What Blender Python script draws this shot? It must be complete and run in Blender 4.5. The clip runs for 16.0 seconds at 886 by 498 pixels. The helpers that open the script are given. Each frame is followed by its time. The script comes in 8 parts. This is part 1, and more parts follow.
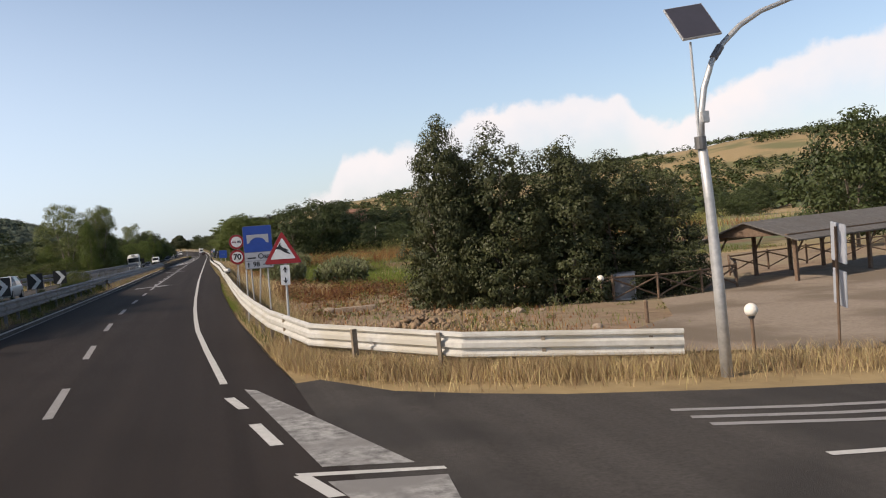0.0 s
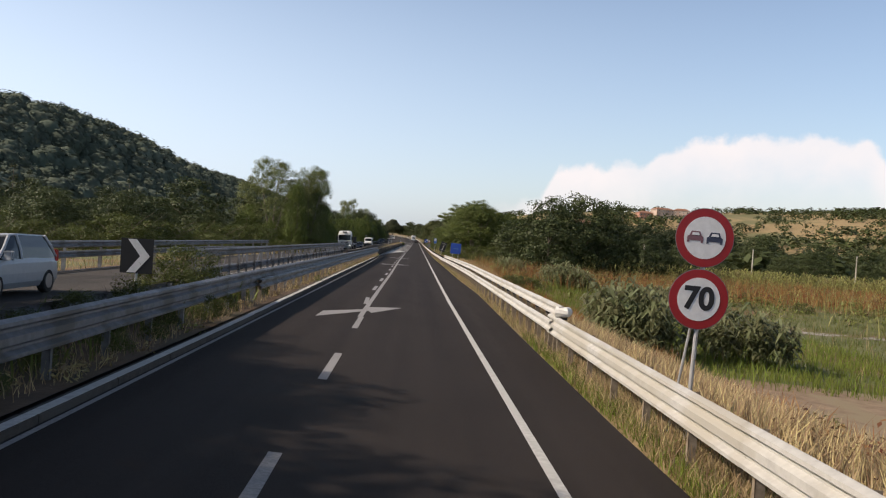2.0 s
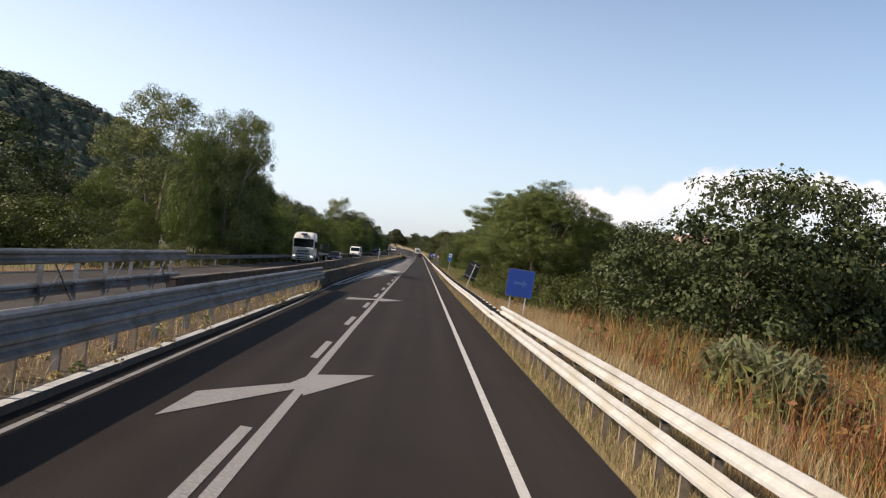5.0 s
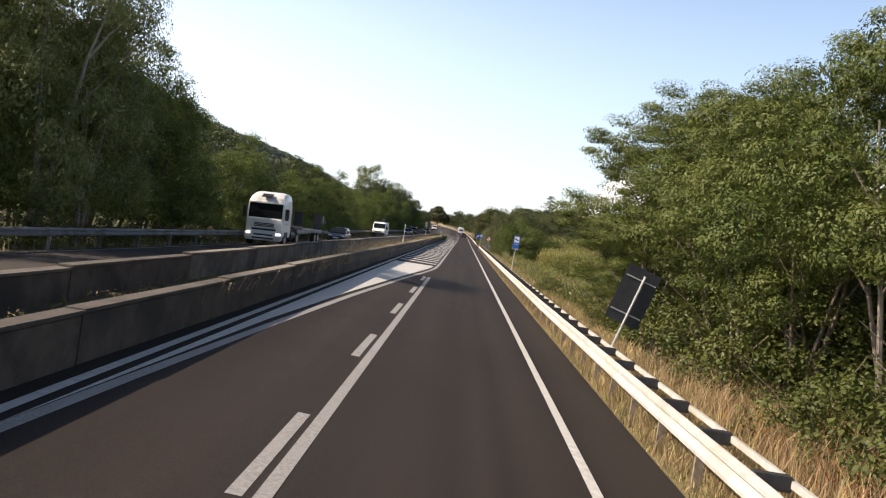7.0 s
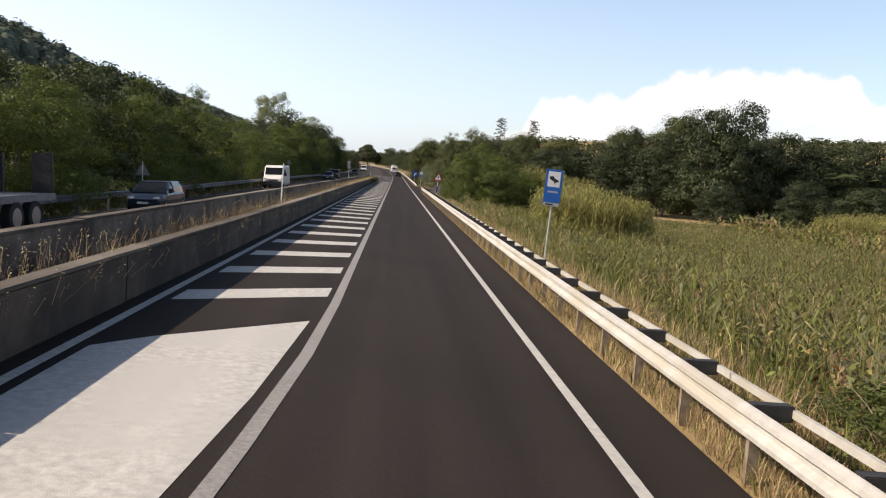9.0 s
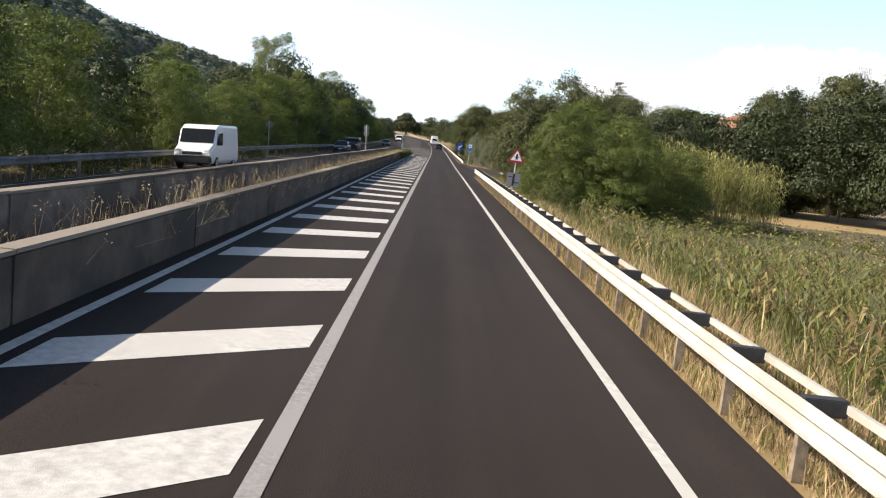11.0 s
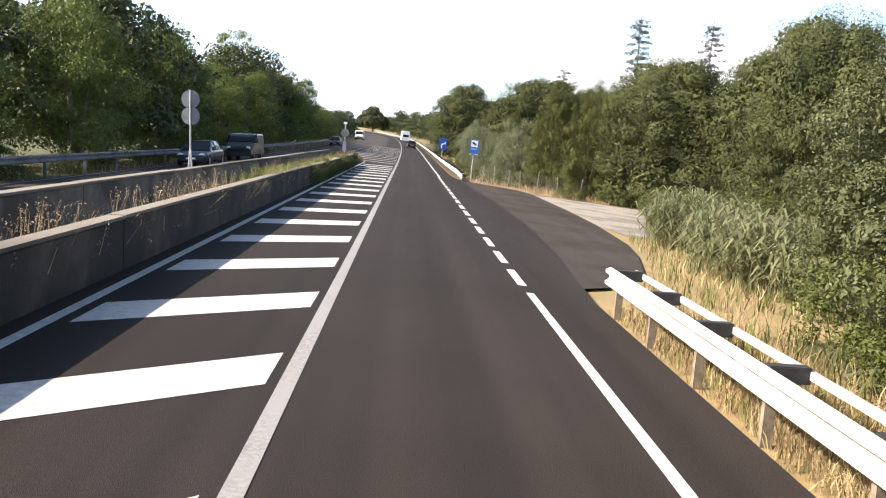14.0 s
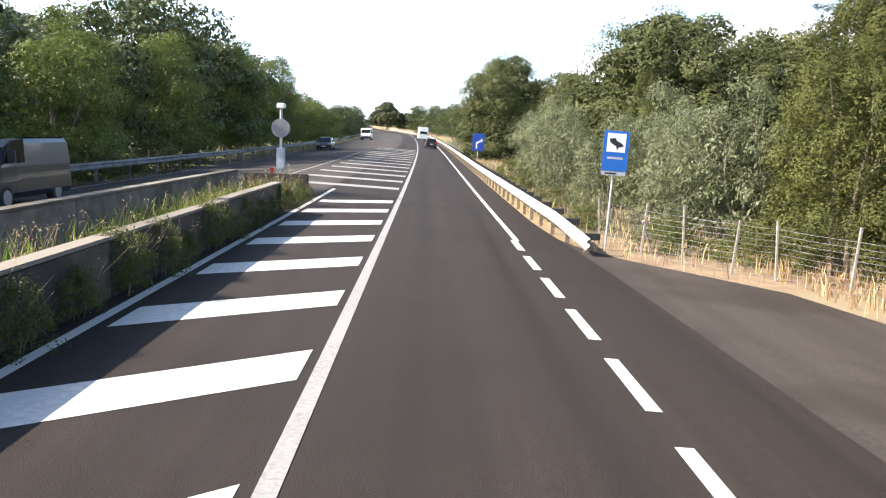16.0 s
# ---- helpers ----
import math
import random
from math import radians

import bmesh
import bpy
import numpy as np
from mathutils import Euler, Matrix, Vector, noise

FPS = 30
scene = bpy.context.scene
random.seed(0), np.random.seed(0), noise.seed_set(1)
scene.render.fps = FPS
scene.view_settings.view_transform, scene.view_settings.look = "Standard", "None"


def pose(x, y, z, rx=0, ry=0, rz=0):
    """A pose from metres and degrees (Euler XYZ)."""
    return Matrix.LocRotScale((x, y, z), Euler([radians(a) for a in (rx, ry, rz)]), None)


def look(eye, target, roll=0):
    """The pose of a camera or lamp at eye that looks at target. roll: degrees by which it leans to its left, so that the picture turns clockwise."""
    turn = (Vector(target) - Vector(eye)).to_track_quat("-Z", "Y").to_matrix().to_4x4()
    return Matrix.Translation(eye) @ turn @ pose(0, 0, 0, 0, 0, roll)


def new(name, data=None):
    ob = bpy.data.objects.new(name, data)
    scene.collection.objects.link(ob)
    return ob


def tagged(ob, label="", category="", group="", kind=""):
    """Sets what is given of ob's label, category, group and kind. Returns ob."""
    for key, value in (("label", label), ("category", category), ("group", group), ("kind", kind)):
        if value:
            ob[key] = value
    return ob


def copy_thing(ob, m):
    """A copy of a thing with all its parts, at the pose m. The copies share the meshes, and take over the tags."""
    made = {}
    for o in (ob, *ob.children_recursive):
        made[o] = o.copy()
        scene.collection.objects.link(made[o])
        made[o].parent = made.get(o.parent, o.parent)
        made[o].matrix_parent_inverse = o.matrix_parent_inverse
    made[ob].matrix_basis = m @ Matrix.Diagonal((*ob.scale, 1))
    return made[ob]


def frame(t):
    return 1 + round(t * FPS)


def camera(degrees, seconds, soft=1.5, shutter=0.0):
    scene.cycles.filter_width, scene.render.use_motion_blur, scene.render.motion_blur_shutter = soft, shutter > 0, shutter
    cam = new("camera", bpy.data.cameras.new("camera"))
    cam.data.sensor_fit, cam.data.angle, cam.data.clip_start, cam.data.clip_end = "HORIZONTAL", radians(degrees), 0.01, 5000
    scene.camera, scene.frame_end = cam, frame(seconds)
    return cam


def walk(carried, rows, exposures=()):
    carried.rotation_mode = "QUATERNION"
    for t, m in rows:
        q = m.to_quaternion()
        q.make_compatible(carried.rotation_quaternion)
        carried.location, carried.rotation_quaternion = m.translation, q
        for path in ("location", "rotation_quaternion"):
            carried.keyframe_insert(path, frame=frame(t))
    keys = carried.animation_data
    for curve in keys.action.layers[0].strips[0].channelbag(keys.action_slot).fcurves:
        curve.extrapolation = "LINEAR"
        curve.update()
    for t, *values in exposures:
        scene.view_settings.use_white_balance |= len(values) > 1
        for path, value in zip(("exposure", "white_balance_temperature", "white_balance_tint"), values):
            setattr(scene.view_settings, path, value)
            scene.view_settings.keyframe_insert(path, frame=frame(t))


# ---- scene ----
FOV = 57.4
cam = camera(FOV, 16.0, soft=1.15)
ROWS = [
    (0.00, 2.64, 0.00, 2.34, 88.61, 5.37, -16.18),
    (0.50, 1.66, 9.55, 2.38, 89.56, 3.10, -17.19),
    (1.00, 0.83, 19.04, 2.36, 89.67, -0.82, -12.42),
    (1.50, 0.31, 28.41, 2.41, 93.82, -2.39, -8.81),
    (2.00, -0.00, 37.99, 2.44, 89.46, -3.83, -1.86),
    (2.50, -0.18, 47.71, 2.45, 89.55, -4.11, 2.65),
    (3.00, -0.20, 57.45, 2.43, 90.00, -10.25, 6.58),
    (3.50, -0.15, 66.94, 2.44, 88.64, -11.95, 3.04),
    (4.00, -0.05, 76.70, 2.45, 90.13, -12.70, 4.78),
    (4.20, 0.01, 80.62, 2.46, 90.49, -11.29, 2.68),
    (6.30, -0.33, 122.81, 2.60, 89.91, -6.11, -2.93),
    (6.50, -0.40, 126.74, 2.62, 89.80, -7.35, -1.96),
    (7.00, -0.40, 136.52, 2.55, 88.59, -8.99, 1.51),
    (7.50, -0.51, 146.48, 2.52, 84.71, -9.56, 1.72),
    (8.00, -0.43, 156.12, 2.52, 84.19, -6.36, -1.64),
    (8.50, -0.54, 165.85, 2.44, 84.16, -0.35, -6.12),
    (9.00, -0.82, 175.77, 2.52, 84.74, -4.47, -3.25),
    (9.20, -0.94, 179.74, 2.55, 84.43, -7.01, -0.12),
    (11.30, -0.74, 221.90, 2.46, 82.52, -5.64, -0.79),
    (11.50, -0.73, 225.54, 2.46, 82.87, -4.96, -2.06),
    (12.00, -0.68, 234.64, 2.48, 83.28, -1.94, -4.02),
    (12.50, -0.74, 244.04, 2.50, 83.21, -3.04, -2.27),
    (13.00, -0.73, 253.38, 2.45, 83.36, -2.29, -2.55),
    (13.50, -0.76, 262.76, 2.48, 83.23, -3.06, -2.77),
    (14.00, -0.77, 272.41, 2.41, 82.46, -4.23, -2.36),
    (14.50, -0.76, 281.83, 2.52, 82.60, -4.01, -2.03),
    (15.00, -0.73, 291.12, 2.47, 81.82, -4.57, -1.45),
    (15.50, -0.71, 300.43, 2.48, 82.30, -3.44, 0.21),
    (16.00, -0.76, 309.79, 2.43, 82.14, -2.02, -1.04),
]
EXPOSURE = [(0.0, 0.02, 6650, 13), (4.2, 0.12, 6650, 13), (6.5, 0.47, 6850, 15), (7.0, 0.60, 6850, 14), (8.0, 0.88, 7000, 13), (8.5, 0.50, 6850, 13), (9.0, 0.32, 6800, 14), (11.5, 0.82, 6450, 11), (12.5, 0.84, 6350, 11), (13.5, 1.23, 6450, 11), (15.0, 1.52, 6250, 11), (16.0, 1.76, 6200, 10)]
walk(cam, [(t, pose(x, y, z, rx, ry, rz)) for t, x, y, z, rx, ry, rz in ROWS], EXPOSURE)

# ---- light: low afternoon sun from the left of the road, hazy blue sky, a cloud bank over the hills ----
SUN_EL, SUN_AZ = radians(36.8), radians(-101)
world = bpy.data.worlds.new("world")
scene.world = world
world.use_nodes = True
wn, wl = world.node_tree.nodes, world.node_tree.links
wn.clear()


def wnode(kind, **props):
    n = wn.new(kind)
    for k, v in props.items():
        setattr(n, k, v)
    return n


def wmath(op, a, b=None, clamp=False):
    n = wnode("ShaderNodeMath", operation=op, use_clamp=clamp)
    for i, v in enumerate((a, b)):
        if v is None:
            continue
        if isinstance(v, (int, float)):
            n.inputs[i].default_value = v
        else:
            wl.new(v, n.inputs[i])
    return n.outputs[0]


sky = wnode("ShaderNodeTexSky", sky_type="NISHITA", sun_disc=False, sun_elevation=SUN_EL, sun_rotation=SUN_AZ,
            altitude=50, air_density=1.0, dust_density=1.6, ozone_density=1.2)
coord = wnode("ShaderNodeTexCoord")
sep = wnode("ShaderNodeSeparateXYZ")
wl.new(coord.outputs["Generated"], sep.inputs[0])
azim = wmath("MULTIPLY", wmath("ARCTAN2", sep.outputs[0], sep.outputs[1]), 180 / math.pi)
elev = wmath("MULTIPLY", wmath("ARCSINE", sep.outputs[2]), 180 / math.pi)
cn = wnode("ShaderNodeTexNoise", noise_dimensions="3D")
cn.inputs["Scale"].default_value, cn.inputs["Detail"].default_value, cn.inputs["Roughness"].default_value = 38, 8, 0.55
wl.new(coord.outputs["Generated"], cn.inputs["Vector"])
# cloud top over the azimuth, 0 to 60 degrees
top = wnode("ShaderNodeValToRGB")
top.color_ramp.interpolation = "LINEAR"
els = top.color_ramp.elements
steps = [(0.0, 2.0), (8.6, 3.4), (9.6, 5.7), (15.5, 6.3), (16.2, 6.9), (18.7, 8.0), (24, 8.4), (29.2, 8.1), (30.4, 6.6), (33, 5.6), (35.5, 7.4), (41, 9.4), (47, 10.0), (60, 9.4)]
els[0].position, els[0].color = 0, (steps[0][1] / 12,) * 3 + (1,)
els[1].position, els[1].color = 1, (steps[-1][1] / 12,) * 3 + (1,)
for a, e in steps[1:-1]:
    k = els.new(a / 60)
    k.color = (e / 12,) * 3 + (1,)


def wrange(v, a, b, c=0.0, d=1.0, kind="SMOOTHSTEP"):
    n = wnode("ShaderNodeMapRange", interpolation_type=kind)
    wl.new(v, n.inputs[0])
    for i, k in enumerate((a, b, c, d)):
        n.inputs[i + 1].default_value = k
    return n.outputs[0]


wl.new(wmath("DIVIDE", azim, 60, True), top.inputs[0])
height = wmath("ADD", wmath("MULTIPLY", top.outputs[0], 12), wmath("MULTIPLY", wmath("SUBTRACT", cn.outputs[0], 0.5), 2.0))
above = wmath("SUBTRACT", height, elev)
cn2 = wnode("ShaderNodeTexNoise")
cn2.inputs["Scale"].default_value, cn2.inputs["Detail"].default_value = 9, 6
wl.new(coord.outputs["Generated"], cn2.inputs["Vector"])
# dense at its lit top, thinning out downwards into the haze
body = wmath("MULTIPLY", wrange(above, -0.25, 0.5), wrange(above, 0.6, 4.6, 1.0, 0.30))
body = wmath("MULTIPLY", body, wrange(cn2.outputs[0], 0.35, 0.65, 0.72, 1.0, "LINEAR"))
mask = wmath("MULTIPLY", wmath("MULTIPLY", body, wrange(azim, 4, 10)), wrange(azim, 60, 110, 1.0, 0.0))
# the sky is brighter near the horizon, and the haze thicker towards the sun
toward = wnode("ShaderNodeVectorMath", operation="DOT_PRODUCT")
wl.new(coord.outputs["Generated"], toward.inputs[0])
toward.inputs[1].default_value = (math.sin(SUN_AZ) * math.cos(SUN_EL), math.cos(SUN_AZ) * math.cos(SUN_EL), math.sin(SUN_EL))
sunward = wrange(toward.outputs["Value"], -0.55, 0.65, 0.0, 1.0)
gain = wrange(elev, 14, 58, 1.85, 0.5)
lift = wnode("ShaderNodeVectorMath", operation="SCALE")
wl.new(sky.outputs[0], lift.inputs[0])
wl.new(gain, lift.inputs["Scale"])
haze = wmath("MULTIPLY", wrange(elev, -2, 27, 1.0, 0.0), wmath("ADD", wmath("MULTIPLY", sunward, 0.9), 0.16), True)
mixh = wnode("ShaderNodeMix", data_type="RGBA")
wl.new(haze, mixh.inputs[0])
wl.new(lift.outputs[0], mixh.inputs[6])
mixh.inputs[7].default_value = (9.9, 11.8, 14.4, 1)
mixc = wnode("ShaderNodeMix", data_type="RGBA")
wl.new(mask, mixc.inputs[0])
wl.new(mixh.outputs[2], mixc.inputs[6])
mixc.inputs[7].default_value = (11.3, 10.8, 10.8, 1)
back = wnode("ShaderNodeBackground")
SKY = 0.085
back.inputs[1].default_value = SKY
wl.new(mixc.outputs[2], back.inputs[0])
wl.new(back.outputs[0], wnode("ShaderNodeOutputWorld").inputs[0])

sun = new("sun", bpy.data.lights.new("sun", "SUN"))
sun.data.energy, sun.data.angle, sun.data.color = 5.0, radians(0.55), (1.0, 0.88, 0.73)
sun.matrix_basis = look((math.sin(SUN_AZ) * math.cos(SUN_EL) * 50, math.cos(SUN_AZ) * math.cos(SUN_EL) * 50, math.sin(SUN_EL) * 50), (0, 0, 0))


# ---- materials ----
def material(name, c1, c2, scale=3.0, rough=0.8, bump=0.0, bump_scale=40.0, metal=0.0, spec=0.5, big=None, big_scale=0.3, island=0.0, through_light=0.0, streak=0.0):
    """Two noise scales of colour, one of relief; big: a third colour in large stains; island: spread of brightness from piece to piece."""
    m = bpy.data.materials.new(name)
    m.use_nodes = True
    n, l = m.node_tree.nodes, m.node_tree.links
    b = n["Principled BSDF"]
    g = n.new("ShaderNodeNewGeometry")
    tex = n.new("ShaderNodeTexNoise")
    tex.inputs["Scale"].default_value, tex.inputs["Detail"].default_value, tex.inputs["Roughness"].default_value = scale, 6, 0.65
    l.new(g.outputs["Position"], tex.inputs["Vector"])
    ramp = n.new("ShaderNodeMapRange")
    ramp.inputs[1].default_value, ramp.inputs[2].default_value = 0.32, 0.68
    l.new(tex.outputs[0], ramp.inputs[0])
    mix = n.new("ShaderNodeMix")
    mix.data_type = "RGBA"
    mix.inputs[6].default_value, mix.inputs[7].default_value = (*c1, 1), (*c2, 1)
    l.new(ramp.outputs[0], mix.inputs[0])
    col = mix.outputs[2]
    if big:
        t2 = n.new("ShaderNodeTexNoise")
        t2.inputs["Scale"].default_value, t2.inputs["Detail"].default_value = big_scale, 4
        l.new(g.outputs["Position"], t2.inputs["Vector"])
        r2 = n.new("ShaderNodeMapRange")
        r2.interpolation_type = "SMOOTHSTEP"
        r2.inputs[1].default_value, r2.inputs[2].default_value = 0.46, 0.62
        l.new(t2.outputs[0], r2.inputs[0])
        m2 = n.new("ShaderNodeMix")
        m2.data_type = "RGBA"
        m2.inputs[7].default_value = (*big, 1)
        l.new(r2.outputs[0], m2.inputs[0])
        l.new(col, m2.inputs[6])
        col = m2.outputs[2]
    if streak:
        mp = n.new("ShaderNodeMapping")
        mp.inputs["Scale"].default_value = (1.6, 0.02, 1.0)
        l.new(g.outputs["Position"], mp.inputs["Vector"])
        t4 = n.new("ShaderNodeTexNoise")
        t4.inputs["Scale"].default_value, t4.inputs["Detail"].default_value = 1.0, 5
        l.new(mp.outputs[0], t4.inputs["Vector"])
        r5 = n.new("ShaderNodeMapRange")
        r5.inputs[1].default_value, r5.inputs[2].default_value, r5.inputs[3].default_value, r5.inputs[4].default_value = 0.3, 0.7, 1 - streak, 1 + streak
        l.new(t4.outputs[0], r5.inputs[0])
        hs = n.new("ShaderNodeHueSaturation")
        l.new(r5.outputs[0], hs.inputs["Value"])
        l.new(col, hs.inputs["Color"])
        col = hs.outputs[0]
    if island:
        hsv = n.new("ShaderNodeHueSaturation")
        r3 = n.new("ShaderNodeMapRange")
        r3.inputs[3].default_value, r3.inputs[4].default_value = 1 - island, 1 + island
        l.new(g.outputs["Random Per Island"], r3.inputs[0])
        l.new(r3.outputs[0], hsv.inputs["Value"])
        r4 = n.new("ShaderNodeMapRange")
        r4.inputs[3].default_value, r4.inputs[4].default_value = 0.5 - island * 0.06, 0.5 + island * 0.06
        l.new(g.outputs["Random Per Island"], r4.inputs[0])
        l.new(r4.outputs[0], hsv.inputs["Hue"])
        l.new(col, hsv.inputs["Color"])
        col = hsv.outputs[0]
    l.new(col, b.inputs["Base Color"])
    b.inputs["Roughness"].default_value, b.inputs["Metallic"].default_value, b.inputs["Specular IOR Level"].default_value = rough, metal, spec
    if bump:
        t3 = n.new("ShaderNodeTexNoise")
        t3.inputs["Scale"].default_value, t3.inputs["Detail"].default_value = bump_scale, 4
        l.new(g.outputs["Position"], t3.inputs["Vector"])
        bp = n.new("ShaderNodeBump")
        bp.inputs["Strength"].default_value, bp.inputs["Distance"].default_value = bump, 0.02
        l.new(t3.outputs[0], bp.inputs["Height"])
        l.new(bp.outputs[0], b.inputs["Normal"])
    if through_light:
        tr = n.new("ShaderNodeBsdfTranslucent")
        l.new(col, tr.inputs[0])
        ms = n.new("ShaderNodeMixShader")
        ms.inputs[0].default_value = through_light
        l.new(b.outputs[0], ms.inputs[1])
        l.new(tr.outputs[0], ms.inputs[2])
        l.new(ms.outputs[0], n["Material Output"].inputs[0])
    return m


def leaf_material(name, c1, c2, scale=0.6, island=0.45, light=0.35, rough=0.55):
    return material(name, c1, c2, scale, rough, island=island, through_light=light, spec=0.3)


ASPHALT = material("asphalt", (0.0235, 0.0190, 0.0168), (0.0435, 0.0358, 0.0318), 45, 0.8, 0.5, 120, spec=0.10, big=(0.030, 0.0245, 0.0215), big_scale=0.25, streak=0.22)
ASPHALT_OLD = material("asphalt_old", (0.052, 0.047, 0.043), (0.082, 0.074, 0.067), 18, 0.9, 0.5, 90, spec=0.12, big=(0.048, 0.044, 0.041), big_scale=0.3, streak=0.15)
ASPHALT_LAY = material("asphalt_lay_by", (0.042, 0.035, 0.031), (0.076, 0.065, 0.058), 30, 0.85, 0.5, 100, spec=0.10, big=(0.046, 0.038, 0.033), big_scale=0.35, streak=0.15)
PAINT = material("road_paint", (0.40, 0.39, 0.37), (0.62, 0.61, 0.58), 9, 0.7, 0.25, 90, big=(0.50, 0.49, 0.465), big_scale=0.5, streak=0.06)
PAINT_WORN = material("road_paint_worn", (0.19, 0.18, 0.175), (0.34, 0.33, 0.32), 22, 0.75, 0.3, 90, big=(0.28, 0.27, 0.265), big_scale=0.6)
# Far darker than bare concrete: stains, plus the walls' shade put into the colour.
CONCRETE_SHADED = material("concrete", (0.048, 0.035, 0.027), (0.108, 0.084, 0.066), 2.2, 0.9, 0.5, 35, big=(0.038, 0.031, 0.026), big_scale=0.7)
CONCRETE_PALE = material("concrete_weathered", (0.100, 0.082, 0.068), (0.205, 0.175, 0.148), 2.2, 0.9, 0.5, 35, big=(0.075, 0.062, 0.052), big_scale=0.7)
CONCRETE_LIGHT = material("concrete_light", (0.40, 0.36, 0.30), (0.56, 0.51, 0.44), 6, 0.9, 0.4, 50, big=(0.30, 0.27, 0.22), big_scale=1.2)
# Near black: the shade of the kerb's road face is in the colour.
KERB = material("kerb_stone", (0.035, 0.030, 0.026), (0.075, 0.064, 0.055), 7, 0.85, 0.3, 60, big=(0.06, 0.055, 0.05), big_scale=0.9)
STEEL = material("galvanised_steel", (0.46, 0.45, 0.42), (0.60, 0.59, 0.55), 5, 0.62, 0.15, 50, metal=0.2, big=(0.47, 0.445, 0.385), big_scale=0.8)
# Darker and greyer than STEEL: the left-hand rails and some fittings.
STEEL_DARK = material("dark_grey_steel", (0.14, 0.145, 0.16), (0.24, 0.245, 0.26), 6, 0.55, 0.15, 50, metal=0.4, big=(0.12, 0.115, 0.11), big_scale=1.1)
COPING = material("weathered_coping", (0.050, 0.040, 0.031), (0.11, 0.092, 0.074), 1.1, 0.9, 0.4, 40, big=(0.22, 0.19, 0.155), big_scale=0.10)
POST_RUST = material("rusty_post", (0.17, 0.13, 0.09), (0.34, 0.28, 0.21), 9, 0.8, 0.2, 40, metal=0.2)
STEEL_WHITE = material("painted_end_cap", (0.74, 0.72, 0.66), (0.82, 0.80, 0.75), 6, 0.5)
BOLT_DARK = material("black_block", (0.018, 0.018, 0.020), (0.035, 0.035, 0.036), 12, 0.7)
DIRT = material("dry_soil", (0.062, 0.037, 0.020), (0.135, 0.084, 0.046), 1.3, 0.95, 0.6, 14, big=(0.06, 0.048, 0.024), big_scale=0.35)
GRAVEL = material("gravel_lot", (0.22, 0.17, 0.125), (0.32, 0.26, 0.20), 9, 0.95, 0.6, 60, big=(0.17, 0.13, 0.09), big_scale=0.25)
APRON = material("pale_gravel_track", (0.23, 0.205, 0.175), (0.35, 0.32, 0.28), 7, 0.95, 0.5, 60, big=(0.19, 0.165, 0.135), big_scale=0.5)


def plain(name, c, rough=0.5, metal=0.0, spec=0.5, v=0.08):
    return material(name, tuple(max(0, a * (1 - v)) for a in c), tuple(a * (1 + v) for a in c), 9, rough, metal=metal, spec=spec)


SIGN_BLUE = plain("sign_blue", (0.012, 0.055, 0.30), 0.4)
SIGN_WHITE = plain("sign_white", (0.72, 0.72, 0.72), 0.4)
SIGN_GREY = plain("sign_pale_grey", (0.36, 0.38, 0.42), 0.5)
SIGN_RED = plain("sign_red", (0.30, 0.012, 0.016), 0.4)
SIGN_BLACK = plain("sign_black", (0.012, 0.012, 0.014), 0.5)
SIGN_BACK = material("sign_back_grey", (0.16, 0.16, 0.17), (0.24, 0.24, 0.25), 6, 0.6, metal=0.4)
POLE = material("steel_pole", (0.40, 0.40, 0.40), (0.55, 0.55, 0.54), 8, 0.5, metal=0.5)
WOOD = material("weathered_wood", (0.10, 0.065, 0.042), (0.18, 0.12, 0.08), 6, 0.85, 0.4, 40)
BARK = material("bark", (0.11, 0.085, 0.062), (0.22, 0.18, 0.14), 5, 0.95, 0.7, 18)
BARK_PALE = material("pale_bark", (0.17, 0.14, 0.11), (0.29, 0.25, 0.20), 4, 0.9, 0.4, 18)


# ---- builders ----
def smooth(a, b, v):
    t = np.clip((v - a) / (b - a), 0, 1)
    return t * t * (3 - 2 * t)


def make(name, verts, faces, mat, parent=None, shade=False):
    me = bpy.data.meshes.new(name)
    me.from_pydata([tuple(map(float, v)) for v in verts], [], [tuple(map(int, q)) for q in faces])
    me.materials.append(mat)
    if shade:
        me.polygons.foreach_set("use_smooth", [True] * len(me.polygons))
    me.update()
    ob = new(name, me)
    if parent is not None:
        ob.parent = parent
    return ob


def part(name, bm, mat, parent=None, label="", shade=False):
    me = bpy.data.meshes.new(name)
    bm.normal_update()
    bm.to_mesh(me)
    bm.free()
    me.materials.append(mat)
    if shade:
        me.polygons.foreach_set("use_smooth", [True] * len(me.polygons))
    ob = new(name, me)
    if parent is not None:
        ob.parent = parent
    return tagged(ob, label)


def same(name, ob, m, parent):
    """Another object on the same mesh."""
    o = new(name, ob.data)
    o.parent = parent
    o.matrix_basis = m
    return o


def thing(name, m, label, category, group="", kind=""):
    e = new(name)
    e.matrix_basis = m
    return tagged(e, label, category, group, kind)


def add_box(bm, x0, x1, y0, y1, z0, z1, bevel=0.0):
    r = bmesh.ops.create_cube(bm, size=1)
    for v in r["verts"]:
        v.co = Vector((x0 + (v.co.x + 0.5) * (x1 - x0), y0 + (v.co.y + 0.5) * (y1 - y0), z0 + (v.co.z + 0.5) * (z1 - z0)))
    if bevel:
        es = list({e for v in r["verts"] for e in v.link_edges})
        bmesh.ops.bevel(bm, geom=es, offset=bevel, segments=2, affect="EDGES")
    return bm


def box(x0, x1, y0, y1, z0, z1, bevel=0.0):
    return add_box(bmesh.new(), x0, x1, y0, y1, z0, z1, bevel)


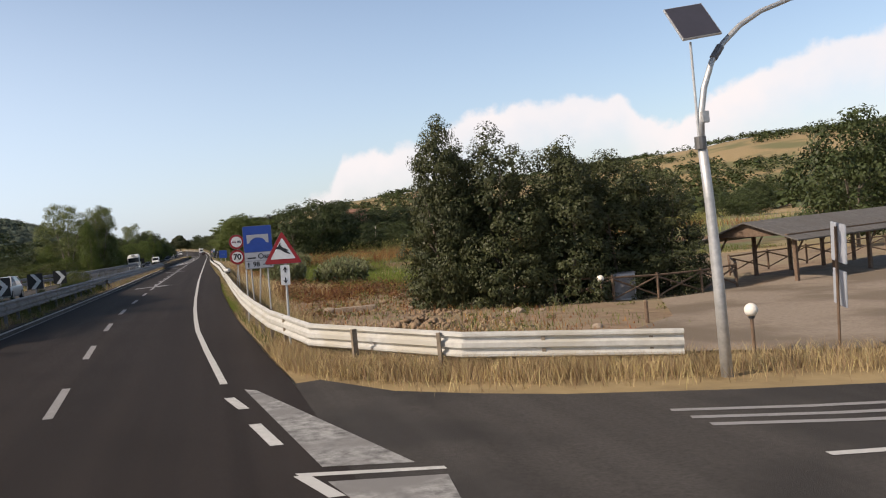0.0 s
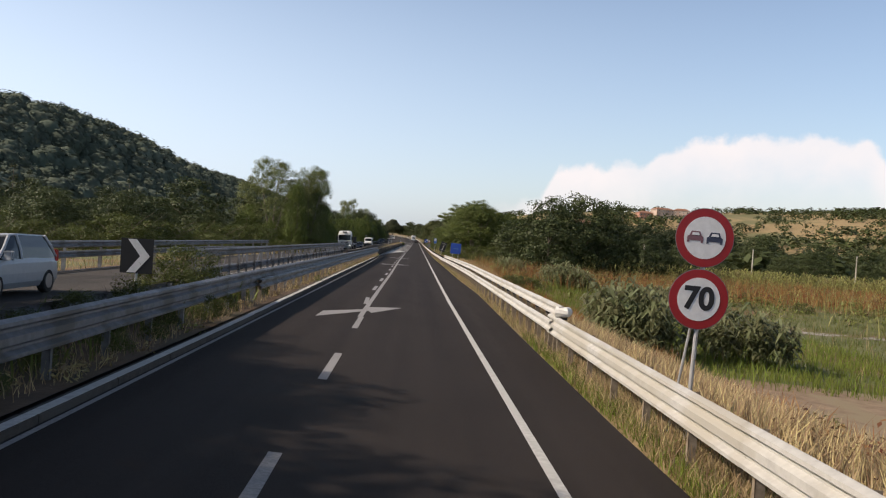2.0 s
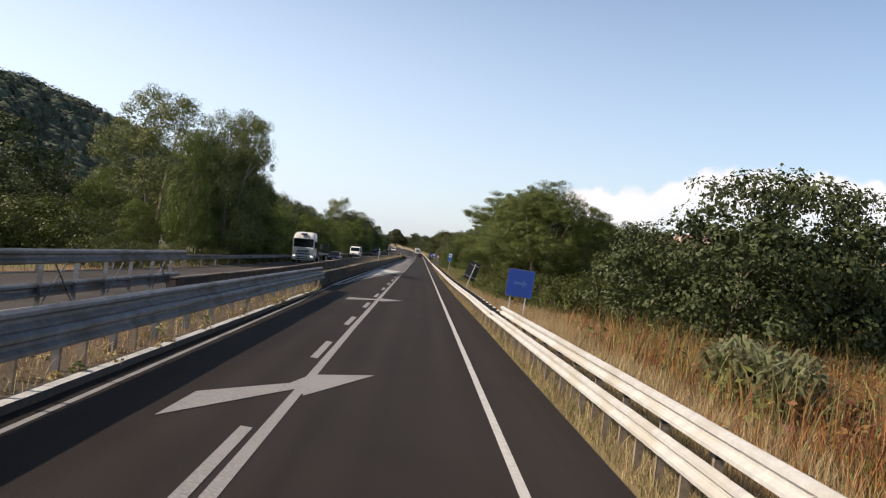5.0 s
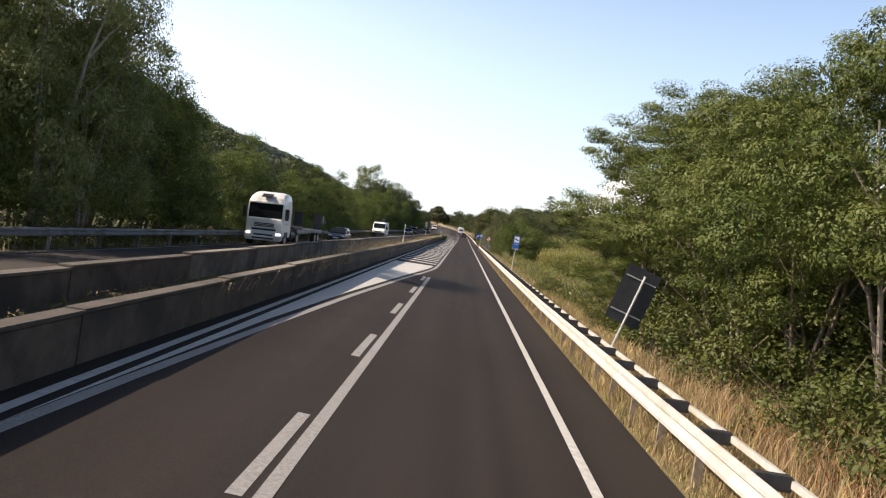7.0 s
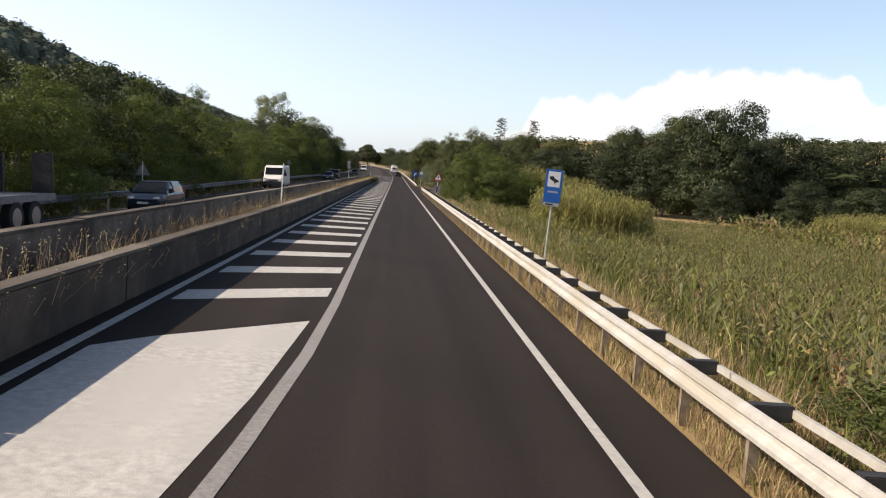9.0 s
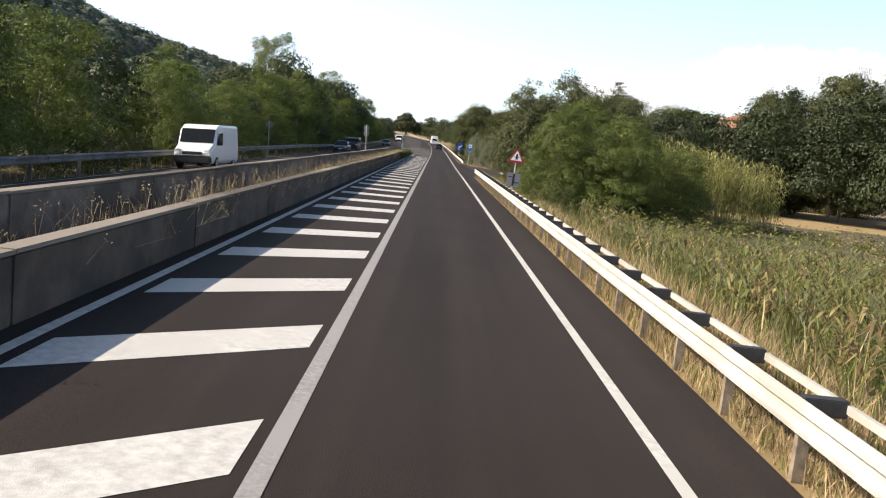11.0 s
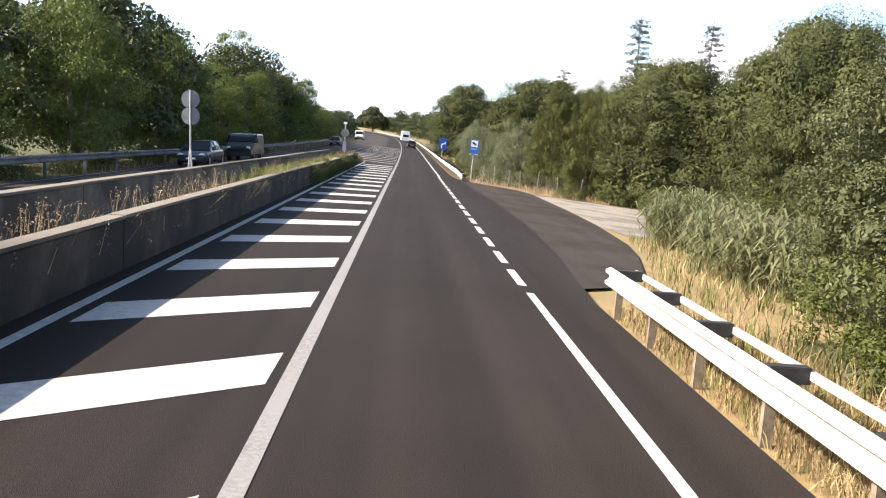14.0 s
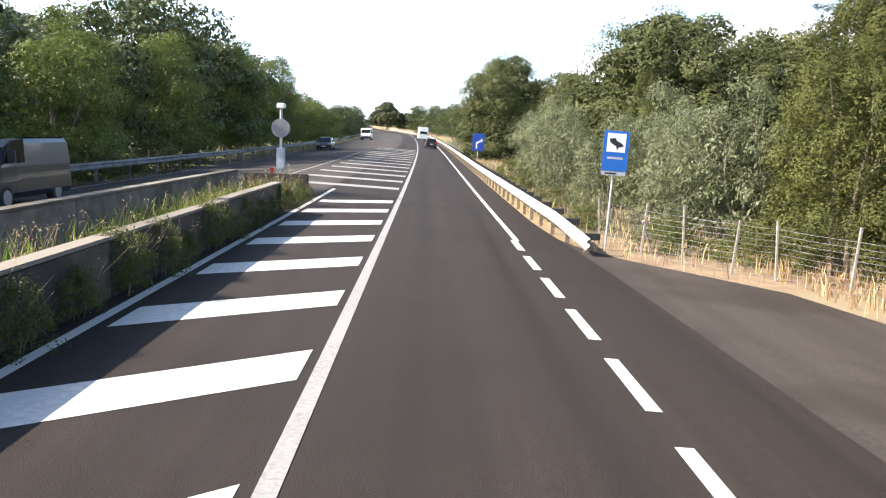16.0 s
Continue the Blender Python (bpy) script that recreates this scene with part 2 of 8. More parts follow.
def add_tube(bm, pts, radii, sides=8):
    """A tapered tube along points, closed at both ends."""
    pts = [Vector(p) for p in pts]
    rings = []
    for i, p in enumerate(pts):
        d = (pts[min(i + 1, len(pts) - 1)] - pts[max(i - 1, 0)]).normalized()
        u = d.orthogonal().normalized()
        if i:
            u = (rings[-1][0].co - pts[i - 1])
            u = (u - u.dot(d) * d).normalized()
        w = d.cross(u)
        r = radii[i] if isinstance(radii, (list, tuple)) else radii
        rings.append([bm.verts.new(p + r * (math.cos(a) * u + math.sin(a) * w)) for a in (2 * math.pi * k / sides for k in range(sides))])
    for a, b in zip(rings, rings[1:]):
        for k in range(sides):
            bm.faces.new((a[k], a[(k + 1) % sides], b[(k + 1) % sides], b[k]))
    bm.faces.new(rings[0][::-1])
    bm.faces.new(rings[-1])
    return bm


def tube(pts, radii, sides=8):
    return add_tube(bmesh.new(), pts, radii, sides)


# ---- lie of the land ----
FALL = 0.0559          # crossfall of the carriageway, down to its right


def bend(y):
    """The far road swings to the left and climbs."""
    return -22.0 * smooth(330, 900, y) * np.clip((y - 330) / 370, 0, 2) - 14.0 * smooth(520, 700, y)


def rise(y):
    return 6.0 * np.clip((y - 335) / 365, 0, 1.2) ** 1.6


def road_z(x, y):
    return -FALL * x + rise(y)


HILL_AZ = [-60, -30, -8, -3, -1, 2, 5, 9, 15, 25, 33, 40, 60, 100]
HILL_EL = [0.5, 0.6, 0.7, 0.8, 1.1, 1.3, 1.7, 2.5, 2.9, 3.3, 3.6, 4.2, 4.0, 2.0]


def fbm(x, y, s, seed=0.0):
    return np.array([noise.fractal(Vector((a / s, b / s, seed)), 1.0, 2.0, 4) for a, b in zip(np.ravel(x), np.ravel(y))]).reshape(np.shape(x))


FAR_Y, FAR_Z = [-60, 105, 150, 210, 255, 290, 345], [0.25, 0.25, -0.20, -0.40, -0.20, -0.05, 0.05]


# the wooded ridge left of the road
RIDGE_Y = [120, 300, 383, 404, 444, 515, 612, 642, 726, 780, 850, 910, 1050, 1250, 1500]
RIDGE_Z = [0, 32, 48, 51, 55, 58, 54, 47, 42, 38, 38, 36, 28, 14, 0]


def land(x, y):
    """Height of the open ground."""
    x, y = np.asarray(x, float), np.asarray(y, float)
    xs = x - bend(y)
    right = np.where(xs < 20, -FALL * xs, -FALL * 20 - 0.004 * np.minimum(xs - 20, 80))
    right = right - 1.0 * smooth(4.3, 8.5, xs) * smooth(36, 60, y) * (1 - smooth(88, 112, y))
    right = right - 0.5 * smooth(4.3, 9, xs) * smooth(168, 180, y) * (1 - smooth(250, 262, y))
    far = np.where(xs > -7.3, 0.05, np.interp(y, FAR_Y, FAR_Z) + 0.05 * (np.maximum(xs, -15.2) + 13) - 0.12)
    left = np.where(xs < -13, far + 0.02 * np.maximum(xs + 13, -27), far)
    z = np.where(xs > 0, right, np.where(xs > -4.8, -FALL * xs, left)) - 0.06
    z = z + rise(y) * (1 - smooth(60, 200, np.abs(xs)) * 0.6)
    z = z + np.interp(y, RIDGE_Y, RIDGE_Z) * smooth(-92, -215, x) * (1 - smooth(-245, -430, x))
    r = np.hypot(x, y - 80)
    az = np.degrees(np.arctan2(x, y - 80))
    el = np.interp(az, HILL_AZ, HILL_EL)
    up = 1150 * np.tan(np.radians(el)) * smooth(330, 1150, r) * smooth(25, 120, np.abs(xs))
    return z + np.where(y > -300, up, 0)


def ribbon(pts, width, lift, z=None, cols=1, step=4.0):
    """Vertices and faces of a band along a plan line of (x, y), lying on the road."""
    line = []
    for (x0, y0), (x1, y1) in zip(pts, pts[1:]):
        k = max(1, int(math.hypot(x1 - x0, y1 - y0) / step))
        line += [(x0 + (x1 - x0) * i / k, y0 + (y1 - y0) * i / k) for i in range(k)]
    line.append(pts[-1])
    vs, fs = [], []
    for i, (x, y) in enumerate(line):
        a, b = line[max(i - 1, 0)], line[min(i + 1, len(line) - 1)]
        d = Vector((b[0] - a[0], b[1] - a[1])).normalized()
        for k in range(cols + 1):
            s = (k / cols - 0.5) * width
            px, py = x + d.y * s, y - d.x * s
            vs.append((px, py, (z or road_z)(px, py) + lift))
        if i:
            o = i * (cols + 1)
            fs += [(o - cols - 1 + k, o - cols + k, o + 1 + k, o + k) for k in range(cols)]
    return vs, fs


def flat(name, outline, lift, mat, parent=None, z=None):
    """A painted or laid patch: a plan outline laid on the road."""
    bm = bmesh.new()
    f = bm.faces.new([bm.verts.new((x, y, float((z or road_z)(x, y)) + lift)) for x, y in outline])
    if f.normal.z < 0:
        f.normal_flip()
    bmesh.ops.triangulate(bm, faces=bm.faces[:])
    bm.normal_update()
    for f in bm.faces:
        if f.normal.z < 0:
            f.normal_flip()
    return part(name, bm, mat, parent)


# ---- ground ----
gx = np.concatenate([[-1700, -1300, -1000, -800], np.arange(-680, -120, 16), np.arange(-120, -30, 8), np.arange(-30, -15, 2.0), [-14.9, -13.0, -10.0, -7.2, -6.4, -4.85, -4.0, 0, 2.4],
                     np.arange(2.8, 20, 0.8), np.arange(20, 60, 4), np.arange(60, 400, 22), np.arange(400, 1600, 60), [1700, 2100]])
gy = np.concatenate([[-400, -200, -100], np.arange(-60, 400, 3.0), np.arange(400, 760, 14), np.arange(760, 1800, 50), [1900, 2300, 3000]])
GX, GY = np.meshgrid(gx, gy)
GZ = land(GX, GY)
near = (GX - bend(GY) > 3.2) & (GX < 60) & ((GY < 284) | (GY > 332) | (GX > 30))
GZ = GZ + np.where(near, 0.10 * fbm(GX, GY, 3.0), 0) + np.where(np.abs(GX) > 60, 2.0 * fbm(GX, GY, 60.0), 0) * smooth(60, 200, np.abs(GX))
vs = np.stack([GX, GY, GZ], -1).reshape(-1, 3)
nx = len(gx)
fs = [(j * nx + i, j * nx + i + 1, (j + 1) * nx + i + 1, (j + 1) * nx + i) for j in range(len(gy) - 1) for i in range(nx - 1)]
GROUND = material("dry_grassland", (0.24, 0.17, 0.078), (0.36, 0.262, 0.125), 0.9, 0.95, 0.7, 9, big=(0.15, 0.14, 0.055), big_scale=0.012)
ground = make("ground", vs, fs, GROUND, shade=True)
tagged(ground, "dry golden grassland with green patches and rolling hills", "ground", kind="structure")


def sheet(name, x0, x1, y0, y1, mat, label, lift=0.03):
    """A patch of other ground cover, laid on the land along its own grid."""
    ii, jj = [i for i in range(nx) if x0 <= gx[i] <= x1], [j for j in range(len(gy)) if y0 <= gy[j] <= y1]
    v = [(gx[i], gy[j], GZ[j, i] + lift) for j in jj for i in ii]
    w = len(ii)
    f = []
    for j in range(len(jj) - 1):
        for i in range(w - 1):
            x, y = 0.5 * (gx[ii[i]] + gx[ii[i + 1]]), 0.5 * (gy[jj[j]] + gy[jj[j + 1]])
            # outer edges run unevenly, away from the road
            deep = min(1.0, max(0.0, (abs(x) - 16) / 20)) * 9
            a, b = y0 + deep * (0.7 + float(fbm(x, y0, 14.0, 2.0))), y1 - deep * (0.7 + float(fbm(x, y1, 14.0, 2.0)))
            c = x1 - (0 if x1 < 0 else deep * (0.9 + float(fbm(x1, y, 16.0, 4.0))))
            if a <= y <= b and x <= c:
                f.append((j * w + i, j * w + i + 1, (j + 1) * w + i + 1, (j + 1) * w + i))
    return tagged(make(name, v, f, mat, shade=True), label, "ground", kind="structure")


MEADOW = material("damp_meadow", (0.080, 0.095, 0.028), (0.15, 0.145, 0.050), 0.55, 0.95, 0.8, 7, big=(0.17, 0.095, 0.045), big_scale=0.10)
FIELD = material("crop_soil", (0.12, 0.10, 0.045), (0.19, 0.155, 0.075), 0.7, 0.95, 0.8, 7, big=(0.09, 0.105, 0.035), big_scale=0.12)
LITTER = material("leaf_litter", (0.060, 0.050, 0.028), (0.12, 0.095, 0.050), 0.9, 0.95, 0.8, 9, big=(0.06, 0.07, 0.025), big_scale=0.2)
BROWN = material("brown_clod_soil", (0.17, 0.115, 0.070), (0.31, 0.22, 0.14), 1.6, 0.95, 1.0, 9, big=(0.25, 0.195, 0.115), big_scale=0.35)
sheet("meadow", 6.0, 172, 66, 138, MEADOW, "damp green meadow with rust-brown patches")
sheet("crop_ground", 5.0, 172, 168, 258, FIELD, "brown and green ground under the crop")
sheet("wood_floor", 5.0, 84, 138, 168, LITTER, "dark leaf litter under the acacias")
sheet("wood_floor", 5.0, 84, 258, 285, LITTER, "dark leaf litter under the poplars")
sheet("left_meadow", -310, -14.85, -60, 147, MEADOW, "green and brown grass beyond the far guardrail")
# Darker than the meadow: grass with the trees' shade put into its tone.
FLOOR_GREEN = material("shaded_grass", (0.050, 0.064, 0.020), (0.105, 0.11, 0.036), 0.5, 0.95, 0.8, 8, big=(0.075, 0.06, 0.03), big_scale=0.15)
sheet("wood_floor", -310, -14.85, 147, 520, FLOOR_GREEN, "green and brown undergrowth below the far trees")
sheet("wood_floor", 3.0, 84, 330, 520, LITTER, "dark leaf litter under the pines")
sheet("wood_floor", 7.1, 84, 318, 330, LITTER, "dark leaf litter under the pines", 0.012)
sheet("brown_soil", 4.8, 60, 15, 66, BROWN, "brown cloddy soil round the oaks")

# ---- carriageways ----
EDGE = [(3.95, -60), (3.95, 8.5), (3.9, 15.0), (3.7, 19.3), (3.55, 24), (3.35, 30), (3.25, 38), (3.15, 50), (3.2, 62), (3.35, 80), (3.1, 95), (2.85, 130), (2.65, 150),
        (2.55, 190), (2.62, 240), (2.62, 286.2), (3.1, 292), (3.42, 299), (3.42, 310), (3.2, 317), (3.02, 326), (2.8, 331), (2.62, 335), (2.62, 700)]


def right_edge(y):
    return float(np.interp(y, [p[1] for p in EDGE], [p[0] for p in EDGE]))


ys = list(np.arange(-60, 420, 2.0)) + list(np.arange(420, 860, 10.0))
vs, fs = [], []
for i, y in enumerate(ys):
    for k, u in enumerate(np.linspace(0, 1, 7)):
        x = -4.75 + u * (right_edge(y) + 4.75) + float(bend(y))
        vs.append((x, y, road_z(x - float(bend(y)), y)))
    if i:
        o = i * 7
        fs += [(o - 7 + k, o - 6 + k, o + 1 + k, o + k) for k in range(6)]
road = make("road", vs, fs, ASPHALT)
tagged(road, "dark smooth asphalt carriageway with white lane markings", "road", kind="structure")


def far_side_z(x, y):
    return float(np.interp(y, FAR_Y, FAR_Z)) + 0.05 * (x + 13) + float(rise(y))


vs, fs = [], []
for i, y in enumerate(ys):
    for k, x in enumerate((-7.12, -9.4, -12.0, -14.7)):
        vs.append((x + float(bend(y)), y, far_side_z(x, y)))
    if i:
        o = i * 4
        fs += [(o - 4 + k, o - 3 + k, o + 1 + k, o + k) for k in range(3)]
road2 = make("road_oncoming", vs, fs, ASPHALT_OLD)
tagged(road2, "greyer asphalt carriageway of the oncoming traffic", "road", kind="structure")
# beyond the end of the walls both carriageways share one surface
vs, fs = [], []
for i, y in enumerate([y for y in ys if y >= 338]):
    for k, x in enumerate((-7.3, -6.0, -4.6)):
        vs.append((x + float(bend(y)), y, [far_side_z(-7.15, y) + 0.003, 0.33 + float(rise(y)), road_z(-4.75, y) + 0.003][k]))
    if i:
        o = i * 3
        fs += [(o - 3 + k, o - 2 + k, o + 1 + k, o + k) for k in range(2)]
tagged(make("road_crossover", vs, fs, ASPHALT_OLD), "asphalt joining both carriageways past the walls", "road", kind="structure")

# side road mouth, forecourt, lay-by and track on the right
flat("side_road", [(3.9, -30), (3.9, 15.0), (4.4, 15.2), (5.4, 13.4), (6.6, 12.5), (7.8, 11.8), (10.3, 10.9), (14, 9.9), (40, 5.0), (40, -8), (16, -6), (9, -12), (7, -30)], 0.0, ASPHALT_OLD)
tagged(bpy.data.objects["side_road"], "dark asphalt mouth of a side road", "road", kind="structure")
lot = flat("forecourt", [(11.8, 14.6), (15, 13.0), (40, 9.5), (48, 20), (46, 36), (34, 33.5), (24, 28.0), (18.5, 26.6), (15.5, 21), (12.2, 18.0)], 0.03, GRAVEL, z=lambda x, y: float(land(x, y)) + 0.08)
tagged(lot, "dusty grey-brown gravel forecourt", "ground", kind="structure")
lay = flat("lay_by", [(2.70, 287.4), (3.3, 287.9), (4.9, 290.8), (5.8, 294.5), (6.3, 297.4), (6.8, 303.9), (7.0, 310.9), (7.0, 322.6), (6.4, 325.2), (5.2, 326.6), (3.8, 328.2), (3.1, 329.7), (2.78, 331.2), (3.0, 326), (3.18, 317), (3.40, 310), (3.40, 299), (3.08, 292)], -0.001, ASPHALT_LAY)
tagged(lay, "older brownish asphalt lay-by beside the road", "road", kind="structure")
track = flat("gravel_track", [(6.83, 304.3), (7.4, 300.2), (9.0, 303.0), (13.8, 313.5), (24, 314), (24, 322), (15, 320.6), (11.8, 321.4), (7.0, 322.4), (7.0, 311)], -0.042, APRON)
verge = flat("dry_verge", [(7.06, 322.7), (11.8, 321.6), (12.5, 325), (8.5, 329.9), (3.3, 334.5), (2.7, 335), (3.2, 329.9), (3.9, 328.4), (5.3, 326.8), (6.5, 325.4)], 0.0, BROWN, z=lambda x, y: float(land(x, y)) + 0.028)
tagged(verge, "brown dry earth between the lay-by and the fence", "ground", kind="structure")
tagged(track, "pale compacted gravel track leading off the lay-by", "ground", kind="structure")


# ---- road markings ----
def marking(name, shape, mat, label):
    ob = make(name, *shape, mat)
    return tagged(ob, label, "road marking", kind="structure")


RLINE = [(2.66, 15.6), (2.32, 21.3), (2.05, 26.5), (1.92, 31), (1.80, 37), (1.70, 45), (1.60, 60), (1.53, 72), (1.50, 90), (1.50, 286.2)]
marking("edge_line", ribbon(RLINE, 0.14, 0.005), PAINT, "solid white edge line")
marking("edge_line", ribbon([(1.55, 329.9), (1.5, 360)] + [(1.5 + float(bend(y)), y) for y in range(370, 700, 20)], 0.14, 0.005), PAINT, "solid white edge line")
SLINE = [(-1.50, 61.5), (-1.54, 75), (-1.56, 92), (-1.70, 120), (-1.74, 176.1)]
marking("lane_line", ribbon(SLINE, 0.15, 0.006), PAINT_WORN, "solid white lane line, worn grey")
marking("lane_edge_left", ribbon([(-4.38, 139), (-4.42, 145), (-4.42, 342)], 0.13, 0.005), PAINT, "white edge line beside the median")
marking("lane_edge_left", ribbon([(-3.80, -60), (-3.80, 55), (-3.82, 75), (-3.86, 100), (-4.08, 125), (-4.38, 138.9)], 0.075, 0.005), PAINT_WORN, "thin worn white line at the kerb")
BORDER = [(-4.25, 140), (-4.05, 146), (-3.78, 152.6), (-3.38, 160.7), (-3.05, 166), (-2.72, 171.6), (-2.25, 178), (-1.96, 182.5), (-1.80, 186), (-1.74, 190), (-1.74, 345)] + [(-1.74 + float(bend(y)), y) for y in range(350, 640, 20)]
for xe in (-7.55, -14.3):
    marking("edge_line_oncoming", ribbon([(xe + float(bend(y)), y) for y in range(-60, 700, 10)], 0.13, 0.006, z=far_side_z), PAINT_WORN, "white edge line of the oncoming carriageway")
# worn bars and the edge line on the side road
for y in (9.95, 9.45, 9.0):
    marking("give_way_bar", ribbon([(8.6, y + 0.05), (10.4, y - 0.55), (12.6, y - 1.10)], 0.16, 0.008), PAINT_WORN, "worn white bar across the side road")
marking("edge_line", ribbon([(8.9, 7.33), (11.0, 6.96), (15.0, 6.3)], 0.15, 0.008), PAINT, "white edge line of the side road")
marking("zebra_border", ribbon(BORDER, 0.16, 0.006), PAINT_WORN, "white border line of the hatched area")
flat_wedge = flat("hatched_wedge", [(-4.22, 143.5), (-4.22, 185.2), (-3.74, 186.0), (-1.99, 188.2), (-2.12, 184), (-2.5, 178.5), (-2.95, 171.6), (-3.3, 166), (-3.62, 160.7), (-4.0, 152.6)], 0.005, PAINT)
tagged(flat_wedge, "solid white painted wedge closing the left lane", "road marking", kind="structure")
# slanted bars of the hatched area
bar = [(-1.93, 0.0), (-1.93, -1.1), (-4.22, -3.2), (-4.22, -2.15)]
for k in range(50):
    y = 191.78 + 3.42 * k
    if y > 342:
        break
    marking("hatch_bar", ([(x, y + d, road_z(x, y + d) + 0.005) for x, d in bar], [(3, 2, 1, 0)]), PAINT, "slanted white bar of the hatched area")
for k in range(14):
    y = 343.5 + 5.2 * k
    marking("hatch_bar", ([(x + float(bend(y)), y + d, road_z(x, y + d) + 0.012) for x, d in ((-1.95, 2.2), (-1.95, 0.9), (-6.6, 0.0), (-6.6, 1.2))], [(3, 2, 1, 0)]), PAINT_WORN, "slanted white bar of the hatched area")


def dash(name, x0, y0, x1, y1, w, mat, label):
    dx = w / 2
    marking(name, ([(x0 - dx, y0, road_z(x0 - dx, y0) + 0.005), (x0 + dx, y0, road_z(x0 + dx, y0) + 0.005),
                    (x1 + dx, y1, road_z(x1 + dx, y1) + 0.005), (x1 - dx, y1, road_z(x1 - dx, y1) + 0.005)], [(0, 1, 2, 3)]), mat, label)


DASHX = [(0, 1.0), (10, 0.25), (16.7, -0.19), (24.2, -0.66), (31.6, -1.02), (38.8, -1.25), (46.6, -1.35), (54.2, -1.40), (61.9, -1.46), (68.6, -1.72), (80, -1.78), (95, -1.80), (120, -1.94), (180, -1.96)]
for k in range(-2, 24):
    far_end = 1.637 + 7.5 * k + (0 if k < 12 else (1.98 if k > 14 else 0.0))
    if far_end > 177:
        break
    xs = [float(np.interp(v, [p[0] for p in DASHX], [p[1] for p in DASHX])) for v in (far_end - 3.0, far_end)]
    dash("lane_dash", xs[0], far_end - 3.0, xs[1], far_end, 0.15, PAINT_WORN, "white lane dash")
for k in range(16):
    y = 286.9 + 2.75 * k
    if y < 329:
        dash("edge_dash", 1.47, y, 1.47, y + 1.85, 0.17, PAINT, "short white dash along the lay-by")
for x, y, x1, y1 in ((2.92, 13.0, 2.72, 14.1), (3.22, 10.4, 3.02, 11.8), (3.62, 8.0, 3.36, 8.9), (3.95, 5.6, 3.75, 6.9)):
    dash("edge_dash", x, y, x1, y1, 0.17, PAINT, "short white dash across the side road")
PAINT_OLD = material("road_paint_rubbed_off", (0.10, 0.095, 0.09), (0.42, 0.41, 0.39), 5.0, 0.8, 0.3, 60, big=(0.20, 0.19, 0.18), big_scale=0.9)
flat("island_paint", [(3.0, 14.8), (3.2, 14.6), (4.64, 8.9), (3.62, 9.15)], 0.006, PAINT_OLD)
flat("island_bar", [(3.3, 9.0), (3.36, 8.84), (4.9, 8.5), (4.9, 8.62)], 0.006, PAINT)
tagged(bpy.data.objects["island_bar"], "white bar at the side road mouth", "road marking", kind="structure")
flat("island_tail", [(3.6, 8.55), (4.85, 8.3), (4.7, 7.2), (4.0, 6.6)], 0.006, PAINT_OLD)
tagged(bpy.data.objects["island_tail"], "worn white painted patch at the side road", "road marking", kind="structure")
tagged(bpy.data.objects["island_paint"], "worn white painted patch at the side road", "road marking", kind="structure")
# merge arrows, slanting to the right
ARROW = [(-1.33, -2.8), (-1.30, -1.1), (-0.27, 0.75), (-0.07, 1.9), (1.0, 3.05), (0.07, -0.1), (-0.05, 0.5)]
for ax, ay in ((-1.33, 63.2), (-1.6, 109.2), (-1.6, 133.4)):
    ob = flat("merge_arrow", [(ax + x, ay + y) for x, y in ARROW], 0.009, PAINT_WORN)
    tagged(ob, "slanted white merge arrow painted on the lane", "road marking", kind="structure")

# ---- median: kerb, walls ----
mk = []
for k in range(67):
    y0 = -20 + 2.3 * k
    if y0 + 2.3 > 134:
        break
    xk = float(np.interp(y0, [-20, 55, 75, 134], [-3.88, -3.88, -4.04, -4.3]))
    zk = road_z(xk, y0)
    # A white strip on the dark stone stands for sunlight on its top.
    mk.append((box(xk - 0.22, xk, y0 + 0.006, y0 + 2.294, zk - 0.1, zk + 0.10, 0.012), box(xk - 0.15, xk - 0.012, y0 + 0.01, y0 + 2.29, zk + 0.102, zk + 0.107)))
kerb = thing("kerb", pose(0, 0, 0), "kerb stones toned dark for shade, with a white sunlit-top strip, along the median", "kerb", kind="structure")
for o, w in mk:
    k = part("kerb_stone", o, KERB, kerb)
    part("painted_top", w, PAINT, k, "white strip standing for the sunlit top edge")


def wall_run(name, x, y0, y1, h0, h1, thick, label, seg=6.0, low=((0, 0.0),), mat=None):
    w = thing(name, pose(0, 0, 0), label, "wall", kind="structure")
    n = int((y1 - y0) / seg)
    rnd = random.Random(int(y0 * 7 + abs(x) * 31))
    for k in range(n):
        a, b = y0 + seg * k + 0.01, y0 + seg * (k + 1) - 0.01
        u = (k + 0.5) / n
        h = h0 + (h1 - h0) * u + rnd.uniform(-0.012, 0.012) - float(np.interp(a, *zip(*low)))
        base = road_z(x, a) - 0.2
        part("wall_panel", box(x - thick, x + rnd.uniform(-0.004, 0.004), a, b, base, base + 0.2 + h, 0.02), mat if mat and a > 156 else CONCRETE_SHADED, w)
        part("wall_coping", box(x - thick - 0.02, x + 0.025, a - 0.004, b + 0.004, base + 0.2 + h + 0.002, base + 0.2 + h + 0.05, 0.012), COPING, w)
    return w


wall_run("wall_median", -4.72, 134.0, 337.0, 0.68, 0.75, 0.22, "stained, shade-toned concrete retaining wall of the median with pale coping", low=((150, 0.065), (153, 0.0)))
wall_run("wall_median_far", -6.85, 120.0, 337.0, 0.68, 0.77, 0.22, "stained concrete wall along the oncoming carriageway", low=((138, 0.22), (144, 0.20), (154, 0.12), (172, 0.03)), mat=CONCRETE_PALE)
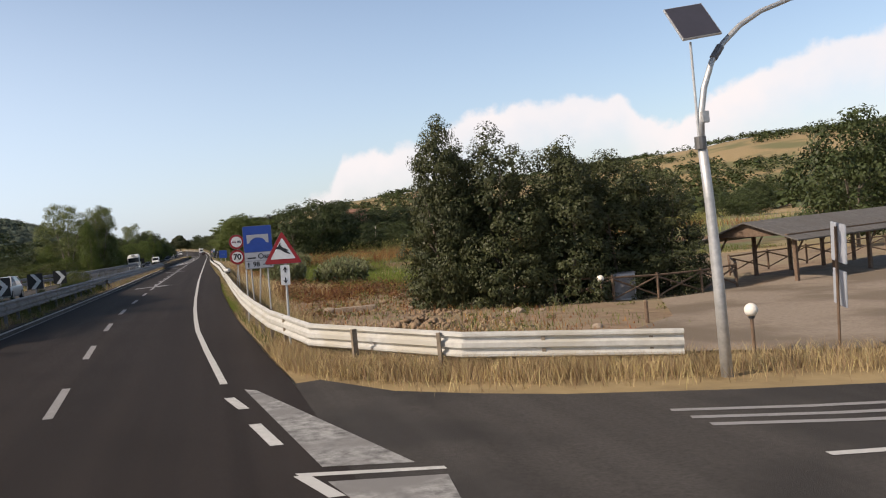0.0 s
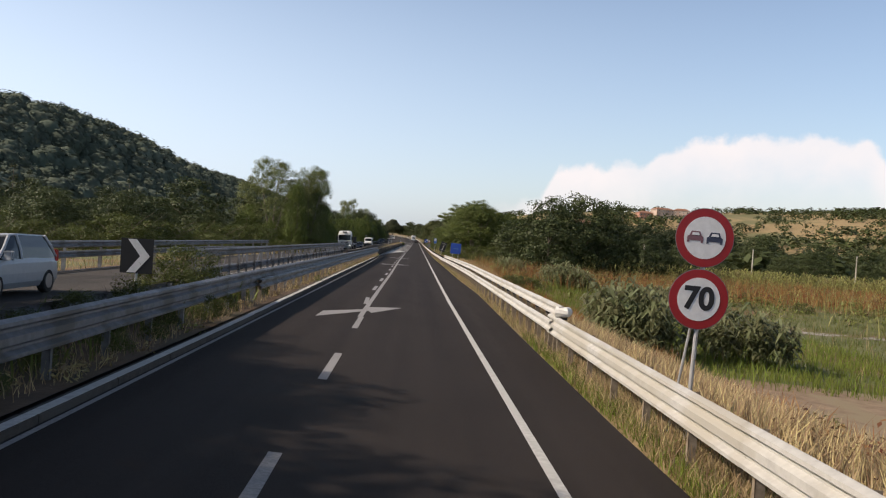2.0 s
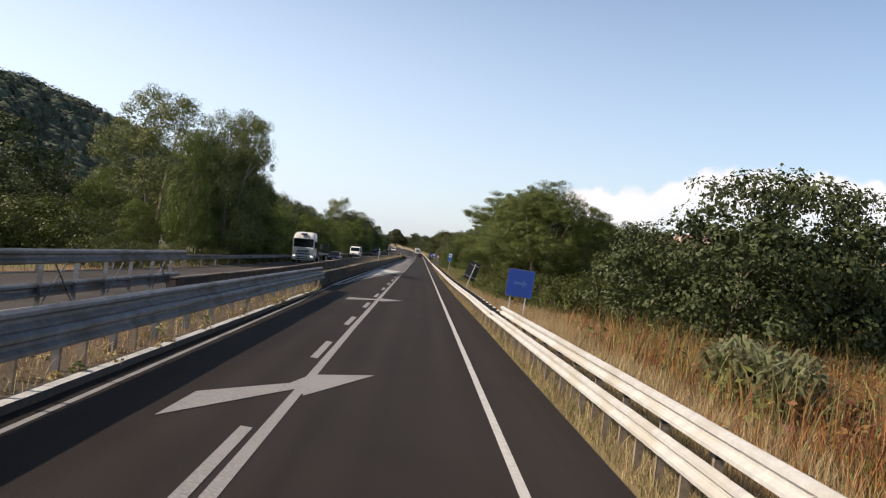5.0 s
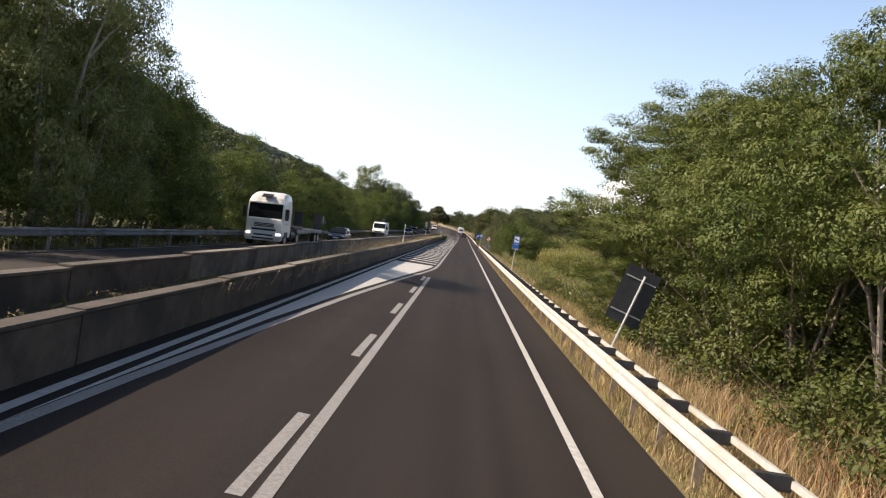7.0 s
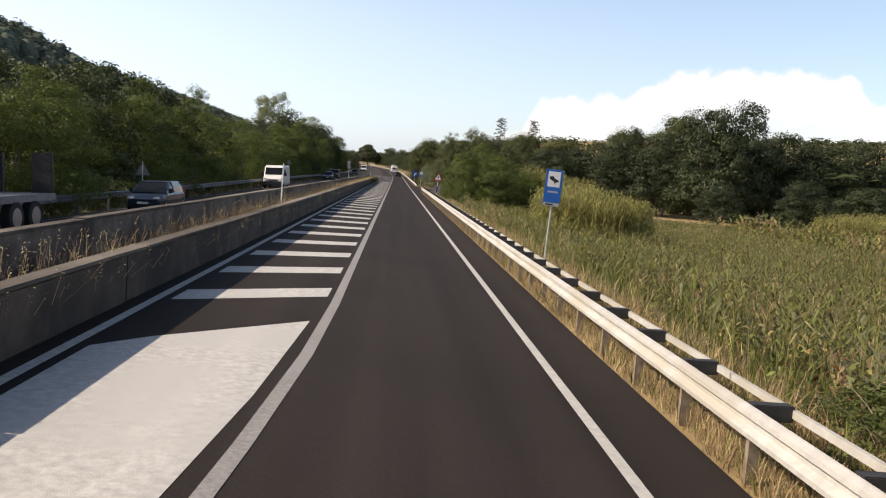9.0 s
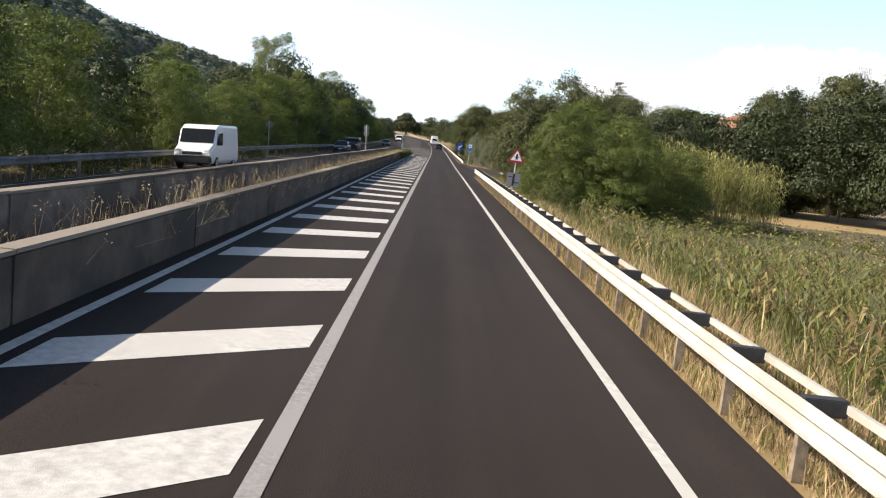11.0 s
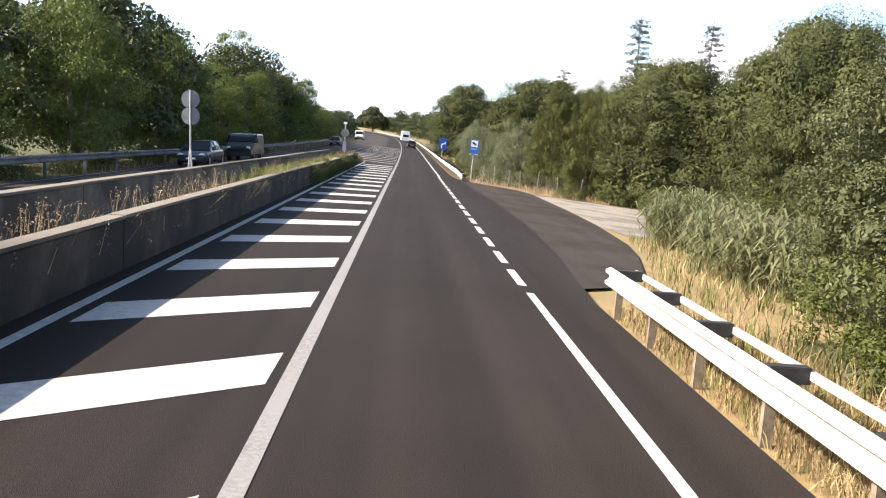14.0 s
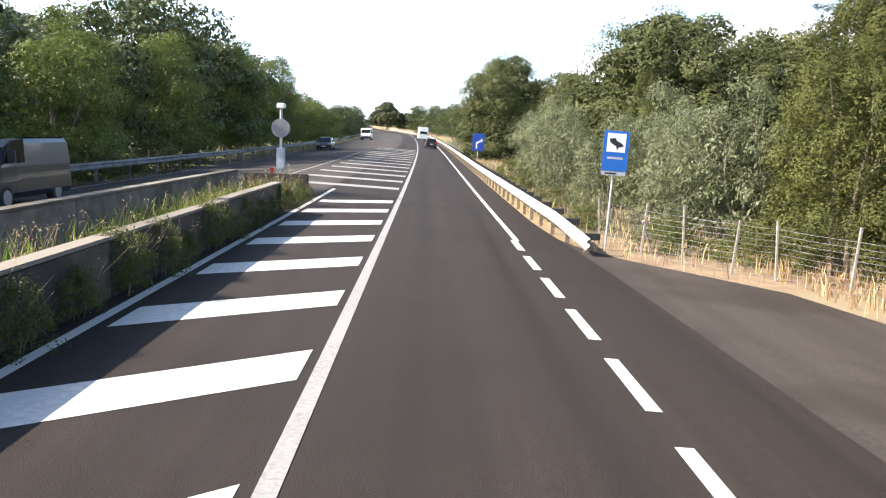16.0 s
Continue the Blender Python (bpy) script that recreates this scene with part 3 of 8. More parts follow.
part("wall_end", box(-6.8, -4.72, 336.8, 337.1, 0.1, 1.05, 0.02), CONCRETE_SHADED, bpy.data.objects["wall_median"])
# soil between the walls
soil = ([(x, y, z) for y in np.arange(-60, 338, 6.0) for x, z in ((-6.9, 0.36), (-6.0, 0.34 if y > 120 else 0.36), (-5.02, 0.32), (-4.76, 0.30) if y > 132 else (-4.2, 0.31))],
        [(4 * j + i, 4 * j + i + 1, 4 * j + i + 5, 4 * j + i + 4) for j in range(66) for i in range(3)])
tagged(make("median_soil", *soil, DIRT), "dry brown soil strip of the median", "ground", kind="structure")


# ---- plants ----
def fast(name, verts, quads, mat, parent=None, tris=False):
    """A mesh of many loose quads or triangles from arrays."""
    k = 3 if tris else 4
    me = bpy.data.meshes.new(name)
    verts, quads = np.asarray(verts, np.float32), np.asarray(quads, np.int32)
    me.vertices.add(len(verts))
    me.vertices.foreach_set("co", verts.ravel())
    me.loops.add(len(quads) * k)
    me.loops.foreach_set("vertex_index", quads.ravel())
    me.polygons.add(len(quads))
    me.polygons.foreach_set("loop_start", np.arange(len(quads), dtype=np.int32) * k)
    me.update(calc_edges=True)
    me.materials.append(mat)
    ob = new(name, me)
    if parent is not None:
        ob.parent = parent
    return ob


def unit(a):
    return a / np.maximum(np.linalg.norm(a, axis=1, keepdims=True), 1e-6)


def leaf_quads(c, out, size, rng, slim=0.55, flat_bias=0.0, loose=0.42):
    """Loose diamond leaves at points c, turned at random about the outward way."""
    n = unit(out * 0.75 + rng.normal(size=c.shape) * loose + np.array([0, 0, flat_bias]))
    u = unit(np.cross(n, rng.normal(size=c.shape)))
    v = np.cross(n, u)
    s = (size * rng.uniform(0.55, 1.35, (len(c), 1)))
    w = s * slim
    q = np.stack([c - u * s, c - v * w + n * w * 0.25, c + u * s, c + v * w + n * w * 0.25], 1)
    return q.reshape(-1, 3), np.arange(len(c) * 4).reshape(-1, 4)


def crown(name, lobes, clumps, per, clump_r, leaf, seed, mat, parent, core=0.66, slim=0.55, low=-0.6, flat_bias=0.0, fill=60, fill_size=0.11, squash=0.8, loose=0.28, apart=0.0, shell=0.35):
    """Leaves in clumps over the outside of several lobes, with uneven outline and gaps."""
    rng = np.random.default_rng(seed)
    lob = np.array(lobes, float)
    w = (lob[:, 3] * lob[:, 5]) ** 1.0
    m = clumps * 4
    pick = rng.choice(len(lob), m, p=w / w.sum())
    d = unit(rng.normal(size=(m, 3)))
    d[:, 2] = np.where(d[:, 2] < low, -d[:, 2], d[:, 2])
    cc = lob[pick, :3] + d * lob[pick, 3:6] * np.where(rng.uniform(0, 1, (m, 1)) < 0.2, rng.uniform(0.5, 0.8, (m, 1)), rng.uniform(0.82, 1.08, (m, 1)))
    # keep the clumps that no other lobe swallows
    deep = np.min([np.linalg.norm((cc - b[:3]) / b[3:6], axis=1) for b in lob], axis=0)
    ok = np.flatnonzero((deep > 0.78) | (rng.uniform(0, 1, m) < 0.06))
    if apart:
        # puffs keep their distance, so that dark gaps stay between them
        kept = []
        for i in ok:
            if not kept or np.min(np.linalg.norm(cc[kept] - cc[i], axis=1)) > apart:
                kept.append(i)
        ok = np.array(kept)
    ok = ok[:clumps]
    cc, d = cc[ok], d[ok]
    clumps = len(ok)
    rad = clump_r * rng.uniform(0.6, 1.35, clumps)
    e = unit(rng.normal(size=(clumps * per, 3))) * rng.uniform(shell, 1.0, (clumps * per, 1)) ** 0.5
    c = np.repeat(cc, per, 0) + e * np.repeat(rad, per)[:, None] * np.array([1.1, 1.1, squash])
    out = unit(np.repeat(d, per, 0) * 0.45 + e + np.array([0, 0, 0.25]))
    vs, fs = leaf_quads(c, out, leaf, rng, slim, flat_bias, loose)
    V, Fc = [vs], [fs]
    k = len(vs)
    if core:
        # broad inner leaves close the middle of each lobe
        size = lob[:, 3] * lob[:, 5]
        m = np.maximum(8, fill * size / size.mean()).astype(int)
        r = np.repeat(lob[:, 3:6], m, 0)
        e = unit(rng.normal(size=(len(r), 3)))
        ic = np.repeat(lob[:, :3], m, 0) + e * r * core * rng.uniform(0.55, 0.84, (len(e), 1))
        iv, fi = leaf_quads(ic, e, fill_size, rng, max(slim, 0.34))
        q = iv.reshape(-1, 4, 3)
        q = ic[:, None] + (q - ic[:, None]) * np.minimum(r[:, :1], 1.15)[:, None]
        V.append(q.reshape(-1, 3))
        Fc.append(fi + k)
    return fast(name, np.concatenate(V), np.concatenate(Fc), mat, parent)


def limbs(stems):
    bm = bmesh.new()
    for pts, r0, r1 in stems:
        n = len(pts)
        add_tube(bm, pts, [r0 + (r1 - r0) * i / (n - 1) for i in range(n)], 7)
    return bm


LEAF_OAK = leaf_material("leaf_holm_oak", (0.032, 0.040, 0.015), (0.074, 0.080, 0.031), 0.5, 0.2, 0.12)
LEAF_ACACIA = leaf_material("leaf_acacia", (0.062, 0.088, 0.018), (0.134, 0.156, 0.036), 0.5, 0.2, 0.24)
LEAF_ACACIA_BUSH = leaf_material("leaf_young_acacia", (0.056, 0.082, 0.016), (0.125, 0.150, 0.032), 0.5, 0.2, 0.24)
LEAF_EUCA = leaf_material("leaf_eucalyptus", (0.105, 0.128, 0.040), (0.210, 0.225, 0.080), 0.35, 0.2, 0.24)
LEAF_ROW = leaf_material("leaf_robinia", (0.070, 0.100, 0.022), (0.155, 0.188, 0.045), 0.4, 0.2, 0.38)
LEAF_GREY = leaf_material("leaf_poplar", (0.056, 0.070, 0.026), (0.135, 0.145, 0.060), 0.6, 0.2, 0.24)
# Paler and bluer than the near leaves: distance haze is mixed into the colour.
LEAF_HAZED = leaf_material("leaf_hill_hazed", (0.070, 0.092, 0.068), (0.125, 0.148, 0.110), 0.03, 0.2, 0.1, 0.95)
LEAF_PINE = leaf_material("needle_pine", (0.042, 0.052, 0.016), (0.096, 0.104, 0.034), 0.6, 0.2, 0.08, 0.8)
LEAF_JUNIPER = leaf_material("needle_juniper", (0.040, 0.050, 0.012), (0.100, 0.104, 0.024), 0.9, 0.2, 0.12, 0.8)
LEAF_OLIVE = leaf_material("leaf_olive", (0.095, 0.112, 0.055), (0.185, 0.20, 0.108), 0.8, 0.2, 0.24)
LEAF_DARK = leaf_material("leaf_far_wood", (0.038, 0.052, 0.018), (0.080, 0.098, 0.034), 0.06, 0.2, 0.2)
# A darker version of LEAF_DARK.
LEAF_BLACKISH = leaf_material("leaf_blackish", (0.020, 0.030, 0.011), (0.048, 0.062, 0.022), 0.2, 0.2, 0.1)
LEAF_BUSH = leaf_material("leaf_bramble", (0.046, 0.062, 0.013), (0.108, 0.124, 0.028), 0.7, 0.2, 0.24)
LEAF_MAIZE = leaf_material("leaf_maize", (0.105, 0.125, 0.055), (0.27, 0.27, 0.145), 0.7, 0.4, 0.35)
LEAF_DRY = leaf_material("leaf_dried", (0.22, 0.165, 0.075), (0.36, 0.28, 0.14), 0.7, 0.45, 0.3)
LEAF_CANE = leaf_material("leaf_cane", (0.18, 0.185, 0.055), (0.36, 0.335, 0.13), 0.6, 0.45, 0.35)
LEAF_RUST = leaf_material("weed_leaf_rust", (0.12, 0.052, 0.022), (0.26, 0.130, 0.055), 0.5, 0.5, 0.2)
LEAF_WEED = leaf_material("weed_leaf_green", (0.095, 0.112, 0.030), (0.21, 0.21, 0.062), 0.5, 0.5, 0.3)
LEAF_CORN = leaf_material("leaf_sorghum", (0.115, 0.128, 0.036), (0.245, 0.235, 0.08), 0.5, 0.5, 0.35)
GRASS_STRAW = leaf_material("grass_straw", (0.30, 0.215, 0.115), (0.52, 0.395, 0.22), 0.9, 0.4, 0.3, 0.8)
GRASS_PALE = leaf_material("grass_bleached", (0.36, 0.265, 0.14), (0.60, 0.46, 0.27), 0.6, 0.45, 0.3, 0.8)
GRASS_RUST = leaf_material("weeds_rust", (0.19, 0.078, 0.030), (0.37, 0.175, 0.070), 0.25, 0.4, 0.3, 0.8)
GRASS_LUSH = leaf_material("grass_lush", (0.12, 0.16, 0.022), (0.23, 0.27, 0.05), 0.5, 0.4, 0.4, 0.7)
GRASS_GREEN = leaf_material("grass_green", (0.085, 0.11, 0.024), (0.18, 0.185, 0.05), 0.5, 0.45, 0.35, 0.7)
NEEDLE_DEAD = leaf_material("needle_sparse", (0.050, 0.055, 0.050), (0.10, 0.10, 0.09), 0.8, 0.4, 0.2)


def stem_fan(rng, n, spread, h0, h1, r0, lean=0.3, base=0.25, reach=0.7):
    out = []
    for k in range(n):
        a = 2 * math.pi * (k + rng.uniform(-0.3, 0.3)) / n
        h = rng.uniform(h0, h1)
        s = spread * rng.uniform(0.6, 1.1)
        p = [(base * math.cos(a), base * math.sin(a), -0.3)]
        for i in range(1, 5):
            u = i / 4
            p.append((base * math.cos(a) + s * u ** 1.5 * math.cos(a) + rng.uniform(-lean, lean) * 0.4, base * math.sin(a) + s * u ** 1.5 * math.sin(a) + rng.uniform(-lean, lean) * 0.4, h * u))
        out.append((p, r0 * rng.uniform(0.8, 1.1), r0 * 0.25))
        for b in (2, 3):
            q = p[b]
            a2 = a + rng.uniform(-1.2, 1.2)
            l = s * reach + 0.4
            out.append(([q, (q[0] + l * 0.5 * math.cos(a2), q[1] + l * 0.5 * math.sin(a2), q[2] + l * 0.55), (q[0] + l * math.cos(a2), q[1] + l * math.sin(a2), q[2] + l * 0.95)], r0 * 0.4, r0 * 0.1))
    return out


def ring_lobes(rng, n, rad, z, rx, rz, jit=0.25):
    return [(rad * math.cos(6.283 * k / n) * rng.uniform(0.7, 1.15), rad * math.sin(6.283 * k / n) * rng.uniform(0.7, 1.15), z * rng.uniform(1 - jit * 0.4, 1 + jit * 0.4),
             rx * rng.uniform(0.8, 1.2), rx * rng.uniform(0.8, 1.2), rz * rng.uniform(0.8, 1.2)) for k in range(n)]


def tree(kind, seed):
    """One tree of a kind, about its own true size, at the origin: thing > trunk, crown."""
    rng = np.random.default_rng(seed)
    t = new(kind)
    if kind == "holm_oak":          # 7 m, leafy down to the ground
        lob = ring_lobes(rng, 5, 0.95, 0.8, 1.15, 1.0) + ring_lobes(rng, 4, 0.9, 1.9, 1.3, 1.2) + ring_lobes(rng, 4, 0.8, 3.4, 1.2, 1.2) + ring_lobes(rng, 3, 0.55, 5.0, 0.95, 1.1) + [(rng.uniform(-.3, .3), 0, 6.2, 0.55, 0.55, 0.9)]
        part("trunk", limbs(stem_fan(rng, 2, 0.4, 4, 5.5, 0.13)), BARK, t)
        crown("crown", lob, 220, 150, 0.42, 0.058, seed, LEAF_OAK, t, 0.85, low=-2, fill=140, fill_size=0.10, loose=0.2, apart=0.3)
    elif kind in ("acacia", "open_acacia"):          # 8.5 m, several pale stems, open feathery crown
        lob = ring_lobes(rng, 8, 2.9, 4.4, 0.95, 0.55, 0.5) + ring_lobes(rng, 7, 2.5, 5.8, 0.95, 0.60, 0.4) + ring_lobes(rng, 6, 1.5, 6.9, 0.95, 0.62, 0.25) + ring_lobes(rng, 3, 0.7, 7.8, 0.85, 0.6, 0.1) + ring_lobes(rng, 5, 1.6, 3.4, 0.85, 0.5, 0.5)
        fan = stem_fan(rng, 5, 1.7, 5.2, 6.6, 0.08, reach=0.5)
        for k in range(0, len(fan), 3):
            part("stem", limbs(fan[k:k + 3]), BARK_PALE if k == 3 else BARK, t)
        if kind == "acacia":
            crown("crown", lob, 300, 300, 0.46, 0.040, seed, LEAF_ACACIA, t, 0.9, 0.44, -1, 0.2, 60, 0.10, squash=0.55, loose=0.2, apart=0.42, shell=0.3)
        else:
            crown("crown", lob, 150, 520, 0.54, 0.038, seed, LEAF_ACACIA, t, 0.0, 0.42, -1, 0.3, squash=0.40, loose=0.22, apart=0.55, shell=0.05)
    elif kind == "acacia_bush":     # 5.5 m, leafy to the ground
        lob = ring_lobes(rng, 5, 1.6, 1.5, 1.35, 1.1) + ring_lobes(rng, 5, 1.3, 3.2, 1.25, 1.0) + ring_lobes(rng, 3, 0.7, 4.5, 1.0, 0.8)
        part("trunk", limbs(stem_fan(rng, 4, 1.2, 3.4, 4.6, 0.06)), BARK, t)
        crown("crown", lob, 220, 360, 0.50, 0.036, seed, LEAF_ACACIA_BUSH, t, 0.80, 0.42, -0.7, 0.2, 190, 0.09, squash=0.6, loose=0.2, apart=0.42)
    elif kind == "eucalyptus":      # 13 m
        lob = ring_lobes(rng, 5, 3.2, 5.2, 1.9, 1.7, 0.5) + ring_lobes(rng, 5, 2.9, 8.4, 1.7, 1.5, 0.4) + ring_lobes(rng, 5, 2.0, 10.8, 1.7, 1.4, 0.2) + ring_lobes(rng, 4, 2.6, 2.6, 1.7, 1.3)
        part("trunk", limbs(stem_fan(rng, 3, 2.2, 8.5, 11, 0.2)), BARK_PALE, t)
        crown("crown", lob, 240, 170, 0.74, 0.085, seed, LEAF_EUCA, t, 0.72, 0.42, fill=140)
    elif kind == "robinia":         # 9 m, leafy to the ground
        lob = ring_lobes(rng, 5, 2.0, 1.9, 1.6, 1.4) + ring_lobes(rng, 5, 1.8, 4.4, 1.5, 1.3, 0.4) + ring_lobes(rng, 4, 1.2, 6.5, 1.3, 1.1, 0.3) + ring_lobes(rng, 2, 0.5, 8.0, 0.8, 0.9)
        part("trunk", limbs(stem_fan(rng, 3, 1.3, 5.5, 7.5, 0.11)), BARK, t)
        crown("crown", lob, 200, 110, 0.66, 0.078, seed, LEAF_ROW, t, 0.76, 0.42, fill=130, squash=0.66)
    elif kind == "poplar":          # 8 m, grey-green, loose upright tops
        lob = ring_lobes(rng, 5, 1.4, 1.8, 1.2, 1.3) + ring_lobes(rng, 5, 1.4, 4.0, 1.2, 1.2, 0.4) + ring_lobes(rng, 5, 1.3, 6.0, 0.95, 1.1, 0.25) + ring_lobes(rng, 3, 0.7, 7.2, 0.55, 0.8)
        part("trunk", limbs(stem_fan(rng, 4, 1.0, 5.5, 7.4, 0.07)), BARK_PALE, t)
        crown("crown", lob, 310, 104, 0.42, 0.056, seed, LEAF_GREY, t, 0.82, 0.5, -0.8, fill=170, fill_size=0.11)
    elif kind == "stone_pine":      # 8.5 m, rounded and dense, lobed
        lob = [(0, 0, 4.4, 3.5, 3.5, 3.7)] + ring_lobes(rng, 9, 2.7, 0.9, 1.2, 0.95) + ring_lobes(rng, 8, 3.0, 2.2, 1.25, 1.2) + ring_lobes(rng, 8, 3.1, 3.9, 1.25, 1.2) + ring_lobes(rng, 7, 2.5, 5.7, 1.25, 1.1, 0.1) + ring_lobes(rng, 4, 1.3, 7.2, 1.25, 0.9, 0.05)
        part("trunk", limbs([([(0, 0, -0.3), (0.1, 0, 2), (0, 0.1, 5)], 0.22, 0.12)] + stem_fan(rng, 4, 2.4, 3, 5, 0.09)), BARK, t)
        crown("crown", lob, 210, 600, 0.74, 0.054, seed, LEAF_PINE, t, 1.0, 0.26, -0.75, 0.1, fill=900, fill_size=0.12, squash=0.72, loose=0.16, apart=0.78, shell=0.45)
    elif kind == "juniper":         # 7 m, upright yellow-green plumes
        lob = ring_lobes(rng, 8, 1.45, 1.2, 0.75, 1.0) + ring_lobes(rng, 8, 1.35, 2.6, 0.70, 1.1, 0.3) + ring_lobes(rng, 7, 1.05, 4.0, 0.60, 1.1, 0.25) + ring_lobes(rng, 5, 0.65, 5.3, 0.48, 1.0, 0.15) + ring_lobes(rng, 3, 0.3, 6.3, 0.32, 0.8, 0.1)
        part("trunk", limbs(stem_fan(rng, 3, 0.5, 3.6, 4.8, 0.08)), BARK, t)
        crown("crown", lob, 190, 460, 0.30, 0.040, seed, LEAF_JUNIPER, t, 0.98, 0.26, -0.7, 0.1, fill=420, fill_size=0.08, squash=1.45, loose=0.16, apart=0.36, shell=0.2)
    elif kind == "olive":           # 4.5 m, grey-green
        lob = ring_lobes(rng, 5, 1.2, 1.3, 1.0, 1.0) + ring_lobes(rng, 5, 1.0, 2.6, 0.95, 0.9, 0.4) + ring_lobes(rng, 3, 0.5, 3.7, 0.7, 0.7)
        part("trunk", limbs(stem_fan(rng, 4, 0.9, 2.6, 3.8, 0.06)), BARK_PALE, t)
        crown("crown", lob, 210, 92, 0.34, 0.045, seed, LEAF_OLIVE, t, 0.78, 0.35, fill=110)
    elif kind == "sparse_fir":      # 16 m, nearly bare
        st = [([(0, 0, -0.3), (0.05, 0, 8), (0, 0, 16)], 0.2, 0.03)]
        ends = []
        for k in range(64):
            z = 4.0 + 11.6 * (k / 64)
            a = k * 2.4
            l = 2.5 * (1 - (z - 4) / 13.5) * rng.uniform(0.6, 1.15) + 0.25
            st.append(([(0, 0, z), (l * 0.5 * math.cos(a), l * 0.5 * math.sin(a), z + 0.12), (l * math.cos(a), l * math.sin(a), z - 0.1)], 0.03, 0.012))
            ends += [(l * u * math.cos(a), l * u * math.sin(a), z, 0.34, 0.34, 0.14) for u in (0.45, 0.72, 0.98)]
        part("trunk", limbs(st), BARK, t)
        crown("crown", ends, 520, 26, 0.28, 0.085, seed, NEEDLE_DEAD, t, 0.0, 0.3, squash=0.6)
    elif kind == "cypress":         # 9 m
        lob = [(0, 0, z, r, r, 1.2) for z, r in ((1.2, 0.8), (2.8, 0.85), (4.4, 0.75), (6.0, 0.55), (7.5, 0.32))]
        part("trunk", limbs([([(0, 0, -0.3), (0, 0, 4), (0, 0, 8)], 0.12, 0.03)]), BARK, t)
        crown("crown", lob, 150, 20, 0.26, 0.10, seed, LEAF_OAK, t, 0.8, 0.3)
    elif kind == "umbrella_pine":   # 13 m, flat wide crown on a bare trunk
        lob = ring_lobes(rng, 8, 5.4, 6.4, 2.7, 2.3, 0.1) + ring_lobes(rng, 6, 3.2, 8.6, 2.8, 2.2, 0.1) + [(0, 0, 10.0, 3, 3, 2.1)]
        part("trunk", limbs([([(0, 0, -0.5), (0.2, 0, 4), (0, 0, 8)], 0.42, 0.25)] + stem_fan(rng, 6, 4.5, 5, 6.5, 0.14)), BARK, t)
        crown("crown", lob, 620, 26, 0.75, 0.34, seed, LEAF_OAK, t, 0.86, 0.5, fill=160, fill_size=0.3)
    elif kind in ("broad_tree", "dark_tree"):      # 8 m, middle distance
        lob = ring_lobes(rng, 5, 2.2, 2.0, 1.8, 1.5) + ring_lobes(rng, 5, 2.0, 4.4, 1.7, 1.4, 0.3) + ring_lobes(rng, 3, 1.0, 6.5, 1.4, 1.1)
        part("trunk", limbs(stem_fan(rng, 2, 1.0, 4, 5.5, 0.14)), BARK, t)
        if kind == "broad_tree":
            crown("crown", lob, 150, 62, 0.70, 0.12, seed, LEAF_DARK, t, 0.80, 0.6, fill=80)
        else:
            crown("crown", lob, 160, 140, 0.75, 0.100, seed, LEAF_BLACKISH, t, 0.9, 0.5, fill=160, squash=0.7, loose=0.2, apart=0.5)
    elif kind == "bush":            # 1.8 m
        lob = ring_lobes(rng, 5, 0.8, 0.5, 0.65, 0.55) + ring_lobes(rng, 3, 0.4, 1.1, 0.6, 0.5)
        part("stem", limbs(stem_fan(rng, 4, 0.7, 0.8, 1.4, 0.03)), BARK, t)
        crown("crown", lob, 70, 88, 0.30, 0.036, seed, LEAF_BUSH, t, 0.78, 0.5, fill=46, fill_size=0.08)
    return t


LABEL = {
    "holm_oak": ("dense dark green holm oak, leafy to the ground", "tree"),
    "acacia": ("open feathery green acacia on several slim stems", "tree"),
    "open_acacia": ("airy green acacia with drooping fronds over thin boughs", "tree"),
    "acacia_bush": ("bushy light green acacia behind the guardrail", "tree"),
    "eucalyptus": ("tall yellow-green eucalyptus with loose hanging clumps", "tree"),
    "robinia": ("leafy mid-green robinia beside the far guardrail", "tree"),
    "poplar": ("grey-green poplar with loose upright shoots", "tree"),
    "stone_pine": ("rounded dense olive-green pine", "tree"),
    "juniper": ("yellow-green juniper with upright plumes", "tree"),
    "olive": ("silvery grey-green olive shrub at the roadside", "shrub"),
    "sparse_fir": ("tall thin half-bare fir against the sky", "tree"),
    "cypress": ("slim dark green cypress at the hill foot", "tree"),
    "umbrella_pine": ("dark umbrella pine with a wide flat crown", "tree"),
    "dark_tree": ("dense blackish-green tree at the edge of the wood", "tree"),
    "broad_tree": ("dark green broadleaf tree in the middle distance", "tree"),
    "bush": ("low green bramble bush on the verge", "shrub"),
}
SEEDS = {"holm_oak": 3, "open_acacia": 2, "dark_tree": 2, "acacia": 3, "robinia": 4, "stone_pine": 2, "broad_tree": 3, "bush": 3, "acacia_bush": 2, "poplar": 2, "juniper": 2, "olive": 2, "eucalyptus": 2}
HEIGHT = {"holm_oak": 7.1, "acacia": 8.4, "open_acacia": 8.4, "dark_tree": 7.8, "acacia_bush": 5.4, "eucalyptus": 12.6, "robinia": 8.9, "poplar": 8.2, "stone_pine": 8.4, "juniper": 7.3, "olive": 4.5, "sparse_fir": 16, "cypress": 8.6,
          "umbrella_pine": 12.2, "broad_tree": 7.8, "bush": 1.7}
stock, count = {}, {}


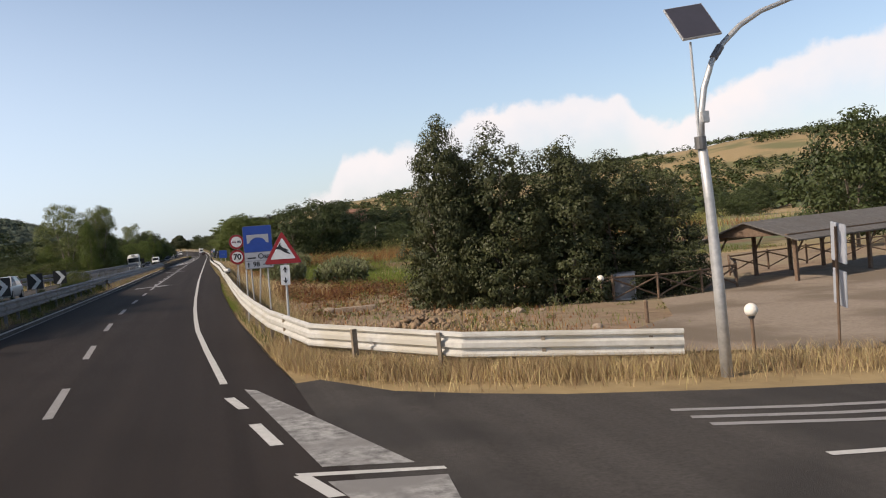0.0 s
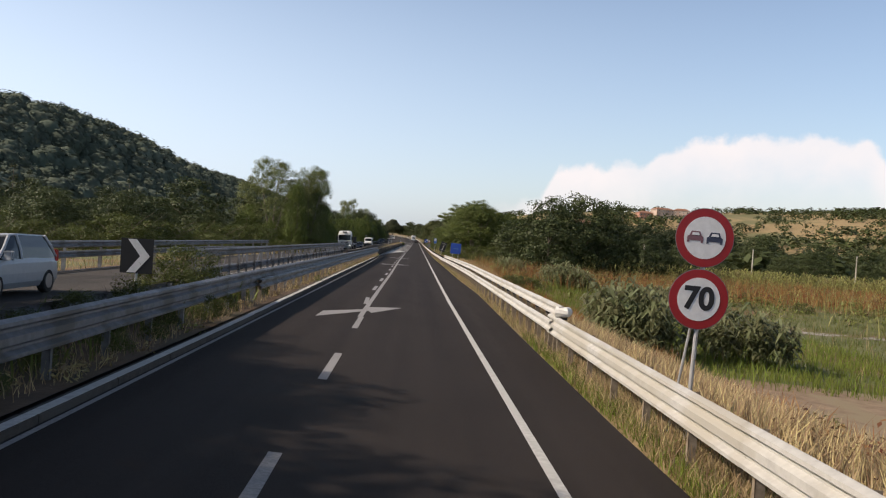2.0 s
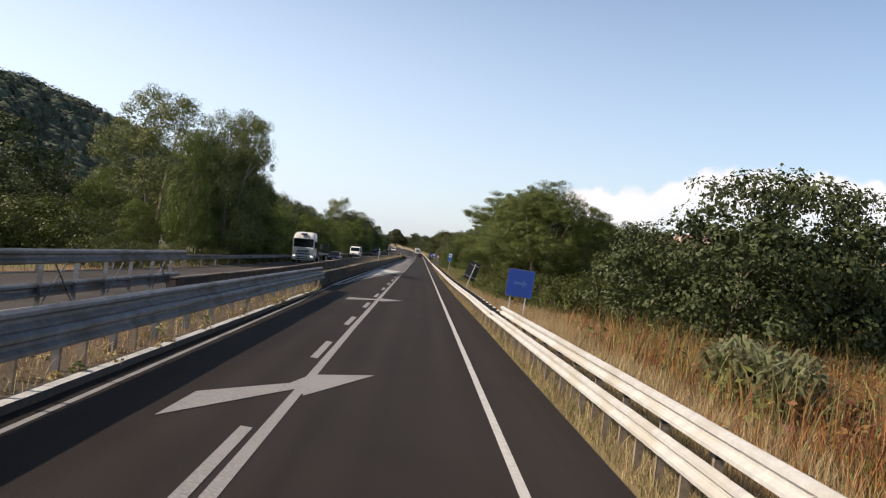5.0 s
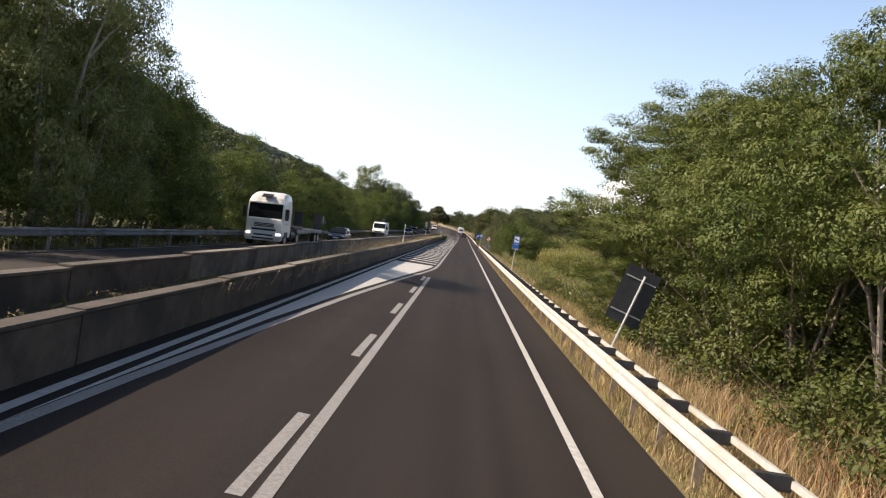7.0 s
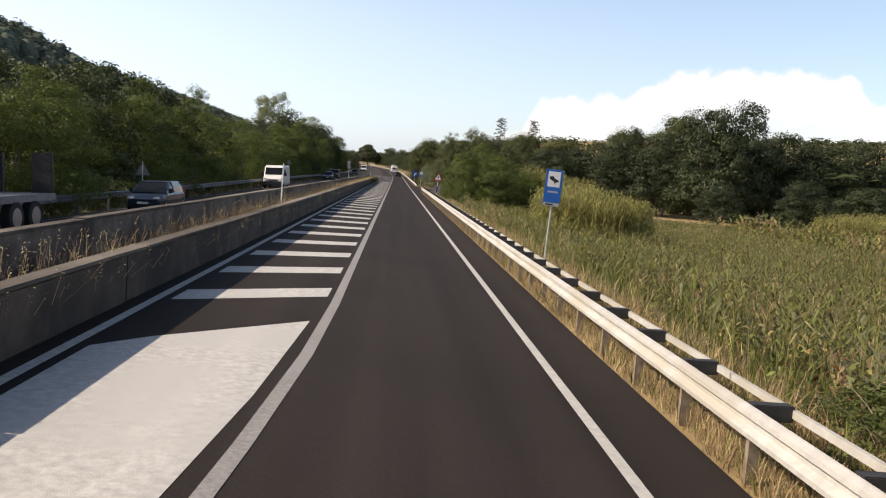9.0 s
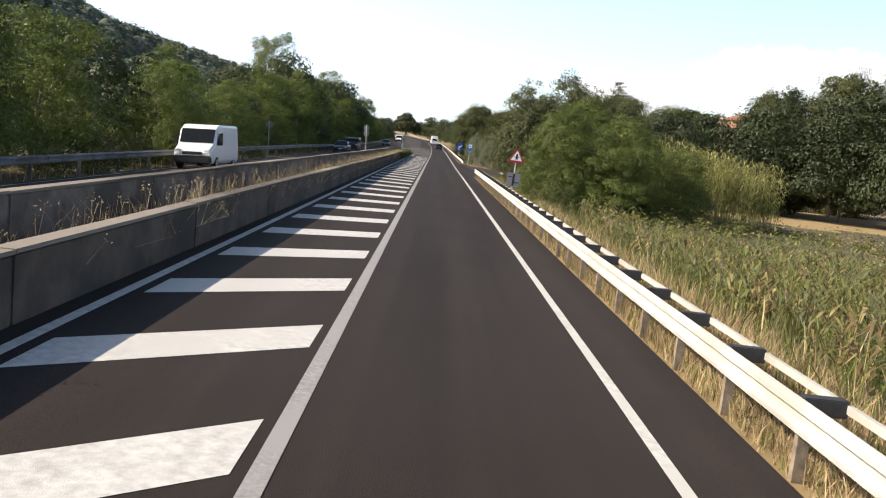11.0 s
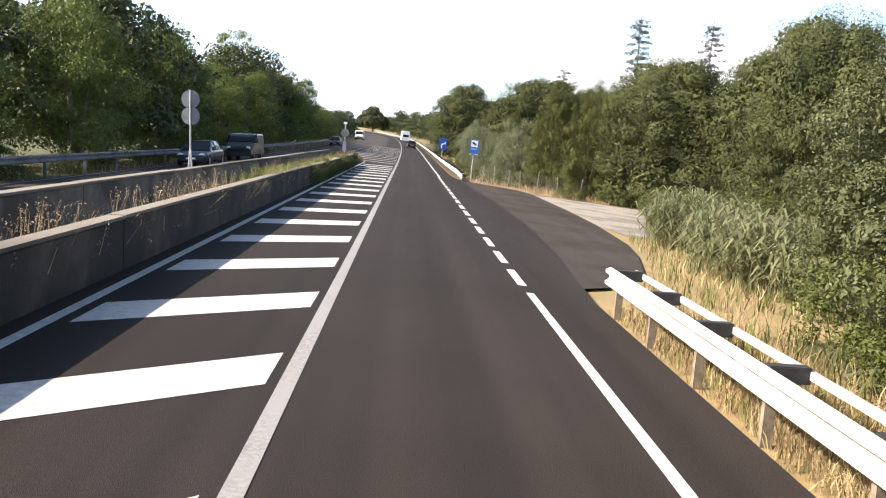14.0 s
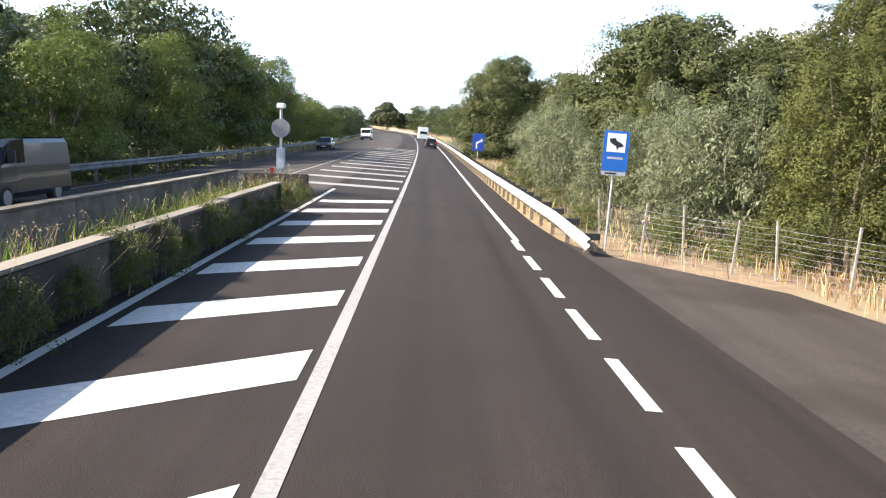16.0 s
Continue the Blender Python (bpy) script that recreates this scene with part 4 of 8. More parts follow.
def plant(kind, x, y, h, wide=1.0, z=None, group=""):
    """Plant a tree of a kind, h metres tall."""
    n = count[kind] = count.get(kind, -1) + 1
    k = n % SEEDS.get(kind, 1)
    s = h / HEIGHT[kind]
    z = float(land(x, y)) - 0.03 if z is None else z
    m = pose(x, y, z, 0, 0, (n * 137.5) % 360) @ Matrix.Diagonal((s * wide, s * wide, s, 1))
    if (kind, k) not in stock:
        stock[kind, k] = ob = tree(kind, 11 + 7 * k + len(stock))
        tagged(ob, LABEL[kind][0], LABEL[kind][1], group or "roadside " + LABEL[kind][1] + "s")
        ob.matrix_basis = m
        return ob
    ob = copy_thing(stock[kind, k], pose(0, 0, 0))
    ob.matrix_basis = m
    return ob


# the oaks behind the curved guardrail
for x, y, h, w in ((11.25, 29.7, 7.3, 0.72), (13.4, 29.2, 6.9, 0.92), (15.9, 29.0, 6.4, 1.0), (18.5, 29.8, 6.0, 1.1), (20.8, 29.8, 5.4, 1.1), (12.2, 31.0, 6.6, 0.9), (17.2, 31.2, 6.3, 1.0)):
    plant("holm_oak", x, y, h, w)
for x, y, h, w in ((46.5, 47, 9.0, 1.0), (53, 50, 9.0, 1.1), (60, 56, 8.5, 1.2)):
    plant("broad_tree", x, y, h, w)
# acacias beside the leaning sign
for x, y, h, w in ((7.6, 155.0, 8.4, 0.85), (8.4, 152.5, 9.2, 0.9), (11.8, 152.5, 7.4, 0.85), (7.6, 160.5, 8.6, 1.0), (9.8, 164.0, 9.4, 1.0), (13.4, 158, 7.4, 0.85), (7.0, 157.0, 7.6, 0.8), (15.5, 173, 9.0, 1.0)):
    plant("acacia", x, y, h, w)
for x, y, h, w in ((6.2, 163.4, 8.6, 1.0), (7.2, 167.0, 8.4, 1.0), (10.4, 171.0, 9.4, 0.9), (8.4, 165.2, 9.0, 0.9)):
    plant("open_acacia", x, y, h, w)
plant("acacia", 6.2, 166.2, 4.8, 1.45)
plant("acacia", 9.0, 167.5, 5.0, 1.4)
for x, y, h, w in ((13.5, 180, 4.8, 1.2), (17.5, 184, 5.2, 1.2), (13.0, 175.5, 3.8, 1.0)):
    plant("acacia_bush", x, y, h, w)
for x, y, h, w in ((16.2, 138, 9.0, 1.0), (20.5, 140, 10.2, 1.0), (24, 141, 9.6, 0.8), (12.5, 142, 6.0, 1.1), (29, 140, 6.0, 1.2), (35, 141, 5.5, 1.3)):
    plant("broad_tree", x, y, h, w)
for x, y, h in ((6.2, 149.5, 1.8), (7.6, 147.5, 2.6), (9.6, 146.0, 2.8), (12.5, 145.5, 3.2), (6.4, 156.0, 2.4), (8.8, 155.0, 3.0), (6.8, 162, 2.4), (15, 147, 3.4), (11, 150, 3.2), (18, 144, 3.2), (7.0, 164.5, 2.8), (10, 159, 3.6), (12, 156, 3.8), (9, 162, 3.2), (13, 163, 4.0), (16, 155, 4.2), (8.6, 167.5, 2.2), (11, 170, 2.4), (9.5, 176, 2.0), (7.5, 180, 1.6), (13, 179, 2.6), (10.5, 184, 1.8), (16, 186, 2.4), (12.5, 174.5, 3.4), (16, 173, 4.0)):
    plant("bush", x, y, h, 1.15)
# acacia bushes and poplars before the lay-by
for x, y, h, w in ((6.4, 262.5, 5.4, 0.85), (9.4, 261.5, 5.4, 0.9), (13.6, 264, 4.2, 1.0), (7.6, 266.5, 5.8, 0.9), (11.4, 268.0, 5.4, 1.0), (9.2, 271.5, 6.8, 0.9)):
    plant("acacia_bush", x, y, h, w)
for x, y, h, w in ((5.8, 276.8, 7.8, 1.05), (8.6, 276.5, 8.7, 1.15), (11.6, 275.5, 8.0, 1.15), (6.8, 281.0, 7.6, 0.95), (9.6, 281.5, 8.7, 1.15), (13.5, 281, 8.4, 1.15), (7.6, 286.5, 5.0, 0.9), (7.4, 273.6, 5.6, 0.95), (10.2, 272.2, 6.2, 1.0)):
    plant("poplar", x, y, h, w)
for x, y, h in ((6.6, 284.5, 1.6), (10.6, 297.5, 2.2), (5.6, 272, 1.6), (6.2, 274.6, 2.0), (7.6, 271.0, 2.2), (7.0, 278.4, 2.4), (8.8, 274.4, 2.6), (6.0, 280.8, 1.8), (9.8, 269.4, 2.2), (5.2, 268.5, 1.5), (5.4, 258.0, 1.5)):
    plant("bush", x, y, h, 1.1)
# pines round the track, junipers and olives past the lay-by
for x, y, h, w in ((18.6, 309.5, 10.6, 0.75), (21.2, 316.5, 12.2, 0.85), (15.9, 323.5, 9.8, 1.0), (22.5, 324, 11.2, 1.0), (19.5, 338, 11.6, 1.0), (12.4, 354.0, 10.5, 1.2), (17.2, 352.0, 9.8, 1.0), (26, 310, 11, 1.0), (36, 306, 13.5, 0.8), (49, 317, 18, 0.8),
                   (7.9, 402, 12.3, 0.95), (14.5, 400, 11, 0.9), (9.8, 374, 7.0, 0.75), (12, 420, 11, 0.9), (18, 372, 10, 1.0)):
    plant("stone_pine", x, y, h, w)
for x, y, h, w in ((9.2, 328.6, 7.6, 1.0), (11.4, 326.4, 8.2, 1.0), (10.8, 331.5, 8.2, 0.95), (8.6, 345, 6.2, 0.9), (13.4, 328.5, 8.4, 1.0)):
    plant("juniper", x, y, h, w)
for x, y, h, w in ((6.5, 333.2, 3.9, 0.78), (8.0, 332.6, 4.7, 0.8), (5.8, 338.8, 3.9, 0.85), (7.6, 337.5, 4.8, 0.85), (5.4, 346, 4.4, 0.8), (6.0, 353, 5.0, 0.8), (6.2, 362, 4.6, 0.9)):
    plant("olive", x, y, h, w)
for x, y, h in ((5.6, 330.8, 1.0), (7.3, 329.4, 1.1), (4.6, 342, 1.0), (4.5, 350, 1.3), (4.6, 360, 1.5), (9.6, 322.9, 1.1), (12.2, 322.6, 1.3), (4.4, 335.5, 0.8)):
    plant("bush", x, y, h, 1.2)
ru = random.Random(21)
for k in range(26):
    plant("bush", 13.0 + ru.uniform(0, 10), 311 + ru.uniform(0, 14), ru.uniform(0.9, 2.0), 1.3)
rv = random.Random(8)
# scrub and trees beyond the far guardrail, before the hill
for k in range(70):
    plant("bush", rv.uniform(-52, -20), rv.uniform(98, 158), rv.uniform(1.6, 3.6), rv.uniform(1.1, 1.6))
for k in range(26):
    plant("broad_tree", rv.uniform(-58, -27), rv.uniform(112, 160), rv.uniform(3.2, 5.4), rv.uniform(1.2, 1.6))
rv = random.Random(5)
plant("sparse_fir", 21.2, 353.5, 17.4)
plant("sparse_fir", 28.3, 353.0, 17.4)
plant("sparse_fir", 17.5, 372, 13.5)
# dark wood behind the field
for x, y, h, w in ((39, 296, 12, 1.0), (44, 291, 16.5, 0.72), (49, 292, 16.5, 0.72), (53, 298, 13, 1.0), (60, 298, 13.5, 1.1), (67, 300, 13.5, 1.1), (75, 302, 13.5, 1.1), (84, 305, 13, 1.2), (32, 298, 10.5, 1.0), (27, 300, 9.5, 1.0), (36.2, 305, 12.8, 0.55),
                   (22, 296, 9, 1.0), (48, 270, 6, 1.3), (57, 272, 6.5, 1.3), (66, 270, 6, 1.3), (40, 276, 5, 1.3), (93, 308, 13, 1.2), (104, 310, 13, 1.2)):
    plant("dark_tree", x, y, h, w)
for k in range(46):
    y = rv.uniform(175, 330)
    x = rv.uniform(62, 230) + max(0, (y - 250)) * 0.1
    plant("broad_tree", x, y + 60, rv.uniform(6, 11), rv.uniform(1.0, 1.4))
for k in range(26):
    plant("broad_tree", rv.uniform(9, 26) + float(bend(430 + 11 * k)), 430 + 11 * k, rv.uniform(7, 12), rv.uniform(0.9, 1.3))
for k in range(22):
    plant("broad_tree", 34 + 9.5 * k + rv.uniform(-3, 3), 158 + rv.uniform(-12, 40) + 2 * k, rv.uniform(4.5, 7.5), 1.25)
plant("umbrella_pine", -19.3, 674, 15.9, 0.85, z=1.0)
# left of the oncoming carriageway
plant("eucalyptus", -23.0, 166.6, 13.9, 1.0)
plant("eucalyptus", -17.4, 168.3, 13.2, 0.66)
plant("eucalyptus", -17.2, 171.6, 13.0, 0.6)
for x, y, h, w in ((-18.6, 175.0, 10.6, 0.7), (-20.4, 179.0, 11.4, 0.8), (-18.2, 181.0, 10.0, 0.75), (-19.6, 168.0, 11.0, 0.52), (-19.4, 172.0, 11.0, 0.5), (-18.3, 159.6, 10.4, 0.55), (-20.5, 172.5, 9.4, 0.8), (-18.4, 186.5, 9.0, 0.8), (-25.5, 160.5, 6.4, 1.0), (-22.0, 159.5, 4.6, 1.1)):
    plant("robinia", x, y, h, w)
# Unseen trees, added and packed close to thicken the shade on the road.
for y, h in ((15, 9.5), (21, 10.1), (27, 10.6), (31, 11.0), (35, 11.6), (39, 11.8), (42.6, 11.4), (46, 11.0), (48.5, 10.6), (51, 9.9)):
    plant("robinia", -17.0, y, h, 1.0)
    plant("robinia", -18.0, y + 0.9, h, 1.0)
    plant("dark_tree", -18.6, y - 1.0, h + 1.2, 0.95)
    plant("robinia", -16.6, y + 2.6, h - 0.5, 0.8)
for k in range(11):
    plant("holm_oak", -16.9 + rv.uniform(-0.6, 0.6), 21 + 3.1 * k, rv.uniform(10.6, 11.8), 0.72)
plant("eucalyptus", -26, 336, 15.6, 0.75)
plant("eucalyptus", -23, 373, 13.4, 0.85)
ROW_Y, ROW_H = [172, 181, 196, 222, 247, 278, 298, 308, 335, 346, 366, 382, 414, 450, 490], [8.8, 8.6, 8.0, 7.0, 8.4, 6.2, 6.0, 9.4, 10.8, 8.2, 9.6, 11.2, 9.2, 6.8, 5.2]
for k in range(52):
    y = 180 + 5.6 * k
    near_road = -17.6 - 1.5 * (k % 3)
    h = float(np.interp(y, ROW_Y, ROW_H))
    plant("robinia", near_road + rv.uniform(-0.8, 0.8) + float(bend(y)), y + rv.uniform(-2, 2), h * rv.uniform(0.82, 1.06), rv.uniform(0.9, 1.12) * min(1.25, 8.5 / h))
for k in range(30):
    y = 180 + 9.5 * k
    plant("broad_tree", -22.5 + rv.uniform(-2, 2) + float(bend(y)), y, float(np.interp(y, ROW_Y, ROW_H)) * rv.uniform(0.95, 1.15), rv.uniform(0.95, 1.2))
for k in range(24):
    y = 470 + 10 * k
    plant("broad_tree", -17.5 + rv.uniform(-2.5, 1) + float(bend(y)), y, rv.uniform(5.0, 8.0), rv.uniform(1.0, 1.3))
for k in range(26):
    y = 500 + 11 * k
    plant("broad_tree", -24 + rv.uniform(-16, -2) + float(bend(y)), y, rv.uniform(6.0, 9.0), rv.uniform(1.1, 1.4))
for k in range(34):
    plant("broad_tree", rv.uniform(-112, -30), rv.uniform(150, 300), rv.uniform(6.5, 11), rv.uniform(1.0, 1.4))
for x, y, h in ((-78, 196, 13), (-75.5, 197, 12), (-46, 168, 10), (-33, 172, 9), (-80.5, 195, 12)):
    plant("cypress", x, y, h, 1.2)
for k in range(44):
    plant("bush", -16.8 + rv.uniform(-0.6, 0.6), 140 + 5.2 * k + rv.uniform(-1.5, 1.5), rv.uniform(1.0, 2.3), 1.3)
for x, y, h in (*((-4.75 + rv.uniform(-0.25, 0.25), 35 + 1.75 * k, rv.uniform(0.35, 0.62)) for k in range(18)), (-6.2, 60.5, 1.5), (-6.4, 59.2, 1.3), (-5.9, 55, 0.9), (-5.6, 50, 0.7), (-5.8, 46, 0.9), (-5.5, 42, 0.7), (-5.9, 52.4, 0.8), (-5.6, 37, 0.8), (-5.9, 33, 0.7), (-5.7, 64, 0.6), (-5.5, 56.8, 0.6)):
    plant("bush", x, y, h, 0.9, z=0.34)


# ---- grasses and crops, past counting ----
def blades(name, x, y, z, h, width, lean, mat, seed, label, category):
    rng = np.random.default_rng(seed)
    n = len(x)
    a = rng.uniform(0, 6.283, n)
    d = np.stack([np.cos(a), np.sin(a), np.zeros(n)], 1) * (width / 2)[:, None]
    p = np.stack([x, y, z], 1)
    tip = p + np.stack([rng.normal(0, lean, n) * h, rng.normal(0, lean, n) * h, h], 1)
    mid = p + (tip - p) * np.array([0.35, 0.35, 0.6])
    v = np.stack([p - d, p + d, mid + d * 0.75, tip, mid - d * 0.75], 1).reshape(-1, 3)
    i = np.arange(n)[:, None] * 5
    t = np.concatenate([i + [0, 1, 2], i + [0, 2, 4], i + [4, 2, 3]], 1).reshape(-1, 3)
    return tagged(fast(name, v, t, mat, None, True), label, category, kind="stuff")


def field(seed, n, x0, x1, y0, y1, clump=0.5):
    """Scattered points, thinned by a noise so that they stand in patches."""
    rng = np.random.default_rng(seed)
    x, y = rng.uniform(x0, x1, n), rng.uniform(y0, y1, n)
    keep = fbm(x, y, 4.0, seed) + rng.uniform(-1, 1, n) > -clump
    return x[keep], y[keep], rng


edge_y, edge_x = [p[1] for p in EDGE], [p[0] for p in EDGE]
# verge along the guardrail
x, y, rng = field(2, 60000, 0.12, 0.95, 40, 285.4, 0.6)
x = x + np.interp(y, edge_y, edge_x)
blades("verge_grass", x, y, land(x, y), rng.uniform(0.10, 0.36, len(x)), rng.uniform(0.006, 0.014, len(x)), 0.4, GRASS_STRAW, 3, "dry straw-yellow grass along the guardrail", "grass")
x, y, rng = field(1, 70000, 0.0, 2.3, 12, 285.4, 0.75)
u = x.copy()
x = x + np.interp(y, edge_y, edge_x) + 0.05
ok = y > 18
x, y, u = x[ok], y[ok], u[ok]
h = rng.uniform(0.12, 0.45, len(x)) * (0.35 + 0.75 * smooth(0.02, 0.40, u))
blades("verge_grass", x, y, land(x, y), h * 1.15, rng.uniform(0.007, 0.017, len(x)), 0.45, GRASS_STRAW, 2, "dry straw-yellow grass along the guardrail", "grass")
x, y, rng = field(3, 62000, 0.10, 2.0, 20, 285.4, 0.1)
x = x + np.interp(y, edge_y, edge_x)
blades("verge_weeds", x, y, land(x, y), rng.uniform(0.08, 0.34, len(x)), rng.uniform(0.008, 0.020, len(x)), 0.45, GRASS_GREEN, 4, "green weeds among the dry verge grass", "grass")
x, y, rng = field(9, 9000, 0.05, 0.55, 34, 62, 0.3)
x = x + np.interp(y, edge_y, edge_x)
blades("verge_weeds", x, y, land(x, y), rng.uniform(0.06, 0.26, len(x)), rng.uniform(0.008, 0.018, len(x)), 0.45, GRASS_LUSH, 10, "fresh green weeds at the edge of the asphalt", "grass")
# dense dry grass along the curved end of the guardrail
rng = np.random.default_rng(7)
cx, cy = np.array([16, 10.9, 9.3, 7.9, 6.4, 5.3, 4.6, 4.1]), np.array([11.6, 13.2, 13.75, 14.4, 15.1, 16.1, 17.7, 20.5])
u = rng.uniform(0, 7, 26000)
x, y = np.interp(u, range(8), cx) + rng.normal(0, 0.45, len(u)), np.interp(u, range(8), cy) + rng.normal(0, 0.55, len(u))
ok = (y > np.interp(x, [4.0, 4.4, 5.4, 6.6, 7.8, 10.3, 14, 18], [16.5, 15.2, 13.4, 12.5, 11.8, 10.9, 9.9, 9.0]) + 0.12) & (x > np.interp(y, edge_y, edge_x) + 0.1)
x, y = x[ok], y[ok]
blades("verge_grass", x, y, land(x, y), rng.uniform(0.12, 0.45, len(x)), rng.uniform(0.006, 0.015, len(x)), 0.4, GRASS_STRAW, 8, "dry straw-yellow grass along the guardrail", "grass")
# dry grass round the oaks and the side road
x, y, rng = field(5, 34000, 4.2, 20, 11, 46, 0.15)
ok = (y > 12.6 + 0.0 * x) & ~((x > 11.6) & (y > 13.6) & (y < 27)) & ((x > 5.5) | (y > 15.2)) & ((y < 22) | (rng.uniform(0, 1, len(x)) < 0.16))
x, y = x[ok], y[ok]
blades("dry_grass", x, y, land(x, y), rng.uniform(0.08, 0.36, len(x)), rng.uniform(0.008, 0.018, len(x)), 0.45, GRASS_STRAW, 6, "short dry grass on brown soil", "grass")
# rough ground right of the bridge: straw, green strip, rust-brown weeds
for k, (seed, n, x0, x1, y0, y1, h0, h1, mat, cl, lab) in enumerate((
        (11, 24000, 4.4, 7.0, 62, 140, 0.35, 0.95, GRASS_STRAW, 0.2, "tall dry straw-coloured grass"),
        (12, 52000, 8.5, 56, 65, 112, 0.15, 0.5, GRASS_GREEN, 0.3, "low green grass on damp ground"),
        (59, 42000, 7.0, 24, 64, 112, 0.18, 0.6, GRASS_LUSH, 0.1, "lush green grass on damp ground"),
        (60, 12000, 5.0, 9.5, 64, 112, 0.4, 1.0, GRASS_RUST, 0.0, "rust-brown dried weeds below the road"),
        (13, 22000, 6.5, 56, 110, 140, 0.45, 1.2, GRASS_RUST, 0.1, "rust-brown dried weeds"),
        (53, 6000, 4.8, 14, 18, 34, 0.06, 0.24, GRASS_RUST, -0.3, "short rust-brown weeds on brown soil"),
        (56, 30000, 4.5, 8.8, 43, 65, 0.35, 0.95, GRASS_PALE, 0.15, "bleached dry grass below the road"),
        (54, 5000, 5.0, 15, 19, 40, 0.08, 0.28, GRASS_GREEN, -0.3, "low green weeds on brown soil"),
        (55, 1600, 5.5, 12, 28, 42, 0.12, 0.35, GRASS_RUST, -0.3, "rust-brown dried weeds"),
        (40, 8000, 7, 22, 312, 332, 0.12, 0.5, GRASS_STRAW, 0.3, "dry grass along the fence"),
        (42, 4000, 7, 22, 312, 332, 0.12, 0.45, GRASS_RUST, -0.1, "brown dried weeds along the fence"),
        (28, 5000, 4.5, 8.2, 40, 62, 0.35, 0.9, GRASS_STRAW, 0.4, "tall dry straw-coloured grass"),
        (25, 2600, 6.5, 10, 38, 61, 0.4, 0.9, GRASS_RUST, -0.1, "rust-brown dried weeds"),
        (22, 3500, 7.5, 46, 66, 138, 0.5, 1.0, GRASS_STRAW, -0.45, "tall dry straw-coloured grass"),
        (23, 12000, 6.5, 48, 104, 139, 1.0, 2.0, GRASS_RUST, 0.0, "tall rust-brown dried weeds"),
        (24, 9000, 6.5, 48, 104, 139, 0.9, 2.0, LEAF_CANE, -0.1, "tall yellow-green weeds"),
        (14, 9000, 30, 90, 110, 200, 0.7, 1.7, GRASS_RUST, 0.1, "rust-brown dried weeds"),
        (15, 9000, 30, 110, 90, 230, 0.9, 1.9, LEAF_CANE, 0.2, "tall yellow-green weeds"),
        (16, 30000, 3.6, 9.5, 128, 158, 0.3, 0.9, GRASS_STRAW, 0.3, "tall dry straw-coloured grass"),
        (30, 9000, 4.6, 10, 128, 152, 0.3, 0.8, GRASS_RUST, 0.0, "rust-brown dried weeds"),
        (29, 3500, 3.4, 5.2, 156, 176, 0.25, 0.6, GRASS_STRAW, 0.4, "tall dry straw-coloured grass"),
        (17, 17000, 3.3, 5.1, 165, 286, 0.25, 0.65, GRASS_STRAW, 0.2, "tall dry straw-coloured grass"),
        (18, 14000, 3.6, 8.0, 165, 285, 0.25, 0.8, GRASS_GREEN, 0.15, "low green weeds"),
        (57, 14000, 5.0, 19.5, 176, 250, 0.4, 1.1, GRASS_GREEN, 0.1, "tall green grass in the crop"),
        (58, 9000, 5.0, 19.5, 176, 250, 0.4, 1.0, GRASS_PALE, -0.1, "bleached tall grass in the crop"),
        (19, 9000, -19, -15.1, 30, 340, 0.2, 0.6, GRASS_STRAW, 0.2, "dry grass beside the far guardrail"),
        (20, 5000, -26, -15.2, 30, 180, 0.3, 0.7, GRASS_GREEN, 0.2, "green grass beside the far guardrail"),
        (26, 5000, 3.3, 10, 287, 306, 0.10, 0.36, GRASS_PALE, 0.2, "dry grass beside the lay-by"),
        (27, 4000, 3.3, 10, 287, 306, 0.12, 0.45, GRASS_GREEN, 0.1, "green weeds beside the lay-by"),
        (21, 6500, 2.8, 9, 326, 400, 0.15, 0.6, GRASS_STRAW, 0.3, "dry grass along the fence"))):
    x, y, rng = field(seed, n, x0, x1, y0, y1, cl)
    if seed in (26, 27):
        ok = (x > np.interp(y, [287, 290.8, 294.5, 297.4, 303.9, 306], [3.5, 5.0, 5.9, 6.4, 7.4, 12.0]) + 0.12) & ((y < 299.5) | (x > 0.6 * (y - 299.5) + 7.6))
        x, y = x[ok], y[ok]
    if seed in (21, 40, 42):
        ok = (x > 3.0) & (y > np.interp(x, [3.1, 3.8, 5.2, 6.4, 7.0, 11.8, 15, 24], [329.7, 328.2, 326.6, 325.2, 322.7, 321.5, 320.8, 322.2]) + 0.12)
        x, y = x[ok], y[ok]
    w = 0.012 if seed in (11, 16, 17) else 0.02 if x0 < 20 else 0.06
    blades("field_grass", x, y, land(x, y), rng.uniform(h0, h1, len(x)), rng.uniform(w * 0.6, w * 1.8, len(x)), 0.28, mat, seed + 50, lab, "grass")
# median weeds: on the soil behind the walls and in front of the near rail
x, y, rng = field(31, 17000, -6.7, -5.1, 168, 336, -0.2)
blades("median_weeds", x, y, np.full(len(x), 0.31), rng.uniform(0.15, 0.62, len(x)), rng.uniform(0.006, 0.014, len(x)), 0.35, GRASS_PALE, 32, "dry grass stalks between the median walls", "grass")
x, y, rng = field(39, 12000, -6.6, -5.0, 136, 336, -0.15)
blades("median_weeds", x, y, np.full(len(x), 0.31), rng.uniform(0.12, 0.40, len(x)), rng.uniform(0.012, 0.03, len(x)), 0.45, GRASS_GREEN, 40, "green weeds between the median walls", "grass")
x, y, rng = field(33, 30000, -6.6, -4.3, -10, 134, 0.25)
blades("median_weeds", x, y, np.full(len(x), 0.33), rng.uniform(0.08, 0.34, len(x)), rng.uniform(0.006, 0.014, len(x)), 0.45, GRASS_STRAW, 34, "dry weeds under the median guardrail", "grass")
